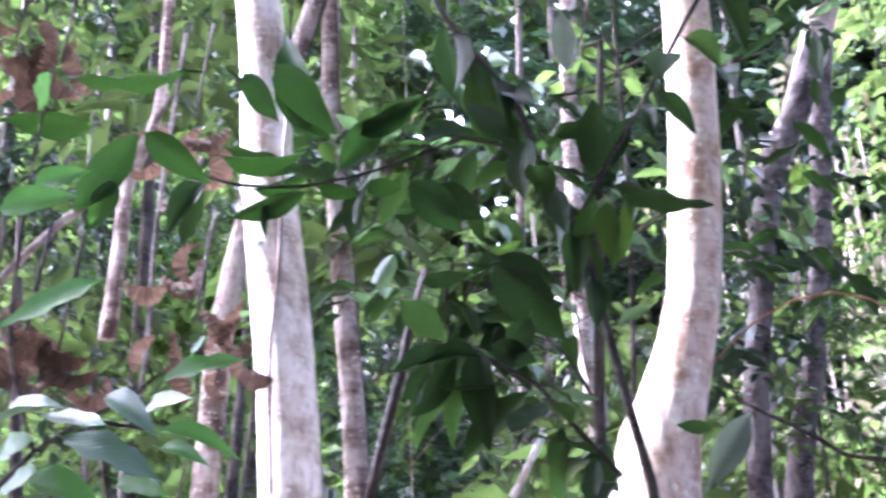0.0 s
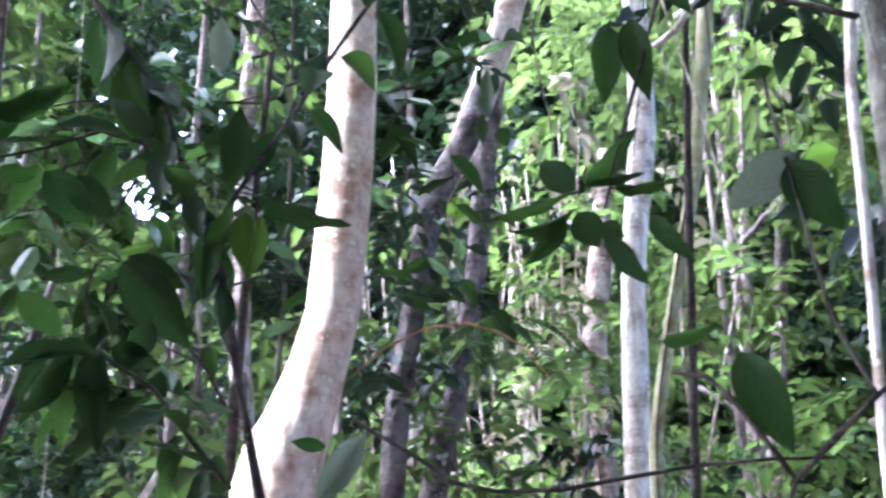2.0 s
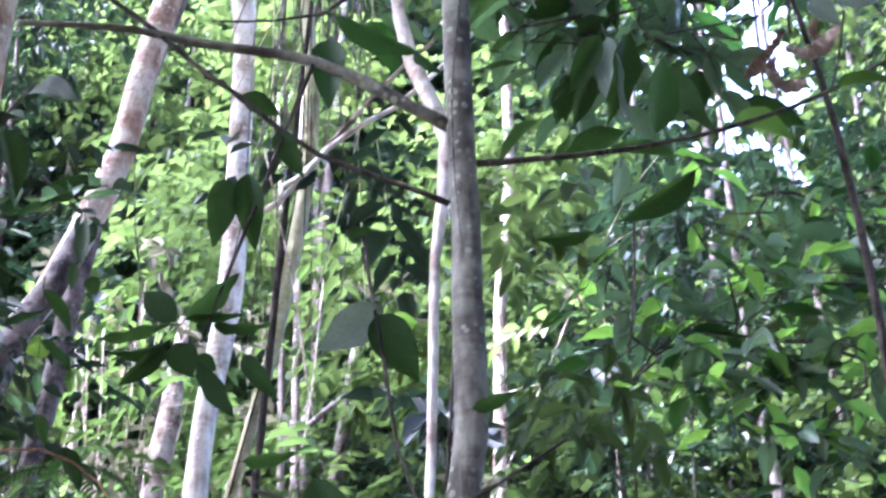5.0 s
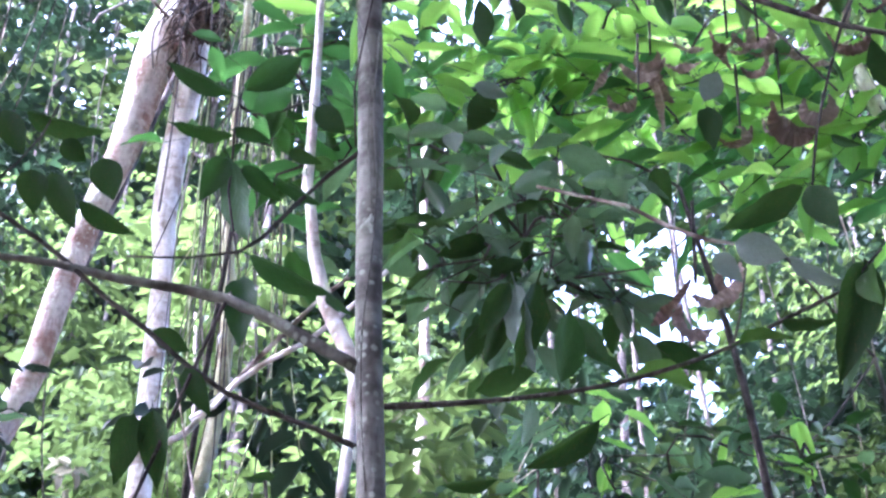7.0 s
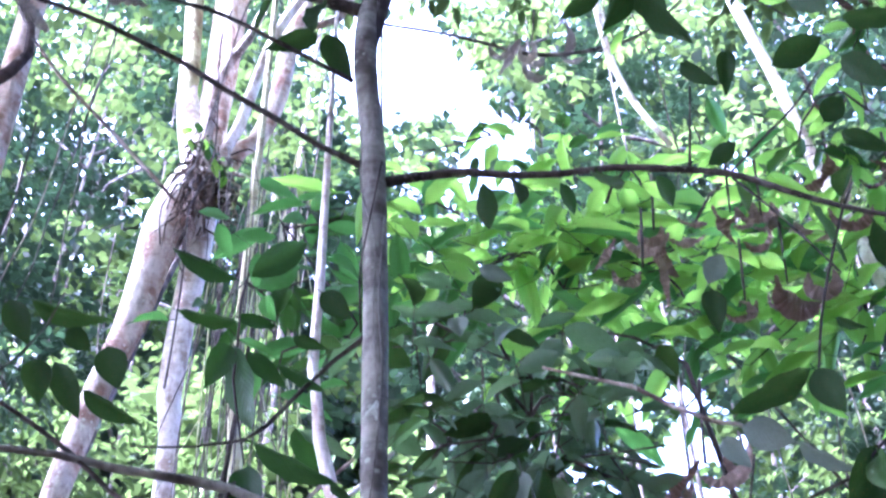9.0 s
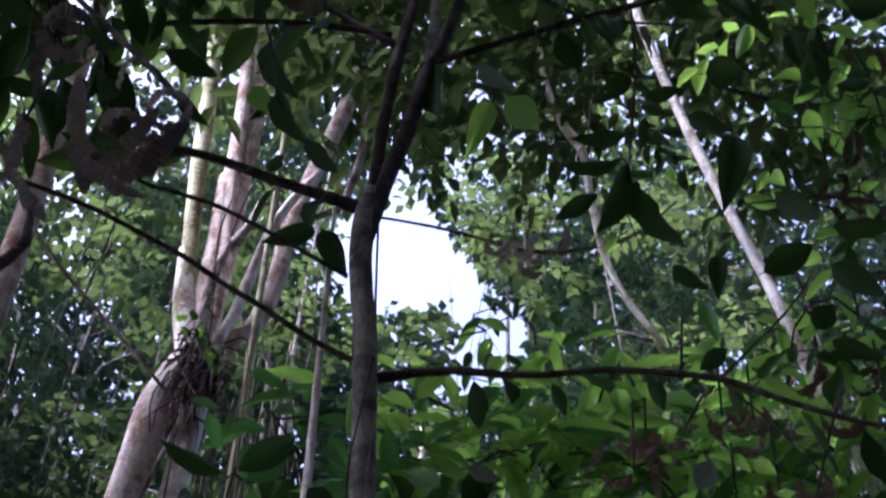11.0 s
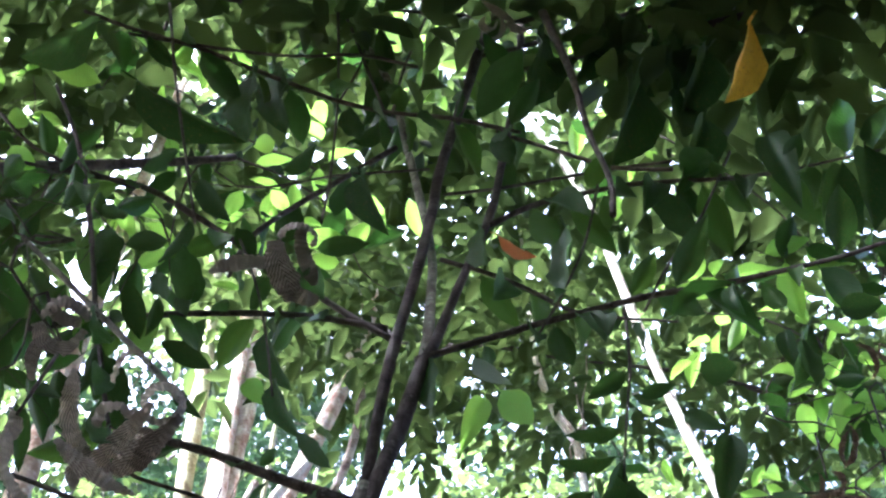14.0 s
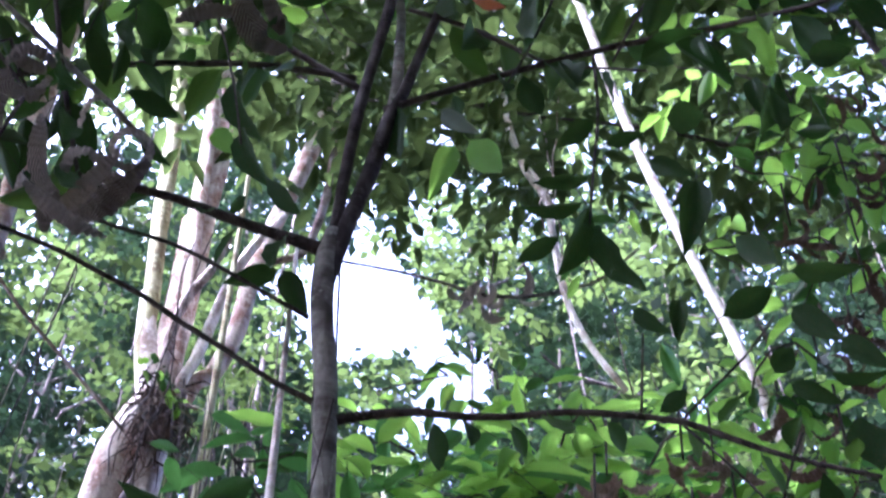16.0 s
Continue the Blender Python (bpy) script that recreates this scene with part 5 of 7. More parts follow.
# ---- hanging twig with a whorl of leaves ----
WHORL = thing("hanging_twig", (-0.374, 2.168, 3.232), "thin twig with a whorl of dark leaves, hung from a branch", "twig", "saplings")
W_STEM = stem("stem", [(-0.374, 2.168, 3.232, 0.0039), (-0.418, 2.160, 3.077, 0.0038), (-0.454, 2.153, 2.937, 0.0037), (-0.495, 2.144, 2.785, 0.0031), (-0.527, 2.136, 2.657, 0.0021)], BARK_TWIG, WHORL, sides=6, step=0.05)
put_leaves(W_STEM, [(-0.566, 2.126, 2.690, -0.621, 2.111, 2.740, 0.046, -109), (-0.554, 2.129, 2.694, -0.470, 2.149, 2.781, 0.042, 144), (-0.574, 2.124, 2.685, -0.683, 2.091, 2.650, 0.040, -175), (-0.550, 2.130, 2.699, -0.470, 2.149, 2.715, 0.029, 175), (-0.514, 2.139, 2.690, -0.421, 2.159, 2.687, 0.032, 172), (-0.573, 2.124, 2.657, -0.647, 2.103, 2.607, 0.031, -170), (-0.581, 2.122, 2.644, -0.634, 2.107, 2.571, 0.031, -129), (-0.565, 2.126, 2.653, -0.537, 2.134, 2.599, 0.049, 101), (-0.533, 2.134, 2.626, -0.468, 2.150, 2.537, 0.038, 134), (-0.533, 2.134, 2.633, -0.503, 2.142, 2.613, 0.029, 110), (-0.465, 2.150, 2.642, -0.410, 2.161, 2.567, 0.032, 119)], LEAF_DARK)
put_leaves(W_STEM, [(-0.508, 2.141, 2.962, -0.520, 2.138, 2.836, 0.052, -98), (-0.478, 2.148, 2.975, -0.462, 2.151, 2.848, 0.050, 99), (-0.436, 2.156, 3.063, -0.389, 2.165, 2.978, 0.039, 106)], LEAF_DARK)

# ---- broad-leaved seedling ----
SEEDLING = thing("seedling", ((-0.256, 1.883, 2.159)[0], (-0.256, 1.883, 2.159)[1], 0), "thin seedling with a few broad oval leaves", "shrub", "saplings")
S_STEM = stem("stem", to_ground([(-0.251, 1.883, 2.680, 0.0029), (-0.239, 1.885, 2.598, 0.0028), (-0.224, 1.887, 2.511, 0.0028), (-0.212, 1.888, 2.435, 0.0027), (-0.198, 1.890, 2.354, 0.0027), (-0.177, 1.892, 2.296, 0.0029), (-0.158, 1.893, 2.253, 0.0029), (-0.202, 1.889, 2.209, 0.0032), (-0.256, 1.883, 2.159, 0.0035)], 1.2), BARK_TWIG, SEEDLING, sides=7, step=0.04)
stem("branch", [(-0.256, 1.883, 2.159, 0.0035), (-0.202, 1.889, 2.213, 0.0032), (-0.141, 1.895, 2.265, 0.0032), (-0.087, 1.898, 2.302, 0.0029), (-0.042, 1.900, 2.331, 0.0026), (0.021, 1.900, 2.372, 0.0019)], BARK_TWIG, SEEDLING, sides=7, step=0.05)
stem("branch", [(-0.256, 1.883, 2.163, 0.0038), (-0.284, 1.879, 2.207, 0.0039), (-0.314, 1.874, 2.256, 0.0036), (-0.345, 1.868, 2.289, 0.0033), (-0.383, 1.861, 2.297, 0.0027)], BARK_TWIG, SEEDLING, sides=7, step=0.05)
put_leaves(S_STEM, [(-0.232, 1.886, 2.556, -0.176, 1.892, 2.464, 0.059, 102), (-0.104, 1.897, 2.417, -0.042, 1.900, 2.438, 0.022, 136), (-0.306, 1.875, 2.316, -0.256, 1.883, 2.196, 0.058, 95), (-0.395, 1.858, 2.335, -0.325, 1.872, 2.345, 0.024, 150), (-0.238, 1.885, 2.690, -0.278, 1.880, 2.680, 0.016, -119)], LEAF_DARK)
put_leaves(S_STEM, [(-0.221, 1.887, 2.569, -0.303, 1.876, 2.502, 0.056, -112)], LEAF_PALE, label="pale grey-green broad leaf")
put_leaves(S_STEM, [(-0.269, 2.385, 2.809, -0.216, 2.390, 2.821, 0.043, 118), (-0.363, 2.372, 2.804, -0.284, 2.383, 2.830, 0.029, 150)], LEAF_BRIGHT)

# ---- dark shrub in front of the pale trunks ----
SHRUB = thing("shrub", ((-1.063, 2.152, 2.287)[0], (-1.063, 2.152, 2.287)[1], 0), "tall shrub with large dark glossy leaves", "shrub", "saplings")
H_STEM = [(-1.333, 1.996, 3.108, 0.0047), (-1.306, 2.013, 3.057, 0.0056), (-1.264, 2.040, 2.991, 0.0056), (-1.225, 2.064, 2.921, 0.0055), (-1.206, 2.075, 2.840, 0.0059), (-1.183, 2.088, 2.781, 0.0063), (-1.153, 2.105, 2.708, 0.0080), (-1.130, 2.117, 2.608, 0.0083), (-1.107, 2.129, 2.488, 0.0069), (-1.084, 2.141, 2.373, 0.0076), (-1.066, 2.150, 2.287, 0.0083)]
SH = stem("stem", to_ground(upwards(H_STEM, 0.6, (-0.4, 0)), 1.2), BARK_TWIG, SHRUB, sides=9, step=0.05, seed=41)
H_SIDE = [(-1.150, 2.107, 2.715, 0.0054), (-1.113, 2.126, 2.795, 0.0045), (-1.067, 2.150, 2.889, 0.0041), (-1.019, 2.173, 2.986, 0.0042), (-0.977, 2.192, 3.073, 0.0043), (-0.934, 2.211, 3.152, 0.0038), (-0.889, 2.229, 3.243, 0.0029)]
SH2 = stem("branch", H_SIDE, BARK_TWIG, SHRUB, sides=7, step=0.05, seed=42)
H_LOW = [(-1.105, 2.131, 2.299, 0.0042), (-1.159, 2.102, 2.370, 0.0042), (-1.213, 2.071, 2.447, 0.0038), (-1.274, 2.034, 2.489, 0.0034), (-1.346, 1.987, 2.519, 0.0026)]
SH3 = stem("branch", H_LOW, BARK_TWIG, SHRUB, sides=7, step=0.05, seed=43)
H_LEFT = [(-1.128, 2.118, 2.632, 0.0044), (-1.192, 2.083, 2.779, 0.0041), (-1.256, 2.045, 2.858, 0.0037), (-1.310, 2.011, 2.871, 0.0032), (-1.369, 1.971, 2.836, 0.0027), (-1.447, 1.915, 2.800, 0.0031), (-1.515, 1.861, 2.777, 0.0031), (-1.595, 1.794, 2.776, 0.0026), (-1.659, 1.734, 2.794, 0.0022)]
SH4 = stem("branch", H_LEFT, BARK_TWIG, SHRUB, sides=7, step=0.05, seed=44)
put_leaves(SH4, [(-1.517, 1.860, 2.812, -1.618, 1.773, 2.832, 0.046, -158), (-1.511, 1.864, 2.768, -1.597, 1.792, 2.712, 0.042, -142), (-1.575, 1.811, 2.769, -1.483, 1.887, 2.806, 0.043, 178), (-1.550, 1.833, 2.898, -1.602, 1.787, 2.978, 0.036, -109), (-1.482, 1.888, 2.866, -1.556, 1.828, 2.996, 0.055, -109), (-1.469, 1.898, 2.812, -1.409, 1.943, 2.921, 0.054, 107), (-1.444, 1.917, 2.876, -1.350, 1.984, 2.941, 0.045, 139), (-1.375, 1.967, 2.791, -1.309, 2.012, 2.705, 0.063, 107), (-1.495, 1.878, 2.775, -1.442, 1.919, 2.765, 0.027, 115), (-1.436, 1.923, 2.781, -1.385, 1.960, 2.780, 0.031, 116), (-1.451, 1.911, 2.885, -1.358, 1.979, 2.956, 0.046, 161), (-1.511, 1.865, 2.878, -1.553, 1.830, 3.072, 0.068, -118)], LEAF_MID)
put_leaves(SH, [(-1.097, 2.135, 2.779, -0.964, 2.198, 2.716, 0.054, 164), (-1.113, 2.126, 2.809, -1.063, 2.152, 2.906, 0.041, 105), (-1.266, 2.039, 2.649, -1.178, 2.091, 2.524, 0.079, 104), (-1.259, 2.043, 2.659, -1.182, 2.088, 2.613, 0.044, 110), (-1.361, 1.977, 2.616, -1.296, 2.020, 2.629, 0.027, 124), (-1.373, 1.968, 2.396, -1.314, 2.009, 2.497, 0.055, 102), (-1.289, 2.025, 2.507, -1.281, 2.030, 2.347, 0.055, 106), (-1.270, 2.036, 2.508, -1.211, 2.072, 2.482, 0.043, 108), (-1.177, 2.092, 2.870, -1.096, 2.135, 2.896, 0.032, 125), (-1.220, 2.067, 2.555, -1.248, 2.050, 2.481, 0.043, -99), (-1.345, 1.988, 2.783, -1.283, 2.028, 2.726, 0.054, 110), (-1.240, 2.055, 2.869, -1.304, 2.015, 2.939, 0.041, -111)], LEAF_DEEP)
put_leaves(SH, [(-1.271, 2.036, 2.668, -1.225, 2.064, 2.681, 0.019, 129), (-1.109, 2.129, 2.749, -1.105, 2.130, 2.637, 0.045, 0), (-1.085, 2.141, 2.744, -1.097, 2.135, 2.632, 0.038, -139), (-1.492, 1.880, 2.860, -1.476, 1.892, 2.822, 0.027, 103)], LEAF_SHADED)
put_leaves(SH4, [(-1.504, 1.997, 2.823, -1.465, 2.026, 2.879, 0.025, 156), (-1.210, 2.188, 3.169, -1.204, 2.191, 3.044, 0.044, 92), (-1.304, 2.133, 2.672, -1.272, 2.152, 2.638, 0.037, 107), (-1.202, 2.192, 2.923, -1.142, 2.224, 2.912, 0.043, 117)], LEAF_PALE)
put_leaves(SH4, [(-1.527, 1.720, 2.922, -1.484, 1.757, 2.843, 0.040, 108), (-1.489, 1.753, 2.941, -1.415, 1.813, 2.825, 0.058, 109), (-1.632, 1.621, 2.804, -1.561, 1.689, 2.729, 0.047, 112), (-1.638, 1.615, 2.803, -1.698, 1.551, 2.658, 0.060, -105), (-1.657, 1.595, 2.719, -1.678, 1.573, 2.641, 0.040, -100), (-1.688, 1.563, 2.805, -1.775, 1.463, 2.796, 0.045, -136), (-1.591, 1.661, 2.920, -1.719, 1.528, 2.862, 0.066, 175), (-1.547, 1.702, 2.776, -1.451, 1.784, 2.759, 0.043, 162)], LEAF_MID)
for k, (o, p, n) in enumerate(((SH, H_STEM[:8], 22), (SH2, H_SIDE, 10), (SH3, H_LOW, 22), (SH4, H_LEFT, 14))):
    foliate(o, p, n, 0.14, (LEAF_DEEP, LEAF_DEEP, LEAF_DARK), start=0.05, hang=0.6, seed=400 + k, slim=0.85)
put_leaves(SH3, [(-0.992, 2.185, 2.280, -0.924, 2.215, 2.397, 0.049, 99)], LEAF_PALE, label="upturned grey-green leaf")
put_leaves(SH3, [(-0.982, 2.190, 2.366, -1.030, 2.168, 2.374, 0.022, -107)], LEAF_MID)


def foliage(name, at, label, trunk, blobs, size, mats, seed, category="tree", hang=0.6, twig=BARK_TWIG, group="saplings", slim=1.0):
    """A leafy sapling: a trunk, a branch to each leafy part, single leaves hanging there."""
    rng = random.Random(seed)
    root = thing(name, at, label, category, group)
    stem("trunk", trunk, twig, root, sides=9, step=0.15, seed=seed)
    order = chain(trunk[1:], blobs)
    for k, ((x, y, z, r, n), foot) in enumerate(order):
        a, c = Vector(foot[:3]), Vector((x, y, z))
        off = Vector((rng.gauss(0, 0.06), rng.gauss(0, 0.06), rng.gauss(0.02, 0.05)))
        br = stem("branch", [(*a, 0.005), (*(a.lerp(c, 0.35) + off), 0.0045), (*(a.lerp(c, 0.7) + off * 1.2), 0.004), (*c, 0.003), (x + rng.uniform(-r, r), y + rng.uniform(-r, r) * 0.6, z - 0.08, 0.002)], twig, root, sides=6, step=0.06, seed=seed + k)
        left = n
        while left > 0:
            m = min(left, rng.randint(4, 7))
            left -= m
            a, sag = rng.uniform(0, 6.283), rng.gauss(-0.3, 0.35) * hang * 1.5
            out = Vector((math.cos(a), math.sin(a), sag)).normalized()
            b = c + Vector((rng.gauss(0, 0.35) * r, rng.gauss(0, 0.3) * r, rng.gauss(0, 0.35) * r))
            run = [b - out * size * 0.9, b, b + out * size * 0.9 + Vector((0, 0, -0.03)), b + out * size * 1.7 + Vector((0, 0, -0.09))]
            tw = stem("twig", [(*q, 0.0018 - 0.0004 * i) for i, q in enumerate(run)], twig, root, sides=4, step=0.08, seed=k)
            for i in range(m):
                u = 3 * (i + 0.6) / m
                j = min(2, int(u))
                p = run[j].lerp(run[j + 1], u - j)
                turn = (rng.gauss(0.95, 0.25) * (1 if i % 2 else -1)) if i < m - 1 else rng.gauss(0, 0.2)
                way = Vector((math.cos(a + turn), math.sin(a + turn), sag * 0.6 + rng.gauss(-0.35, 0.3) * hang * 1.4)).normalized()
                length = size * rng.uniform(0.7, 1.25)
                put_leaf(tw, p, p + way * length, length * slim * rng.uniform(0.34, 0.46), rng.gauss(0, 20), rng.choice(mats))
    return root


def blobs_of(rows, r, n):
    return [(x, y, z, r, n) for x, y, z, w in rows]


# glossy dark mass beside the sapling, and the bright broad leaves above it
M_ROWS = [(-0.081, 2.999, 4.245, 0.0007), (0.036, 3.000, 4.303, 0.0007), (0.150, 2.996, 4.220, 0.0007), (0.261, 2.989, 4.154, 0.0007), (0.377, 2.976, 4.199, 0.0007), (-0.080, 2.999, 4.058, 0.0007), (0.060, 2.999, 4.056, 0.0007), (0.199, 2.993, 4.031, 0.0007), (0.338, 2.981, 4.036, 0.0007), (-0.024, 3.000, 3.950, 0.0007), (0.139, 2.997, 3.910, 0.0007), (0.275, 2.987, 3.901, 0.0007), (0.382, 2.976, 3.890, 0.0007)]
foliage("glossy_shrub", (0.75, 2.95, 0), "leafy shrub with dark glossy leaves, bluish sheen put into their colour", [(0.75, 2.95, -0.05, 0.016), (0.72, 3.0, 1.8, 0.013), (0.7, 3.0, 3.4, 0.01), (0.6, 3.0, 4.2, 0.006)],
        blobs_of(M_ROWS, 0.26, 13), 0.14, (LEAF_GLOSSY, LEAF_GLOSSY, LEAF_GLOSSY, LEAF_DARK), 501, "shrub")
N_ROWS = [(-0.097, 3.499, 5.201, 0.0009), (0.048, 3.500, 5.278, 0.0009), (0.188, 3.495, 5.089, 0.0009), (0.342, 3.483, 5.309, 0.0009), (0.475, 3.468, 5.133, 0.0009), (0.632, 3.443, 5.313, 0.0009), (0.602, 3.448, 4.985, 0.0009), (0.749, 3.419, 5.078, 0.0009), (0.861, 3.393, 4.878, 0.0009), (0.933, 3.373, 5.180, 0.0009), (1.062, 3.335, 4.914, 0.0008), (1.025, 3.347, 4.670, 0.0008), (1.186, 3.293, 4.707, 0.0008), (1.286, 3.255, 4.924, 0.0008), (1.151, 3.305, 4.499, 0.0008), (0.044, 3.500, 4.997, 0.0009), (0.356, 3.482, 4.926, 0.0009), (0.718, 3.425, 4.795, 0.0008)]
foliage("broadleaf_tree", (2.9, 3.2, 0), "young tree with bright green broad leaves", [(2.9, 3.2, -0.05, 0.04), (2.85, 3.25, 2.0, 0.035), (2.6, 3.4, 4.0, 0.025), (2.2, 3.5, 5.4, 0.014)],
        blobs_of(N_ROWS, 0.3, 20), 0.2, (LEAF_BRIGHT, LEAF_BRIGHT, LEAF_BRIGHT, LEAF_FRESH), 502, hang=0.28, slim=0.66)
foliage("understorey_tree", (-0.85, 3.9, 0), "understorey tree with broad mid-green leaves", [(-0.85, 3.9, -0.05, 0.016), (-0.8, 3.85, 2.0, 0.013), (-0.7, 3.7, 3.8, 0.010), (-0.6, 3.55, 4.9, 0.006)],
        blobs_of([(-0.33, 3.48, 5.30, 0), (-0.52, 3.47, 5.20, 0), (-0.40, 3.48, 5.00, 0), (-0.62, 3.45, 4.95, 0), (-0.30, 3.49, 4.75, 0), (-0.50, 3.47, 4.62, 0)], 0.24, 9), 0.17, (LEAF_FRESH, LEAF_FRESH, LEAF_MID), 505, hang=0.4, slim=0.9)
O_ROWS = [(0.445, 3.774, 3.879, 0.0008), (0.615, 3.750, 3.878, 0.0008), (0.796, 3.716, 3.869, 0.0008), (0.967, 3.675, 3.820, 0.0008), (0.509, 3.766, 3.726, 0.0008), (0.684, 3.738, 3.670, 0.0008), (0.853, 3.703, 3.610, 0.0008), (1.001, 3.666, 3.654, 0.0007), (0.420, 3.777, 3.559, 0.0008), (0.605, 3.752, 3.473, 0.0007), (0.772, 3.721, 3.420, 0.0007), (0.901, 3.692, 3.337, 0.0007), (0.203, 3.795, 3.751, 0.0008), (0.266, 3.791, 3.502, 0.0008), (0.515, 3.765, 3.285, 0.0007), (0.719, 3.731, 3.218, 0.0007)]
foliage("understorey_tree", (1.55, 4.0, 0), "understorey tree with drooping dull green leaves", [(1.55, 4.0, -0.05, 0.02), (1.5, 4.0, 1.6, 0.017), (1.4, 4.0, 3.0, 0.013), (1.3, 3.9, 4.3, 0.007)],
        blobs_of(O_ROWS, 0.24, 22) + blobs_of([(0.174, 3.896, 6.126, 0.0011), (0.358, 3.884, 5.963, 0.0010), (0.479, 3.870, 5.898, 0.0010), (0.254, 3.892, 6.251, 0.0011), (-0.094, 3.899, 6.023, 0.0011)], 0.13, 8), 0.115, (LEAF_GLOSSY, LEAF_MID, LEAF_GLOSSY, LEAF_BRIGHT), 503)
Q_ROWS = [(-2.134, 2.899, 3.269, 0.0007), (-2.057, 2.954, 3.399, 0.0007), (-1.950, 3.026, 3.290, 0.0007), (-1.862, 3.081, 3.374, 0.0007), (-2.062, 2.951, 3.146, 0.0007), (-1.940, 3.033, 3.115, 0.0007), (-1.828, 3.101, 3.152, 0.0007), (-1.985, 3.003, 2.969, 0.0007), (-1.854, 3.086, 2.979, 0.0007), (-1.629, 3.210, 3.163, 0.0007), (-1.371, 3.329, 3.167, 0.0007), (-1.332, 3.344, 3.470, 0.0007), (-2.133, 2.900, 3.544, 0.0007), (-1.990, 3.000, 3.595, 0.0007), (-1.765, 3.137, 3.617, 0.0007), (-1.617, 3.216, 3.674, 0.0007), (-1.344, 3.340, 3.679, 0.0007), (-1.277, 3.366, 3.827, 0.0007)]
foliage("understorey_tree", (-1.75, 3.3, 0), "understorey tree with dense dark leaves", [(-1.75, 3.3, -0.05, 0.02), (-1.75, 3.25, 1.6, 0.018), (-1.7, 3.2, 2.8, 0.014), (-1.6, 3.1, 3.7, 0.008)],
        blobs_of(Q_ROWS, 0.22, 12), 0.12, (LEAF_DEEP, LEAF_DARK, LEAF_GLOSSY), 504)
LOW = thing("broadleaf_shrub", (-1.67, 1.31, 0), "low shrub with broad fresh and bluish green leaves", "shrub", "saplings")
LOW_STEM = stem("stem", to_ground([(-1.478, 1.519, 2.279, 0.0022), (-1.534, 1.463, 2.286, 0.0032), (-1.575, 1.419, 2.240, 0.0036), (-1.615, 1.374, 2.163, 0.0040), (-1.638, 1.346, 2.022, 0.0044)], 1.2), BARK_TWIG, LOW, sides=7, step=0.05, seed=51)
LOW_TOP = stem("branch", [(-1.575, 1.419, 2.240, 0.0034), (-1.601, 1.389, 2.358, 0.0030), (-1.601, 1.380, 2.470, 0.0028), (-1.590, 1.378, 2.640, 0.0022), (-1.579, 1.384, 2.790, 0.0018)], BARK_TWIG, LOW, sides=7, step=0.05, seed=52)
LOW_SIDE = stem("branch", [(-1.534, 1.463, 2.286, 0.0026), (-1.481, 1.500, 2.325, 0.0022), (-1.440, 1.530, 2.372, 0.0016)], BARK_TWIG, LOW, sides=7, step=0.05, seed=53)
put_leaves(LOW_STEM, [(-1.537, 1.431, 2.255, -1.401, 1.469, 2.201, 0.056, 48), (-1.560, 1.406, 2.283, -1.448, 1.423, 2.247, 0.040, 40), (-1.468, 1.502, 2.289, -1.386, 1.483, 2.305, 0.036, 60), (-1.502, 1.468, 2.315, -1.415, 1.456, 2.265, 0.036, 52), (-1.590, 1.372, 2.269, -1.499, 1.369, 2.295, 0.042, 44)], LEAF_SHEEN, label="glossy leaf, bluish sky sheen put into its colour")
put_leaves(LOW_TOP, [(-1.599, 1.362, 2.398, -1.460, 1.410, 2.444, 0.046, 70), (-1.587, 1.376, 2.228, -1.512, 1.354, 2.234, 0.040, 75), (-1.584, 1.379, 2.598, -1.493, 1.375, 2.602, 0.034, 100), (-1.610, 1.349, 2.561, -1.503, 1.365, 2.567, 0.042, 95), (-1.579, 1.384, 2.778, -1.531, 1.333, 2.684, 0.040, 110)], LEAF_FRESH)
put_leaves(LOW_SIDE, [(-1.452, 1.517, 2.270, -1.339, 1.526, 2.243, 0.030, 55), (-1.560, 1.406, 2.198, -1.456, 1.414, 2.168, 0.045, 62), (-1.452, 1.517, 2.341, -1.332, 1.532, 2.360, 0.036, 66), (-1.451, 1.518, 2.248, -1.363, 1.504, 2.221, 0.026, 50), (-1.583, 1.379, 2.183, -1.501, 1.367, 2.187, 0.048, 60), (-1.432, 1.536, 2.368, -1.363, 1.504, 2.377, 0.024, 70), (-1.486, 1.484, 2.204, -1.396, 1.473, 2.175, 0.035, 58)], LEAF_FRESH)
V_ROWS = [(1.164, 2.981, 6.261, 0.0010), (1.344, 2.904, 6.009, 0.0010), (1.516, 2.818, 6.164, 0.0010), (1.338, 2.907, 5.688, 0.0009), (1.510, 2.821, 5.793, 0.0009), (1.032, 3.029, 5.057, 0.0008), (1.233, 2.953, 5.125, 0.0008), (1.058, 3.020, 6.962, 0.0011), (1.606, 2.768, 6.625, 0.0010), (1.392, 2.882, 6.489, 0.0010), (1.005, 3.038, 5.796, 0.0009), (1.384, 2.885, 5.257, 0.0008)]
foliage("broadleaf_tree", (2.3, 2.7, 0), "young tree with light green leaves and dead ones", [(2.3, 2.7, -0.05, 0.05), (2.2, 2.75, 2.5, 0.04), (2.0, 2.8, 5.0, 0.03), (1.7, 2.8, 7.0, 0.012)],
        blobs_of(V_ROWS, 0.34, 13), 0.13, (LEAF_BRIGHT, LEAF_MID, LEAF_BRIGHT), 506)
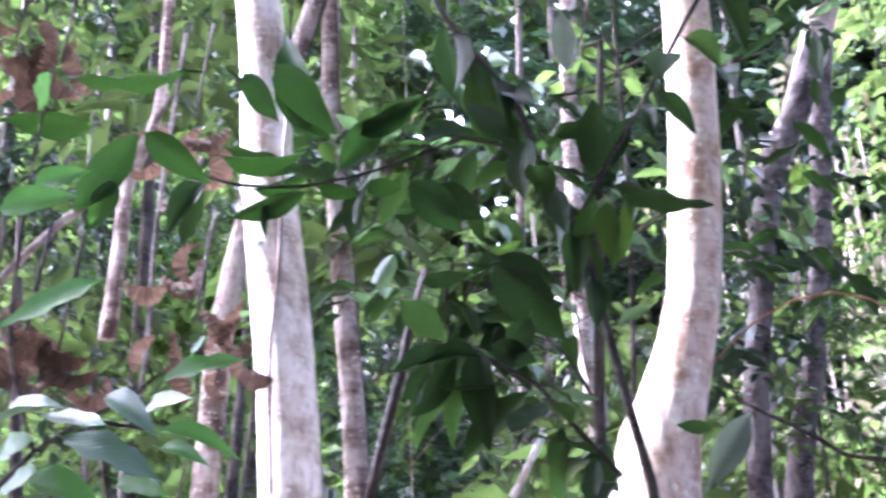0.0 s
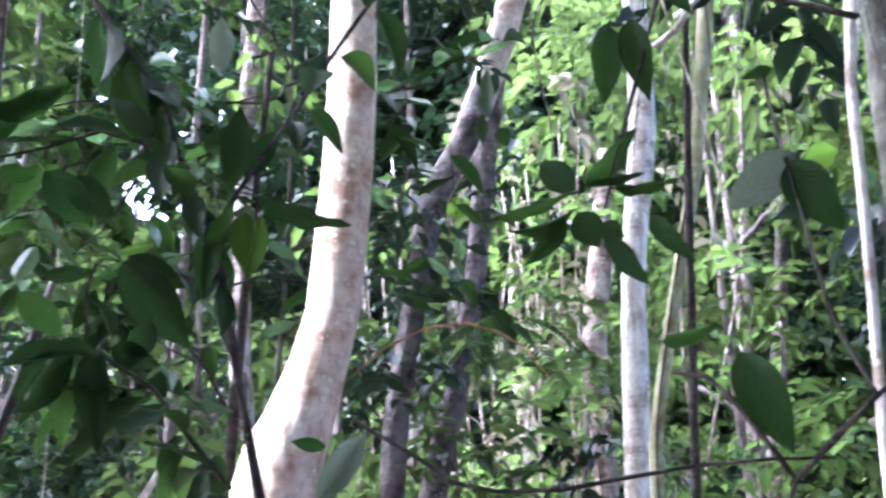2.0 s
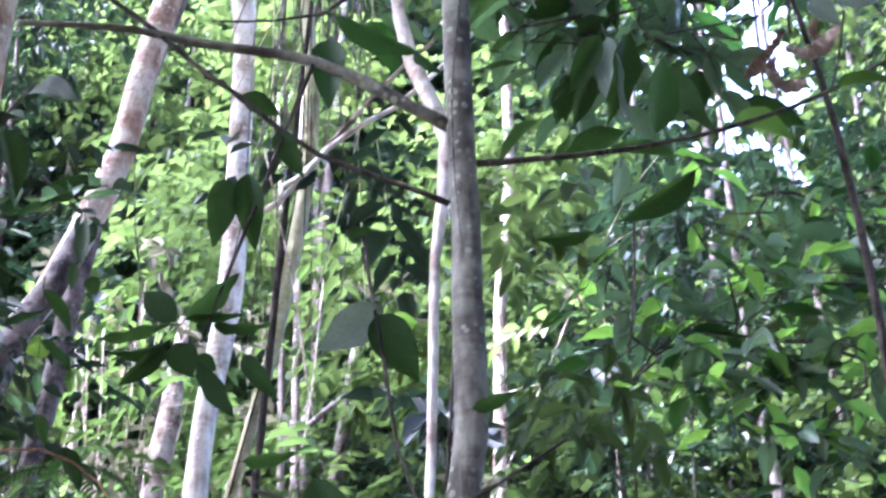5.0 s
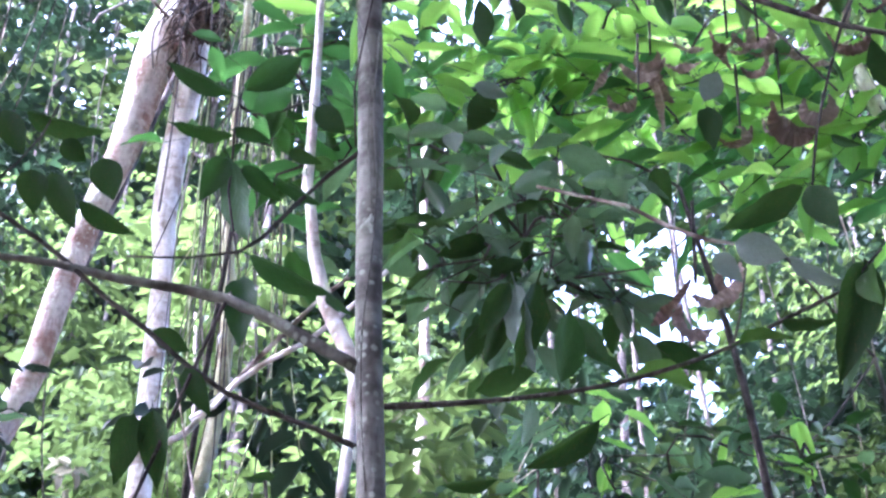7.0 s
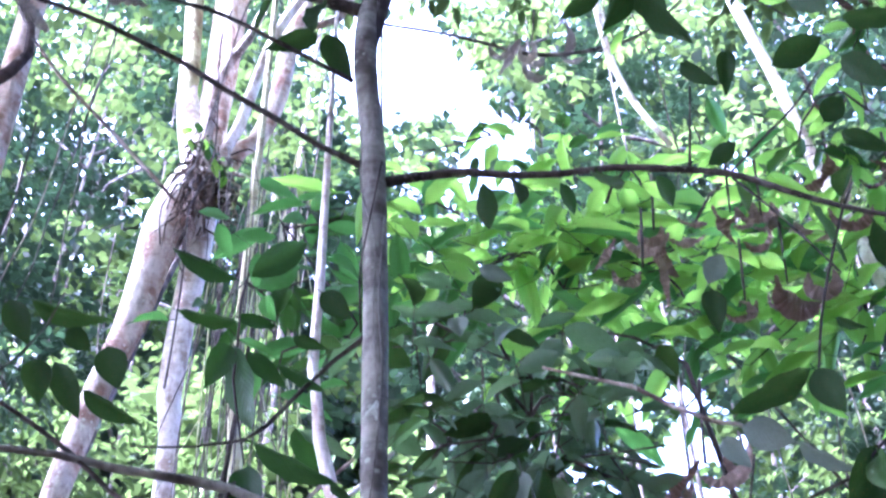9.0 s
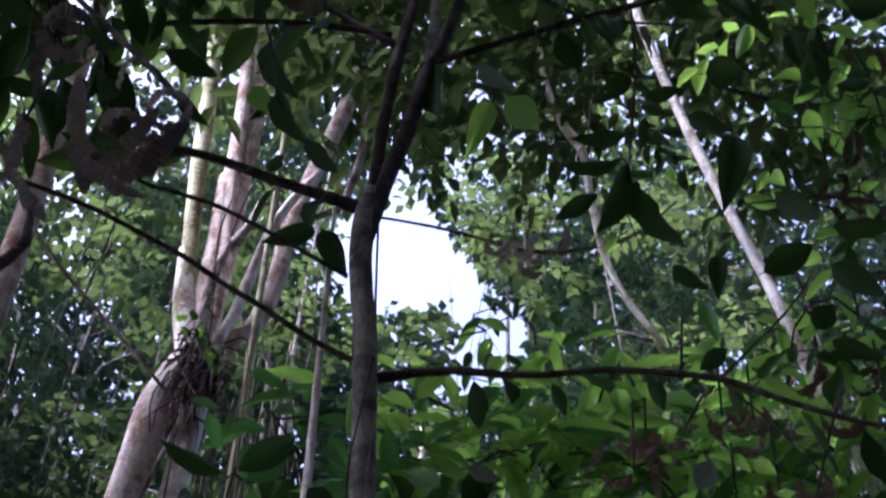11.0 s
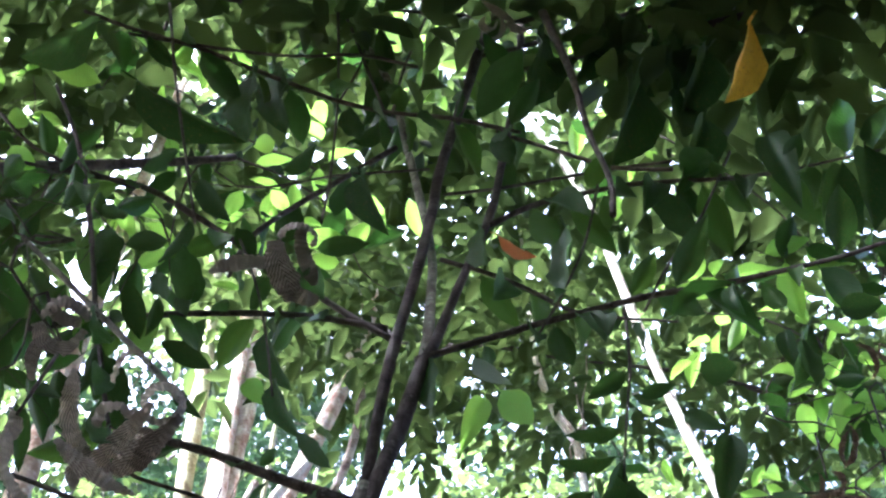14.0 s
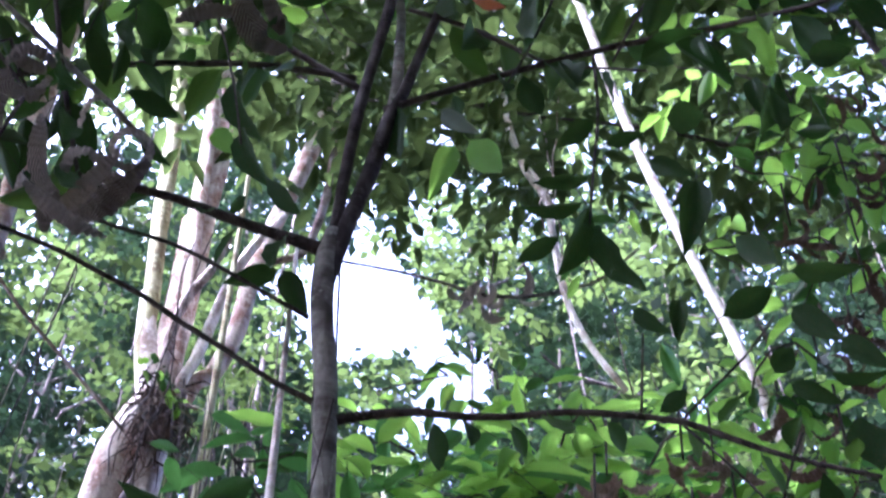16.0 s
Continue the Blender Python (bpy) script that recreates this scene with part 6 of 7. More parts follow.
T_ROWS = [(-1.612, 2.411, 7.389, 0.0011), (-1.440, 2.517, 8.087, 0.0012), (-1.085, 2.689, 8.133, 0.0013), (-0.878, 2.764, 9.283, 0.0014), (-0.512, 2.854, 8.985, 0.0014), (-0.068, 2.899, 9.441, 0.0015), (-1.354, 2.565, 7.050, 0.0011), (-1.014, 2.717, 6.890, 0.0011), (-0.837, 2.777, 7.513, 0.0012), (-0.537, 2.850, 7.848, 0.0012), (-0.296, 2.885, 7.004, 0.0011), (0.593, 2.839, 8.641, 0.0014), (0.934, 2.745, 8.109, 0.0013), (1.389, 2.546, 6.455, 0.0010)]
foliage("upper_tree", (-2.4, 1.5, 0), "tree whose translucent leaves hang over the saplings", [(-2.4, 1.5, -0.05, 0.06), (-2.3, 1.6, 3.0, 0.05), (-1.8, 1.9, 5.5, 0.035), (-0.8, 2.5, 7.2, 0.015)],
        blobs_of(T_ROWS, 0.34, 11), 0.17, (LEAF_BRIGHT, LEAF_BRIGHT, LEAF_MID), 507, hang=0.4)

X_ROWS = [(-1.079, 1.684, 5.154, 0.0007), (-1.022, 1.719, 5.394, 0.0007), (-1.008, 1.727, 4.885, 0.0007), (-0.879, 1.796, 4.743, 0.0007), (-0.920, 1.776, 4.537, 0.0006), (-0.915, 1.778, 5.128, 0.0007)]
foliage("shaded_sapling", (-2.7, 0.4, 0), "thin sapling with large dark leaves in deep shade", [(-2.7, 0.4, -0.05, 0.018), (-2.6, 0.5, 2.0, 0.016), (-2.2, 0.8, 3.5, 0.012), (-1.2, 1.5, 4.7, 0.007)],
        blobs_of(X_ROWS, 0.16, 9), 0.13, (LEAF_DARK, LEAF_DARK, LEAF_MID), 508)


# ---- dead leaves, lianas and small growth ----
def crisp_leaf(rows, place, parent, mat, seed):
    """A withered leaf as a pleated strip along (right, up, away, width, twist): ribs slant from the midrib, the margin is torn and ruffled."""
    across = (-1, -0.75, -0.5, -0.25, 0, 0.25, 0.5, 0.75, 1)
    long = sum(math.dist(a[:3], b[:3]) for a, b in zip(rows, rows[1:]))
    p = np.array(rows, float)
    n = max(24, int(long / 0.0018))
    ext = np.vstack([2 * p[0] - p[1], p, 2 * p[-1] - p[-2]])
    path = []
    for i in range(n + 1):
        u = min(len(p) - 1.001, (len(p) - 1) * i / n)
        k, f = int(u), u - int(u)
        a, b, c, d = ext[k:k + 4]
        path.append(0.5 * (2 * b + (c - a) * f + (2 * a - 5 * b + 4 * c - d) * f * f + (3 * b - a - 3 * c + d) * f ** 3))
    path = np.array(path)
    tang = np.gradient(path[:, :3], axis=0)
    tang /= np.linalg.norm(tang, axis=1)[:, None] + 1e-9
    verts, uvs = [], []
    for i in range(n + 1):
        s = i / n
        t = Vector(tang[i])
        flat = Vector((-t.y, t.x, 0))
        flat = flat.normalized() if flat.length > 0.05 else Vector((1, 0, 0))
        a = radians(path[i, 4])
        w = (flat * math.cos(a) + Vector((0, 0, 1)) * math.sin(a))
        w = (w - t * w.dot(t)).normalized()
        up = t.cross(w)
        half = 0.5 * path[i, 3] * (1 + 0.16 * noise.noise(Vector((s * 9, seed, 0))))
        for v in across:
            ruffle = 0.3 * noise.noise(Vector((s * 7, v * 1.2, seed)))
            pleat = math.sin((s * long * 6.6 - 0.35 * abs(v)) / 0.09 * 6.283 + 2.4 * noise.noise(Vector((s * long * 28, 0.6 * v, seed + 7))))
            lift = half * (0.28 * v * v - 0.05 + ruffle * (0.35 + 0.5 * abs(v))) + 0.0025 * pleat * (0.6 + 0.4 * abs(v)) * (0.75 + 0.5 * noise.noise(Vector((s * 6, v, seed + 2))))
            out = v * half * (1 + 0.2 * noise.noise(Vector((s * 26, v, seed + 4))))
            q = Vector(path[i, :3]) + w * out + up * lift
            verts.append(tuple(place @ q))
            uvs.append((s * long * 6.6, v))
    m = len(across)
    faces = [(i * m + k, (i + 1) * m + k, (i + 1) * m + k + 1, i * m + k + 1) for i in range(n) for k in range(m - 1)]
    me = bpy.data.meshes.new("dead_leaf")
    me.from_pydata(verts, [], faces)
    me.polygons.foreach_set("use_smooth", [True] * len(faces))
    layer = me.uv_layers.new(name="UVMap")
    for loop in me.loops:
        layer.data[loop.index].uv = uvs[loop.vertex_index]
    me.materials.append(mat)
    attach(new("dead_leaf", me), parent)


def dead_cluster(at, label, count, size, mat, reach, seed, down=0.8, slim=0.6):
    """A bunch of withered leaves that hang together on a twig."""
    rng = random.Random(seed)
    at = tuple(STAND + (Vector(at) - STAND) * 0.94)
    root = thing("dead_leaf_cluster", at, label, "dead leaves", "withered leaves")
    top = Vector(at) + Vector((0.02, 0.02, 0.25))
    stem("twig", [(*top, 0.004), (*top.lerp(Vector(at), 0.5), 0.004), (*at, 0.003)], BARK_TWIG, root, sides=6, step=0.05, seed=seed)
    away = (Vector(at) - STAND).normalized()
    right = away.cross(Vector((0, 0, 1))).normalized()
    place = Matrix((right, right.cross(away), away)).transposed().to_4x4()
    for k in range(count):
        place.translation = Vector(at) + Vector((rng.gauss(0, reach), rng.gauss(0, reach * 0.6), rng.gauss(0, reach * 0.7)))
        f = size * rng.uniform(0.6, 1.15)
        ang, turn, p, rows = rng.uniform(-2.8, -0.3) * down, rng.uniform(-1.1, 1.1), Vector((0, 0, 0)), []
        for i, w in enumerate((0.1, 0.42, 0.5, 0.4, 0.1)):
            rows.append((*p, f * w * slim * rng.uniform(0.8, 1.2), rng.uniform(10, 70)))
            p = p + Vector((math.cos(ang), math.sin(ang), rng.uniform(-0.5, 0.5))) * f * 0.27
            ang += turn
        crisp_leaf(rows, place, root, mat, seed + k)


GREY_DEAD, BROWN_DEAD = "curled grey-brown dead leaves caught on a branch", "crisp brown dead leaves hanging among green ones"
def crisp_bunch(at, label, blades, mat, seed):
    """Large withered leaves that hang crumpled together; the blades are given in millimetres as they face the path."""
    root = thing("dead_leaf_cluster", at, label, "dead leaves", "withered leaves")
    away = (Vector(at) - STAND).normalized()
    right = away.cross(Vector((0, 0, 1))).normalized()
    place = Matrix((right, right.cross(away), away)).transposed().to_4x4()
    place.translation = at
    for k, rows in enumerate(blades):
        crisp_leaf([(x * 0.001, y * 0.001, z * 0.001, w * 0.001, a) for x, y, z, w, a in rows], place, root, mat, seed + k)


crisp_bunch((-0.665, 1.82, 4.385), "large grey-brown dead leaves curled into scrolls on a branch", (
    [(50, 34, -34, 26, 70), (32, 58, -28, 44, 74), (40, 94, -18, 54, 76), (72, 110, -8, 58, 76), (106, 98, 2, 58, 76), (118, 66, 8, 56, 74), (102, 34, 14, 52, 72), (68, 22, 22, 44, 70), (38, 34, 34, 36, 66)],
    [(122, 52, -6, 34, 50), (100, 8, -4, 42, 34), (78, -34, -4, 52, 20), (62, -80, -2, 30, 6)],
    [(-44, 78, 0, 20, 60), (-42, 132, -4, 34, 66), (-16, 156, -8, 38, 75), (14, 142, -6, 32, 80), (40, 110, 0, 20, 80)],
    [(-125, 82, 0, 8, 10), (-116, 48, -4, 34, 14), (-108, 8, -8, 42, 20), (-86, -46, -6, 40, 24), (-48, -76, 0, 28, 10)],
    [(-48, -20, 0, 26, 30), (-42, 24, -8, 38, 55), (-10, 38, -12, 40, 65), (26, 30, -8, 34, 50), (50, 44, -2, 20, 40)],
    [(50, 62, -24, 12, 10), (36, 18, -24, 34, 24), (6, -46, -20, 50, 30), (-30, -110, -8, 34, 10)],
    [(70, 10, 4, 44, -20), (54, -50, 6, 62, -14), (20, -104, 4, 34, 0)],
    [(-30, -74, -4, 40, 30), (-52, -118, -6, 46, 18), (-46, -158, 0, 10, 0)],
    [(-18, -74, 4, 36, -25), (14, -128, 2, 34, -10), (24, -140, 4, 10, 0)],
), LEAF_DEAD, 40)
crisp_bunch((-0.843, 1.745, 4.68), "grey-brown dead leaf crumpled into a ball on a branch", (
    [(-48, -10, 0, 30, 60), (-24, 38, -10, 46, 55), (20, 44, -14, 44, 50), (58, 26, -4, 20, 40)],
    [(-46, -24, 0, 36, 40), (-10, -56, -10, 52, 48), (34, -46, -12, 46, 55), (54, 0, -2, 26, 60)],
    [(-30, 12, 10, 30, 30), (6, 6, -2, 34, 20), (42, 12, 4, 26, 30)],
    [(-20, -50, 8, 30, 10), (-26, -100, 6, 34, 16), (-6, -150, 6, 14, 0)],
), LEAF_DEAD, 60)
crisp_bunch((-0.41, 1.99, 5.45), "large grey-brown dead leaf folded over a twig", (
    [(-40, 52, 0, 36, 60), (-22, 84, -6, 50, 70), (22, 98, -10, 54, 78), (60, 78, -6, 50, 80), (64, 44, 4, 40, 70)],
    [(20, 92, -12, 34, 40), (30, 34, -14, 44, 24), (68, -30, -8, 44, 18), (84, -62, 0, 16, 10)],
    [(-46, 40, -4, 46, 30), (-26, -16, -10, 76, 22), (12, -72, -8, 78, 14), (34, -118, 0, 30, 6)],
    [(-30, -26, 4, 40, 50), (-104, -38, -2, 54, 40), (-166, -58, 0, 44, 24), (-206, -84, 4, 10, 10)],
    [(-8, -82, 6, 40, 30), (70, -100, 4, 46, 20), (104, -96, 4, 14, 10)],
), LEAF_DEAD, 80)
dead_cluster((-0.836, 1.706, 4.252), GREY_DEAD, 5, 0.16, LEAF_DEAD, 0.05, 608, slim=0.5)
dead_cluster((0.198, 2.091, 7.718), GREY_DEAD, 4, 0.12, LEAF_DEAD, 0.04, 607)
dead_cluster((0.614, 3.242, 4.935), BROWN_DEAD, 6, 0.13, LEAF_BROWN, 0.045, 611)
dead_cluster((0.837, 3.192, 4.951), BROWN_DEAD, 4, 0.12, LEAF_BROWN, 0.04, 612)
dead_cluster((0.920, 3.169, 4.913), BROWN_DEAD, 4, 0.13, LEAF_BROWN, 0.05, 613)
dead_cluster((0.568, 3.251, 4.790), BROWN_DEAD, 2, 0.12, LEAF_BROWN, 0.04, 614)
dead_cluster((0.949, 3.160, 4.627), BROWN_DEAD, 4, 0.15, LEAF_BROWN, 0.05, 615)
dead_cluster((0.831, 3.194, 4.595), BROWN_DEAD, 2, 0.13, LEAF_BROWN, 0.03, 616)
dead_cluster((0.577, 2.842, 3.766), BROWN_DEAD, 4, 0.13, LEAF_BROWN, 0.035, 617)
dead_cluster((1.165, 3.194, 5.160), BROWN_DEAD, 3, 0.13, LEAF_BROWN, 0.04, 618)
for k, p in enumerate(((1.349, 2.679, 5.347), (1.379, 2.664, 5.654), (1.260, 2.723, 4.904), (1.163, 2.765, 4.567), (1.193, 2.752, 5.531), (1.332, 2.688, 5.114), (1.523, 2.585, 6.002))):
    dead_cluster(p, BROWN_DEAD, 6, 0.13, LEAF_RUSSET, 0.075, 630 + k, down=1.0, slim=0.38)
for k, p in enumerate(((-2.261, 1.971, 2.686), (-2.219, 2.019, 2.669), (-2.467, 2.038, 3.464), (-2.403, 2.113, 3.423), (-2.247, 2.417, 2.882), (-2.275, 2.391, 3.010), (-2.338, 2.469, 3.417))):
    dead_cluster(p, "brown withered leaves hanging among stems", 6, 0.12, LEAF_RUSSET, 0.06, 650 + k, down=1.0, slim=0.8)
dead_cluster((0.401, 4.382, 7.339), "dark clump of withered leaves on a liana", 7, 0.17, LEAF_DEAD, 0.08, 660)

EPI = thing("epiphyte", (-0.973, 4.291, 6.298), "tangled dark root clump of an epiphyte on the forked tree", "epiphyte")
epi_rng = random.Random(9)
E0 = Vector((-0.972, 4.312, 6.337))
ROOT_BROWN = bark_material("root_brown", (0.11, 0.075, 0.055), (0.06, 0.04, 0.03), (0.025, 0.017, 0.013), 30, 12, 0.8)
bm = bmesh.new()
bmesh.ops.create_icosphere(bm, subdivisions=4, radius=0.1)
for v in bm.verts:
    v.co = Vector((v.co.x * 0.75, v.co.y * 0.6, v.co.z * 1.6)) * (1 + 0.55 * noise.noise(v.co * 14) + 0.35 * noise.noise(v.co * 45)) + E0
core = bpy.data.meshes.new("root_ball")
bm.to_mesh(core)
bm.free()
core.materials.append(ROOT_BROWN)
attach(new("root_ball", core), EPI)
for k in range(150):
    turn, lift = epi_rng.uniform(0, 6.283), epi_rng.gauss(0, 0.11)
    a = E0 + Vector((math.cos(turn) * 0.075, math.sin(turn) * 0.065, lift))
    out = Vector((math.cos(turn), math.sin(turn), 0)) * epi_rng.uniform(0.01, 0.05)
    mid = a + out + Vector((epi_rng.gauss(0, 0.03), epi_rng.gauss(0, 0.02), epi_rng.gauss(-0.04, 0.05)))
    end = mid + out * epi_rng.uniform(-0.8, 0.9) + Vector((epi_rng.gauss(0, 0.03), epi_rng.gauss(0, 0.02), epi_rng.gauss(-0.08, 0.05)))
    r = epi_rng.uniform(0.002, 0.007)
    stem("root", [(*a, r), (*mid, r * 0.9), (*end, r * 0.3)], (ROOT_BROWN, ROOT_BROWN, BARK_LEG, BARK_LIMB)[k % 4], EPI, sides=5, step=0.04, seed=k)
for k in range(48):
    a = E0 + Vector((epi_rng.uniform(0.04, 0.42), epi_rng.gauss(0, 0.12), epi_rng.uniform(-0.3, 0.15)))
    n = epi_rng.uniform(0.8, 2.6)
    stem("aerial_root", [(*a, 0.003), (a.x + epi_rng.gauss(0, 0.05), a.y, a.z - n * 0.5, 0.003), (a.x + epi_rng.gauss(0, 0.1), a.y, a.z - n, 0.002)], BARK_GREY if k % 3 else BARK_MOSS, EPI, sides=5, step=0.2, seed=k)
foliate(EPI, [(E0.x - 0.1, E0.y - 0.12, E0.z + 0.15, 0.01), (E0.x, E0.y - 0.15, E0.z + 0.1, 0.01), (E0.x + 0.1, E0.y - 0.12, E0.z - 0.1, 0.01)], 26, 0.08, (LEAF_MID, LEAF_DARK, LEAF_BRIGHT), start=0, seed=91)


def liana(label, pts, mat, seed, sides=6):
    root = thing("liana", pts[0][:3], label, "liana", "lianas")
    stem("stem", pts, mat, root, sides=sides, step=0.06, seed=seed, wobble=0.1)
    return root


liana("thin reddish vine bowed in an arch", [(-1.234, 2.735, 2.627, 0.0027), (-1.209, 2.745, 2.684, 0.0027), (-1.140, 2.775, 2.754, 0.0027), (-1.068, 2.804, 2.794, 0.0033), (-0.995, 2.830, 2.805, 0.0033), (-0.934, 2.851, 2.785, 0.0027), (-0.883, 2.867, 2.748, 0.0022), (-0.844, 2.879, 2.689, 0.0022)], VINE_RED, 1)
liana("dark slack vine hung between shrubs", [(-0.947, 2.205, 2.410, 0.0030), (-0.900, 2.225, 2.379, 0.0034), (-0.853, 2.243, 2.349, 0.0034), (-0.807, 2.260, 2.313, 0.0038), (-0.744, 2.282, 2.299, 0.0037), (-0.657, 2.308, 2.300, 0.0037), (-0.569, 2.331, 2.315, 0.0037), (-0.458, 2.356, 2.330, 0.0033), (-0.355, 2.374, 2.334, 0.0028), (-0.271, 2.385, 2.330, 0.0024)], BARK_TWIG, 2)
liana("thin vine looped below the canopy gap", [(-0.317, 4.188, 7.234, 0.0076), (-0.039, 4.200, 7.174, 0.0088), (0.161, 4.197, 7.093, 0.0099), (0.356, 4.185, 6.990, 0.0098), (0.550, 4.164, 6.960, 0.0098), (0.746, 4.133, 6.985, 0.0086), (0.871, 4.109, 7.037, 0.0074), (1.032, 4.071, 7.197, 0.0062)], BARK_GREY, 3)
liana("thin pale liana twisted beside a thicker one", [(0.466, 3.921, 8.500, 0.0080), (0.475, 3.921, 8.209, 0.0095), (0.478, 3.921, 7.899, 0.0100), (0.540, 3.915, 7.624, 0.0105), (0.615, 3.903, 7.420, 0.0100), (0.640, 3.900, 7.250, 0.0080)], BARK_WHITE, 16)
liana("pale bare branch crossing behind the sapling", [(-0.548, 2.848, 3.416, 0.0055), (-0.502, 2.856, 3.451, 0.0068), (-0.457, 2.864, 3.522, 0.0075), (-0.386, 2.874, 3.589, 0.0069), (-0.312, 2.883, 3.640, 0.0064), (-0.250, 2.889, 3.706, 0.0064), (-0.193, 2.894, 3.772, 0.0065), (-0.134, 2.897, 3.856, 0.0053)], BARK_WHITE, 4)
liana("pale bare branch crossing behind the sapling", [(-0.463, 2.863, 3.519, 0.0056), (-0.411, 2.871, 3.595, 0.0063), (-0.363, 2.877, 3.661, 0.0057), (-0.290, 2.885, 3.761, 0.0052), (-0.226, 2.891, 3.829, 0.0052), (-0.187, 2.894, 3.923, 0.0046)], BARK_PINK, 5)
liana("pale twig holding grey leaves", [(0.197, 2.492, 3.759, 0.0036), (0.302, 2.482, 3.718, 0.0041), (0.381, 2.471, 3.684, 0.0053), (0.455, 2.458, 3.619, 0.0052), (0.529, 2.443, 3.568, 0.0046), (0.581, 2.431, 3.548, 0.0040)], BARK_PINK, 6)
liana("thin twig slanting before the forked tree", [(-1.063, 2.373, 4.653, 0.0042), (-1.033, 2.386, 4.783, 0.0050), (-0.949, 2.421, 4.666, 0.0049), (-0.810, 2.471, 4.516, 0.0048), (-0.719, 2.499, 4.412, 0.0048), (-0.644, 2.519, 4.323, 0.0040)][1:], BARK_PINK, 7)
liana("thin bare twig hanging straight", [(-0.651, 3.133, 3.721, 0.0026), (-0.595, 3.144, 3.477, 0.0025), (-0.568, 3.149, 3.361, 0.0024), (-0.548, 3.153, 3.248, 0.0024), (-0.529, 3.156, 3.126, 0.0024), (-0.505, 3.160, 3.006, 0.0017)], BARK_PINK, 8)
liana("pale fallen stick leaning in the brush", [(-2.072, 3.422, 2.694, 0.0112), (-2.034, 3.444, 2.783, 0.0099), (-2.001, 3.463, 2.858, 0.0086)], BARK_WHITE, 9)
liana("dark leaning stem in the brush", [(-1.778, 2.416, 2.427, 0.0102), (-1.756, 2.433, 2.557, 0.0115), (-1.731, 2.450, 2.681, 0.0107), (-1.717, 2.460, 2.786, 0.0087), (-1.694, 2.476, 2.894, 0.0055)], BARK_LIMB, 10, 8)
liana("pale leaning branch in the brush", [(-2.237, 1.846, 2.746, 0.0082), (-2.197, 1.892, 2.832, 0.0084), (-2.161, 1.934, 2.902, 0.0085), (-2.109, 1.990, 2.981, 0.0081), (-2.063, 2.038, 3.091, 0.0071), (-2.030, 2.071, 3.203, 0.0056)], BARK_PINK, 11)
liana("thin stem among the leaves", [(-2.532, 2.559, 2.810, 0.0058), (-2.528, 2.563, 3.004, 0.0059), (-2.529, 2.562, 3.205, 0.0060), (-2.517, 2.573, 3.463, 0.0062), (-2.502, 2.589, 3.770, 0.0064)], BARK_GREY, 12)
liana("thin pale stem among the leaves", [(-2.665, 2.567, 2.977, 0.0200), (-2.656, 2.576, 3.242, 0.0179), (-2.654, 2.578, 3.380, 0.0167), (-2.611, 2.621, 3.592, 0.0143), (-2.607, 2.625, 3.928, 0.0148)], BARK_PINK, 13, 8)
liana("thick crooked pale branch", [(-0.677, 3.230, 3.594, 0.0085), (-0.631, 3.239, 3.629, 0.0092), (-0.597, 3.246, 3.680, 0.0079), (-0.576, 3.249, 3.725, 0.0066), (-0.528, 3.258, 3.783, 0.0060)], BARK_WHITE, 14)
liana("dark curling branch end", [(-0.807, 1.720, 3.777, 0.0110), (-0.780, 1.733, 3.832, 0.0112), (-0.761, 1.741, 3.891, 0.0093), (-0.768, 1.738, 3.964, 0.0074), (-0.796, 1.725, 4.018, 0.0053)], BARK_DARK, 15, 8)
vine_rng = random.Random(31)
for k in range(22):
    az = radians(vine_rng.uniform(8, 34) if k % 2 else vine_rng.uniform(-26, -6))
    dist, top, drop = vine_rng.uniform(3.6, 5.2), vine_rng.uniform(5.0, 8.2), vine_rng.uniform(1.2, 3.0)
    x, y = dist * math.sin(az), dist * math.cos(az)
    rows, drift = [], vine_rng.uniform(-0.25, 0.25)
    for i in range(8):
        u = i / 7
        rows.append((x + drift * u + 0.07 * noise.noise(Vector((u * 4, k, 0))), y + 0.07 * noise.noise(Vector((0, u * 4, k))), top - drop * u + (0.25 * (u - 0.8) if u > 0.8 else 0), 0.0035))
    liana(("thin dry vine hanging in loose curves", "thin dark vine hanging from the crowns")[k % 3 == 0], rows, (BARK_PINK, BARK_TWIG, BARK_GREY)[k % 3], 40 + k, 5)
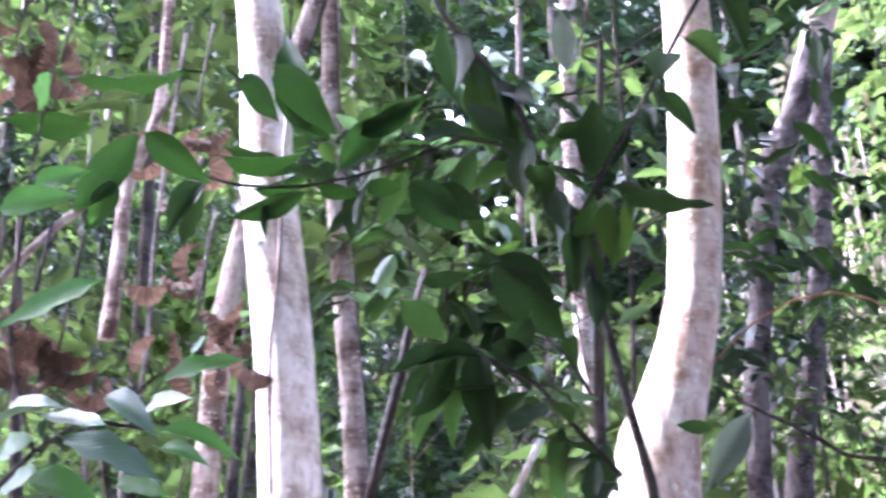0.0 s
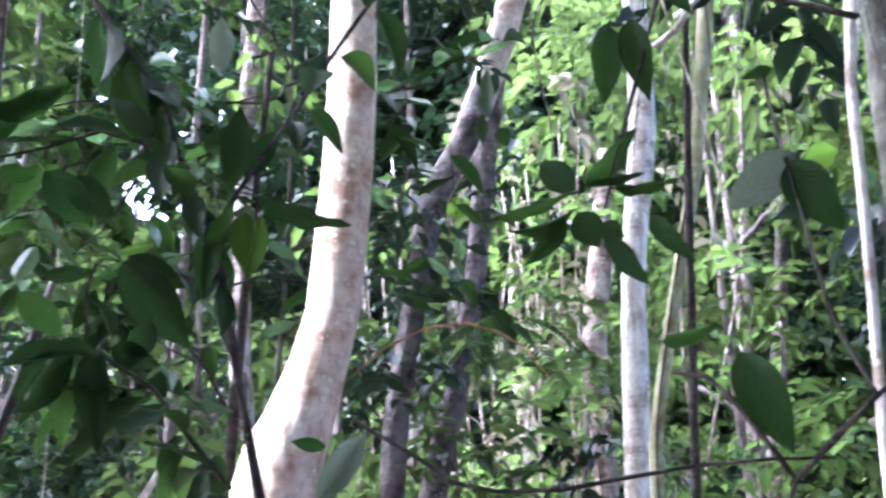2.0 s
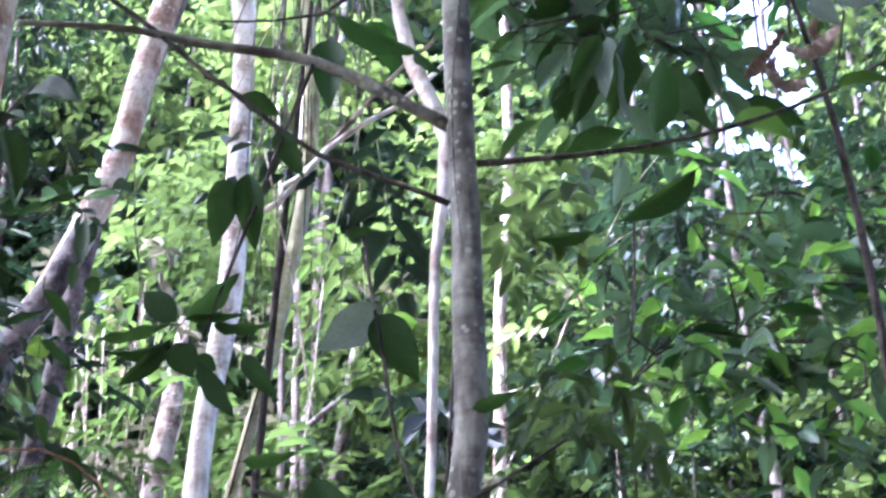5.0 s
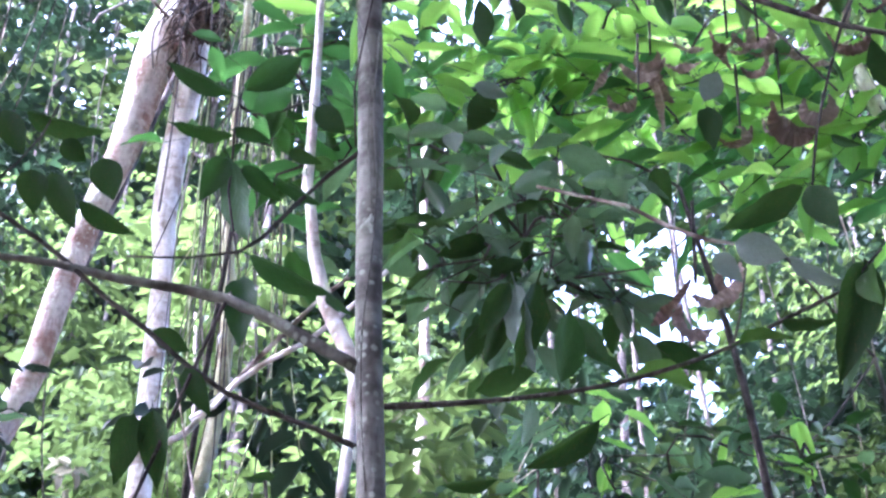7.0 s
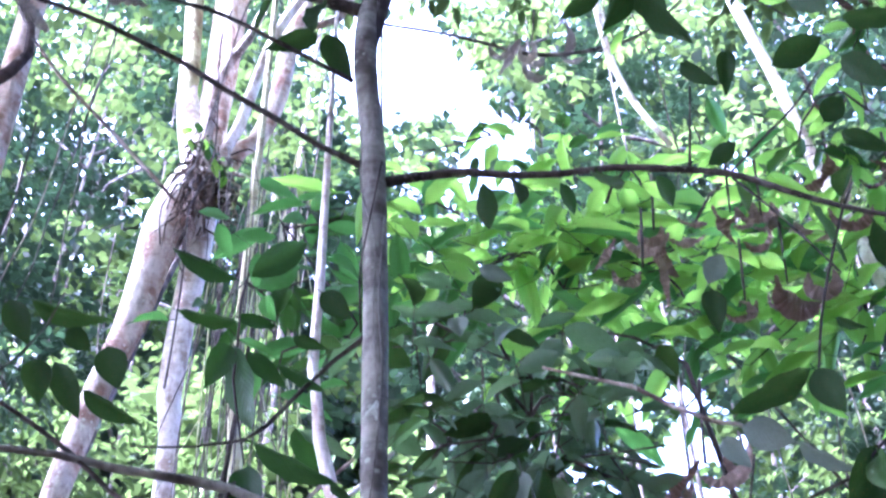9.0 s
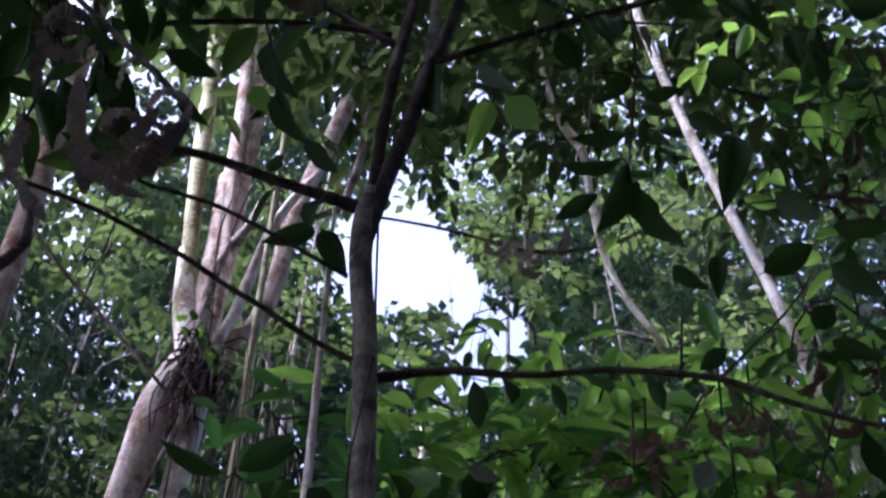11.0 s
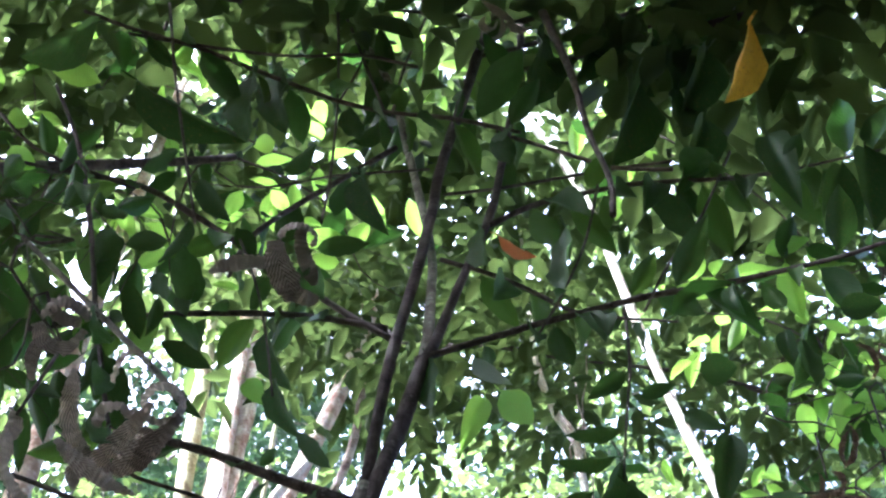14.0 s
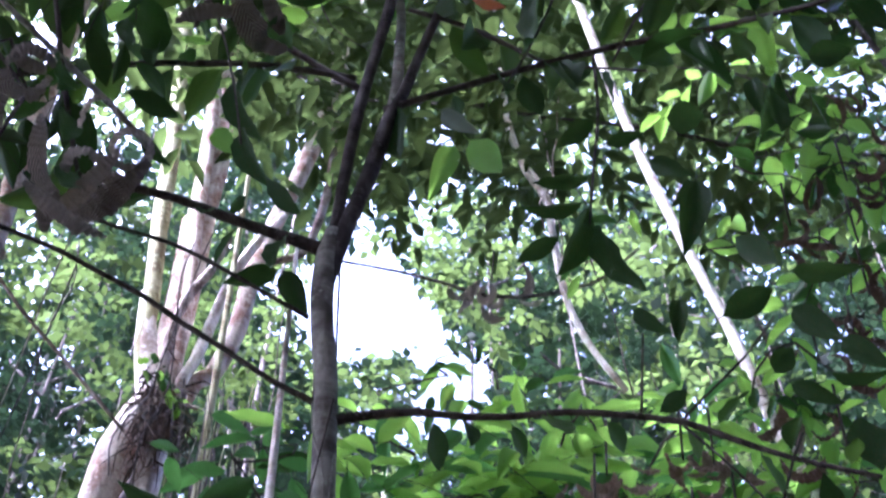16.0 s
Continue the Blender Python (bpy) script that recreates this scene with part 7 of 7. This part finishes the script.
for key, rows in (("right_high", [(0.502, 2.142, 3.990, 0.0035), (0.517, 2.138, 4.119, 0.0030), (0.532, 2.135, 4.247, 0.0025)]), ("right_high", [(0.576, 2.123, 3.952, 0.0034), (0.648, 2.102, 4.027, 0.0029), (0.727, 2.076, 4.106, 0.0030), (0.800, 2.049, 4.206, 0.0024)]),
                  ("right_high", [(0.580, 2.122, 3.936, 0.0034), (0.633, 2.107, 3.840, 0.0028), (0.681, 2.092, 3.740, 0.0027), (0.732, 2.075, 3.621, 0.0021)]), ("right_high", [(0.793, 2.052, 3.845, 0.0027), (0.765, 2.063, 3.785, 0.0032), (0.716, 2.080, 3.643, 0.0032), (0.681, 2.092, 3.524, 0.0031), (0.657, 2.099, 3.407, 0.0025)]),
                  ("left_low", [(-0.387, 2.166, 3.734, 0.0022), (-0.396, 2.164, 3.663, 0.0027), (-0.394, 2.164, 3.546, 0.0026), (-0.395, 2.164, 3.462, 0.0026), (-0.360, 2.170, 3.268, 0.0020)]), ("left_low", [(-0.159, 2.194, 3.585, 0.0048), (-0.215, 2.189, 3.523, 0.0042), (-0.274, 2.183, 3.443, 0.0041), (-0.329, 2.175, 3.359, 0.0040), (-0.366, 2.169, 3.323, 0.0035), (-0.452, 2.153, 3.298, 0.0025), (-0.555, 2.129, 3.283, 0.0020)]),
                  ("left_low", [(-0.711, 2.082, 3.609, 0.0021), (-0.729, 2.076, 3.524, 0.0026), (-0.760, 2.065, 3.445, 0.0025), (-0.789, 2.054, 3.395, 0.0025)]), ("right_low", [(0.524, 2.137, 3.251, 0.0025), (0.502, 2.142, 3.151, 0.0024), (0.484, 2.146, 3.093, 0.0024)]),
                  ("right_upper", [(0.527, 2.136, 5.468, 0.0048), (0.514, 2.139, 5.170, 0.0045), (0.481, 2.147, 4.910, 0.0036), (0.452, 2.153, 4.673, 0.0034)]), ("right_low", [(0.149, 2.195, 2.882, 0.0023), (0.145, 2.195, 2.808, 0.0027), (0.135, 2.196, 2.707, 0.0022), (0.127, 2.196, 2.648, 0.0017)]),
                  ("left_level", [(-0.908, 1.894, 5.283, 0.0059), (-0.844, 1.923, 4.984, 0.0063), (-0.792, 1.945, 4.759, 0.0060), (-0.750, 1.961, 4.593, 0.0045)])):
    stem("twig", rows, BARK_TWIG, BRANCH[key], sides=6, step=0.05)

# thin bare twigs and threads that cross between the upper branches
for k, rows in enumerate((
    [(0.243, 2.106, 6.557, 0.0087), (0.413, 2.079, 6.373, 0.0084), (0.562, 2.044, 6.194, 0.0081), (0.724, 1.992, 6.079, 0.0080)],
    [(-0.426, 2.118, 7.908, 0.0071), (-0.342, 2.133, 7.540, 0.0068), (-0.269, 2.143, 7.180, 0.0064), (-0.166, 2.154, 6.683, 0.0059)],
    [(-0.046, 2.160, 8.073, 0.0073), (-0.108, 2.157, 7.587, 0.0068), (-0.149, 2.155, 7.244, 0.0065), (-0.178, 2.153, 6.729, 0.0060)],
    [(-0.279, 2.142, 8.045, 0.0061), (-0.297, 2.140, 7.625, 0.0057), (-0.310, 2.138, 7.279, 0.0054), (-0.367, 2.129, 6.893, 0.0051)],
    [(-0.437, 2.095, 7.899, 0.0059), (-0.376, 2.107, 7.000, 0.0052), (-0.352, 2.111, 6.238, 0.0046), (-0.357, 2.110, 5.896, 0.0043)],
    [(0.015, 2.200, 6.292, 0.0056), (0.173, 2.193, 6.323, 0.0056), (0.342, 2.173, 6.354, 0.0056), (0.528, 2.136, 6.362, 0.0056), (0.757, 2.066, 6.301, 0.0056)],
    [(0.268, 2.163, 5.315, 0.0038), (0.349, 2.152, 5.530, 0.0040), (0.444, 2.134, 5.847, 0.0043), (0.524, 2.116, 6.290, 0.0046)],
    [(0.572, 2.104, 5.386, 0.0039), (0.668, 2.075, 5.622, 0.0041), (0.783, 2.035, 5.835, 0.0043), (0.919, 1.977, 6.190, 0.0045)],
    [(0.153, 2.195, 7.543, 0.0102), (0.335, 2.174, 7.613, 0.0103), (0.611, 2.114, 7.705, 0.0104), (0.860, 2.025, 7.741, 0.0105)],
    [(-0.996, 1.849, 7.121, 0.0053), (-0.876, 1.908, 6.485, 0.0047), (-0.694, 1.982, 5.630, 0.0041)],
    [(-0.570, 2.042, 5.646, 0.0041), (-0.502, 2.060, 5.430, 0.0039), (-0.448, 2.072, 5.181, 0.0037), (-0.402, 2.082, 4.900, 0.0035)],
    [(-1.213, 1.652, 5.630, 0.0057), (-1.110, 1.723, 5.558, 0.0056), (-0.984, 1.799, 5.586, 0.0056), (-0.851, 1.865, 5.604, 0.0056)],
    [(-0.501, 2.122, 6.170, 0.0045), (-0.349, 2.152, 6.317, 0.0046), (-0.166, 2.174, 6.402, 0.0047), (-0.034, 2.180, 6.443, 0.0047)],
    [(-1.070, 1.830, 6.742, 0.0070), (-0.815, 1.957, 6.957, 0.0072), (-0.549, 2.048, 7.123, 0.0074), (-0.306, 2.098, 7.278, 0.0076), (-0.089, 2.118, 7.213, 0.0075)],
)):
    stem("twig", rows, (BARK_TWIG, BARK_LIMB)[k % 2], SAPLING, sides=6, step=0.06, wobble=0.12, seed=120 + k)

# vines that climb the sapling, knots and strap leaves on the trunks
for k, rows in enumerate(([(-0.133, 2.161, 4.047, 0.0035), (-0.160, 2.159, 3.827, 0.0039), (-0.170, 2.158, 3.716, 0.0033), (-0.164, 2.159, 3.567, 0.0026)], [(-0.125, 2.161, 3.877, 0.0028), (-0.132, 2.161, 3.657, 0.0027), (-0.122, 2.162, 3.470, 0.0031), (-0.131, 2.161, 3.284, 0.0030), (-0.142, 2.160, 3.124, 0.0029), (-0.137, 2.161, 2.942, 0.0028), (-0.127, 2.161, 2.827, 0.0027)], [(-0.178, 2.158, 4.147, 0.0036), (-0.172, 2.158, 3.953, 0.0035), (-0.141, 2.160, 3.806, 0.0034), (-0.142, 2.160, 3.609, 0.0032), (-0.130, 2.161, 3.415, 0.0026)])):
    stem("climbing_vine", [(x, y, z, r * (0.75, 0.55, 0.55)[k]) for x, y, z, r in rows], (BARK_TWIG, BARK_SAPLING, BARK_SAPLING)[k], SAPLING, sides=6, step=0.05, wobble=0.3, seed=k)
stem("climbing_vine", [(-2.135, 2.555, 3.446, 0.0046), (-2.137, 2.554, 3.229, 0.0051), (-2.138, 2.553, 3.022, 0.0056), (-2.146, 2.546, 2.862, 0.0055), (-2.143, 2.549, 2.697, 0.0054), (-2.134, 2.557, 2.514, 0.0053)], BARK_PINK, WHITE, sides=6, step=0.08)




def fern(at, label, fronds, seed):
    """A small fern: arching fronds, each with two rows of narrow leaflets."""
    rng = random.Random(seed)
    root = thing("fern", at, label, "fern")
    for k in range(fronds):
        a = 6.283 * k / fronds + rng.uniform(-0.3, 0.3)
        reach, o = rng.uniform(0.18, 0.28), Vector(at)
        way = Vector((math.cos(a), math.sin(a), 0))
        pts = [(*(o + way * reach * s + Vector((0, 0, 0.12 * s - 0.25 * s * s))), 0.003 * (1 - 0.7 * s)) for s in (0, 0.3, 0.6, 1.0)]
        fr = stem("frond", pts, BARK_TWIG, root, sides=5, step=0.05, seed=k)
        path = smooth_path(pts, 0.014)
        for i in range(3, len(path) - 1):
            p, d = Vector(path[i, :3]), Vector(path[i + 1, :3] - path[i - 1, :3]).normalized()
            side = d.cross(Vector((0, 0, 1))).normalized()
            length = 0.055 * math.sin(math.pi * min(0.97, 0.15 + 0.85 * i / len(path)))
            for sign in (-1, 1):
                put_leaf(fr, p, p + (side * sign + d * 0.25 + Vector((0, 0, -0.25))).normalized() * length, length * 0.2, 0, LEAF_DARK, 0, "leaflet")


fern((-1.366, 4.183, 3.344), "small dark fern growing from a trunk", 5, 3)
fern((-1.452, 5.408, 3.647), "small fern growing on a slender trunk", 4, 4)
put_leaves(SHRUB, [(-1.460, 3.938, 3.616, -1.391, 3.963, 3.659, 0.065, 113)], LEAF_LIME, label="large yellow-green leaf lit from behind")
strap = [(-1.448, 4.261, 4.274, -1.436, 4.265, 4.089, 0.063, 130), (-1.461, 4.256, 4.110, -1.458, 4.257, 3.999, 0.039, 0), (-1.412, 4.273, 4.057, -1.388, 4.281, 3.996, 0.053, 101), (-1.434, 4.265, 4.170, -1.412, 4.273, 4.251, 0.032, 99), (-1.546, 4.226, 3.478, -1.672, 4.178, 3.516, 0.051, -112), (-1.656, 4.184, 3.534, -1.766, 4.139, 3.572, 0.051, -112), (-1.687, 4.172, 3.572, -1.600, 4.206, 3.608, 0.044, 112), (-1.609, 4.202, 3.442, -1.703, 4.165, 3.516, 0.044, -108)]
put_leaves(FORKED, strap, LEAF_DARK)
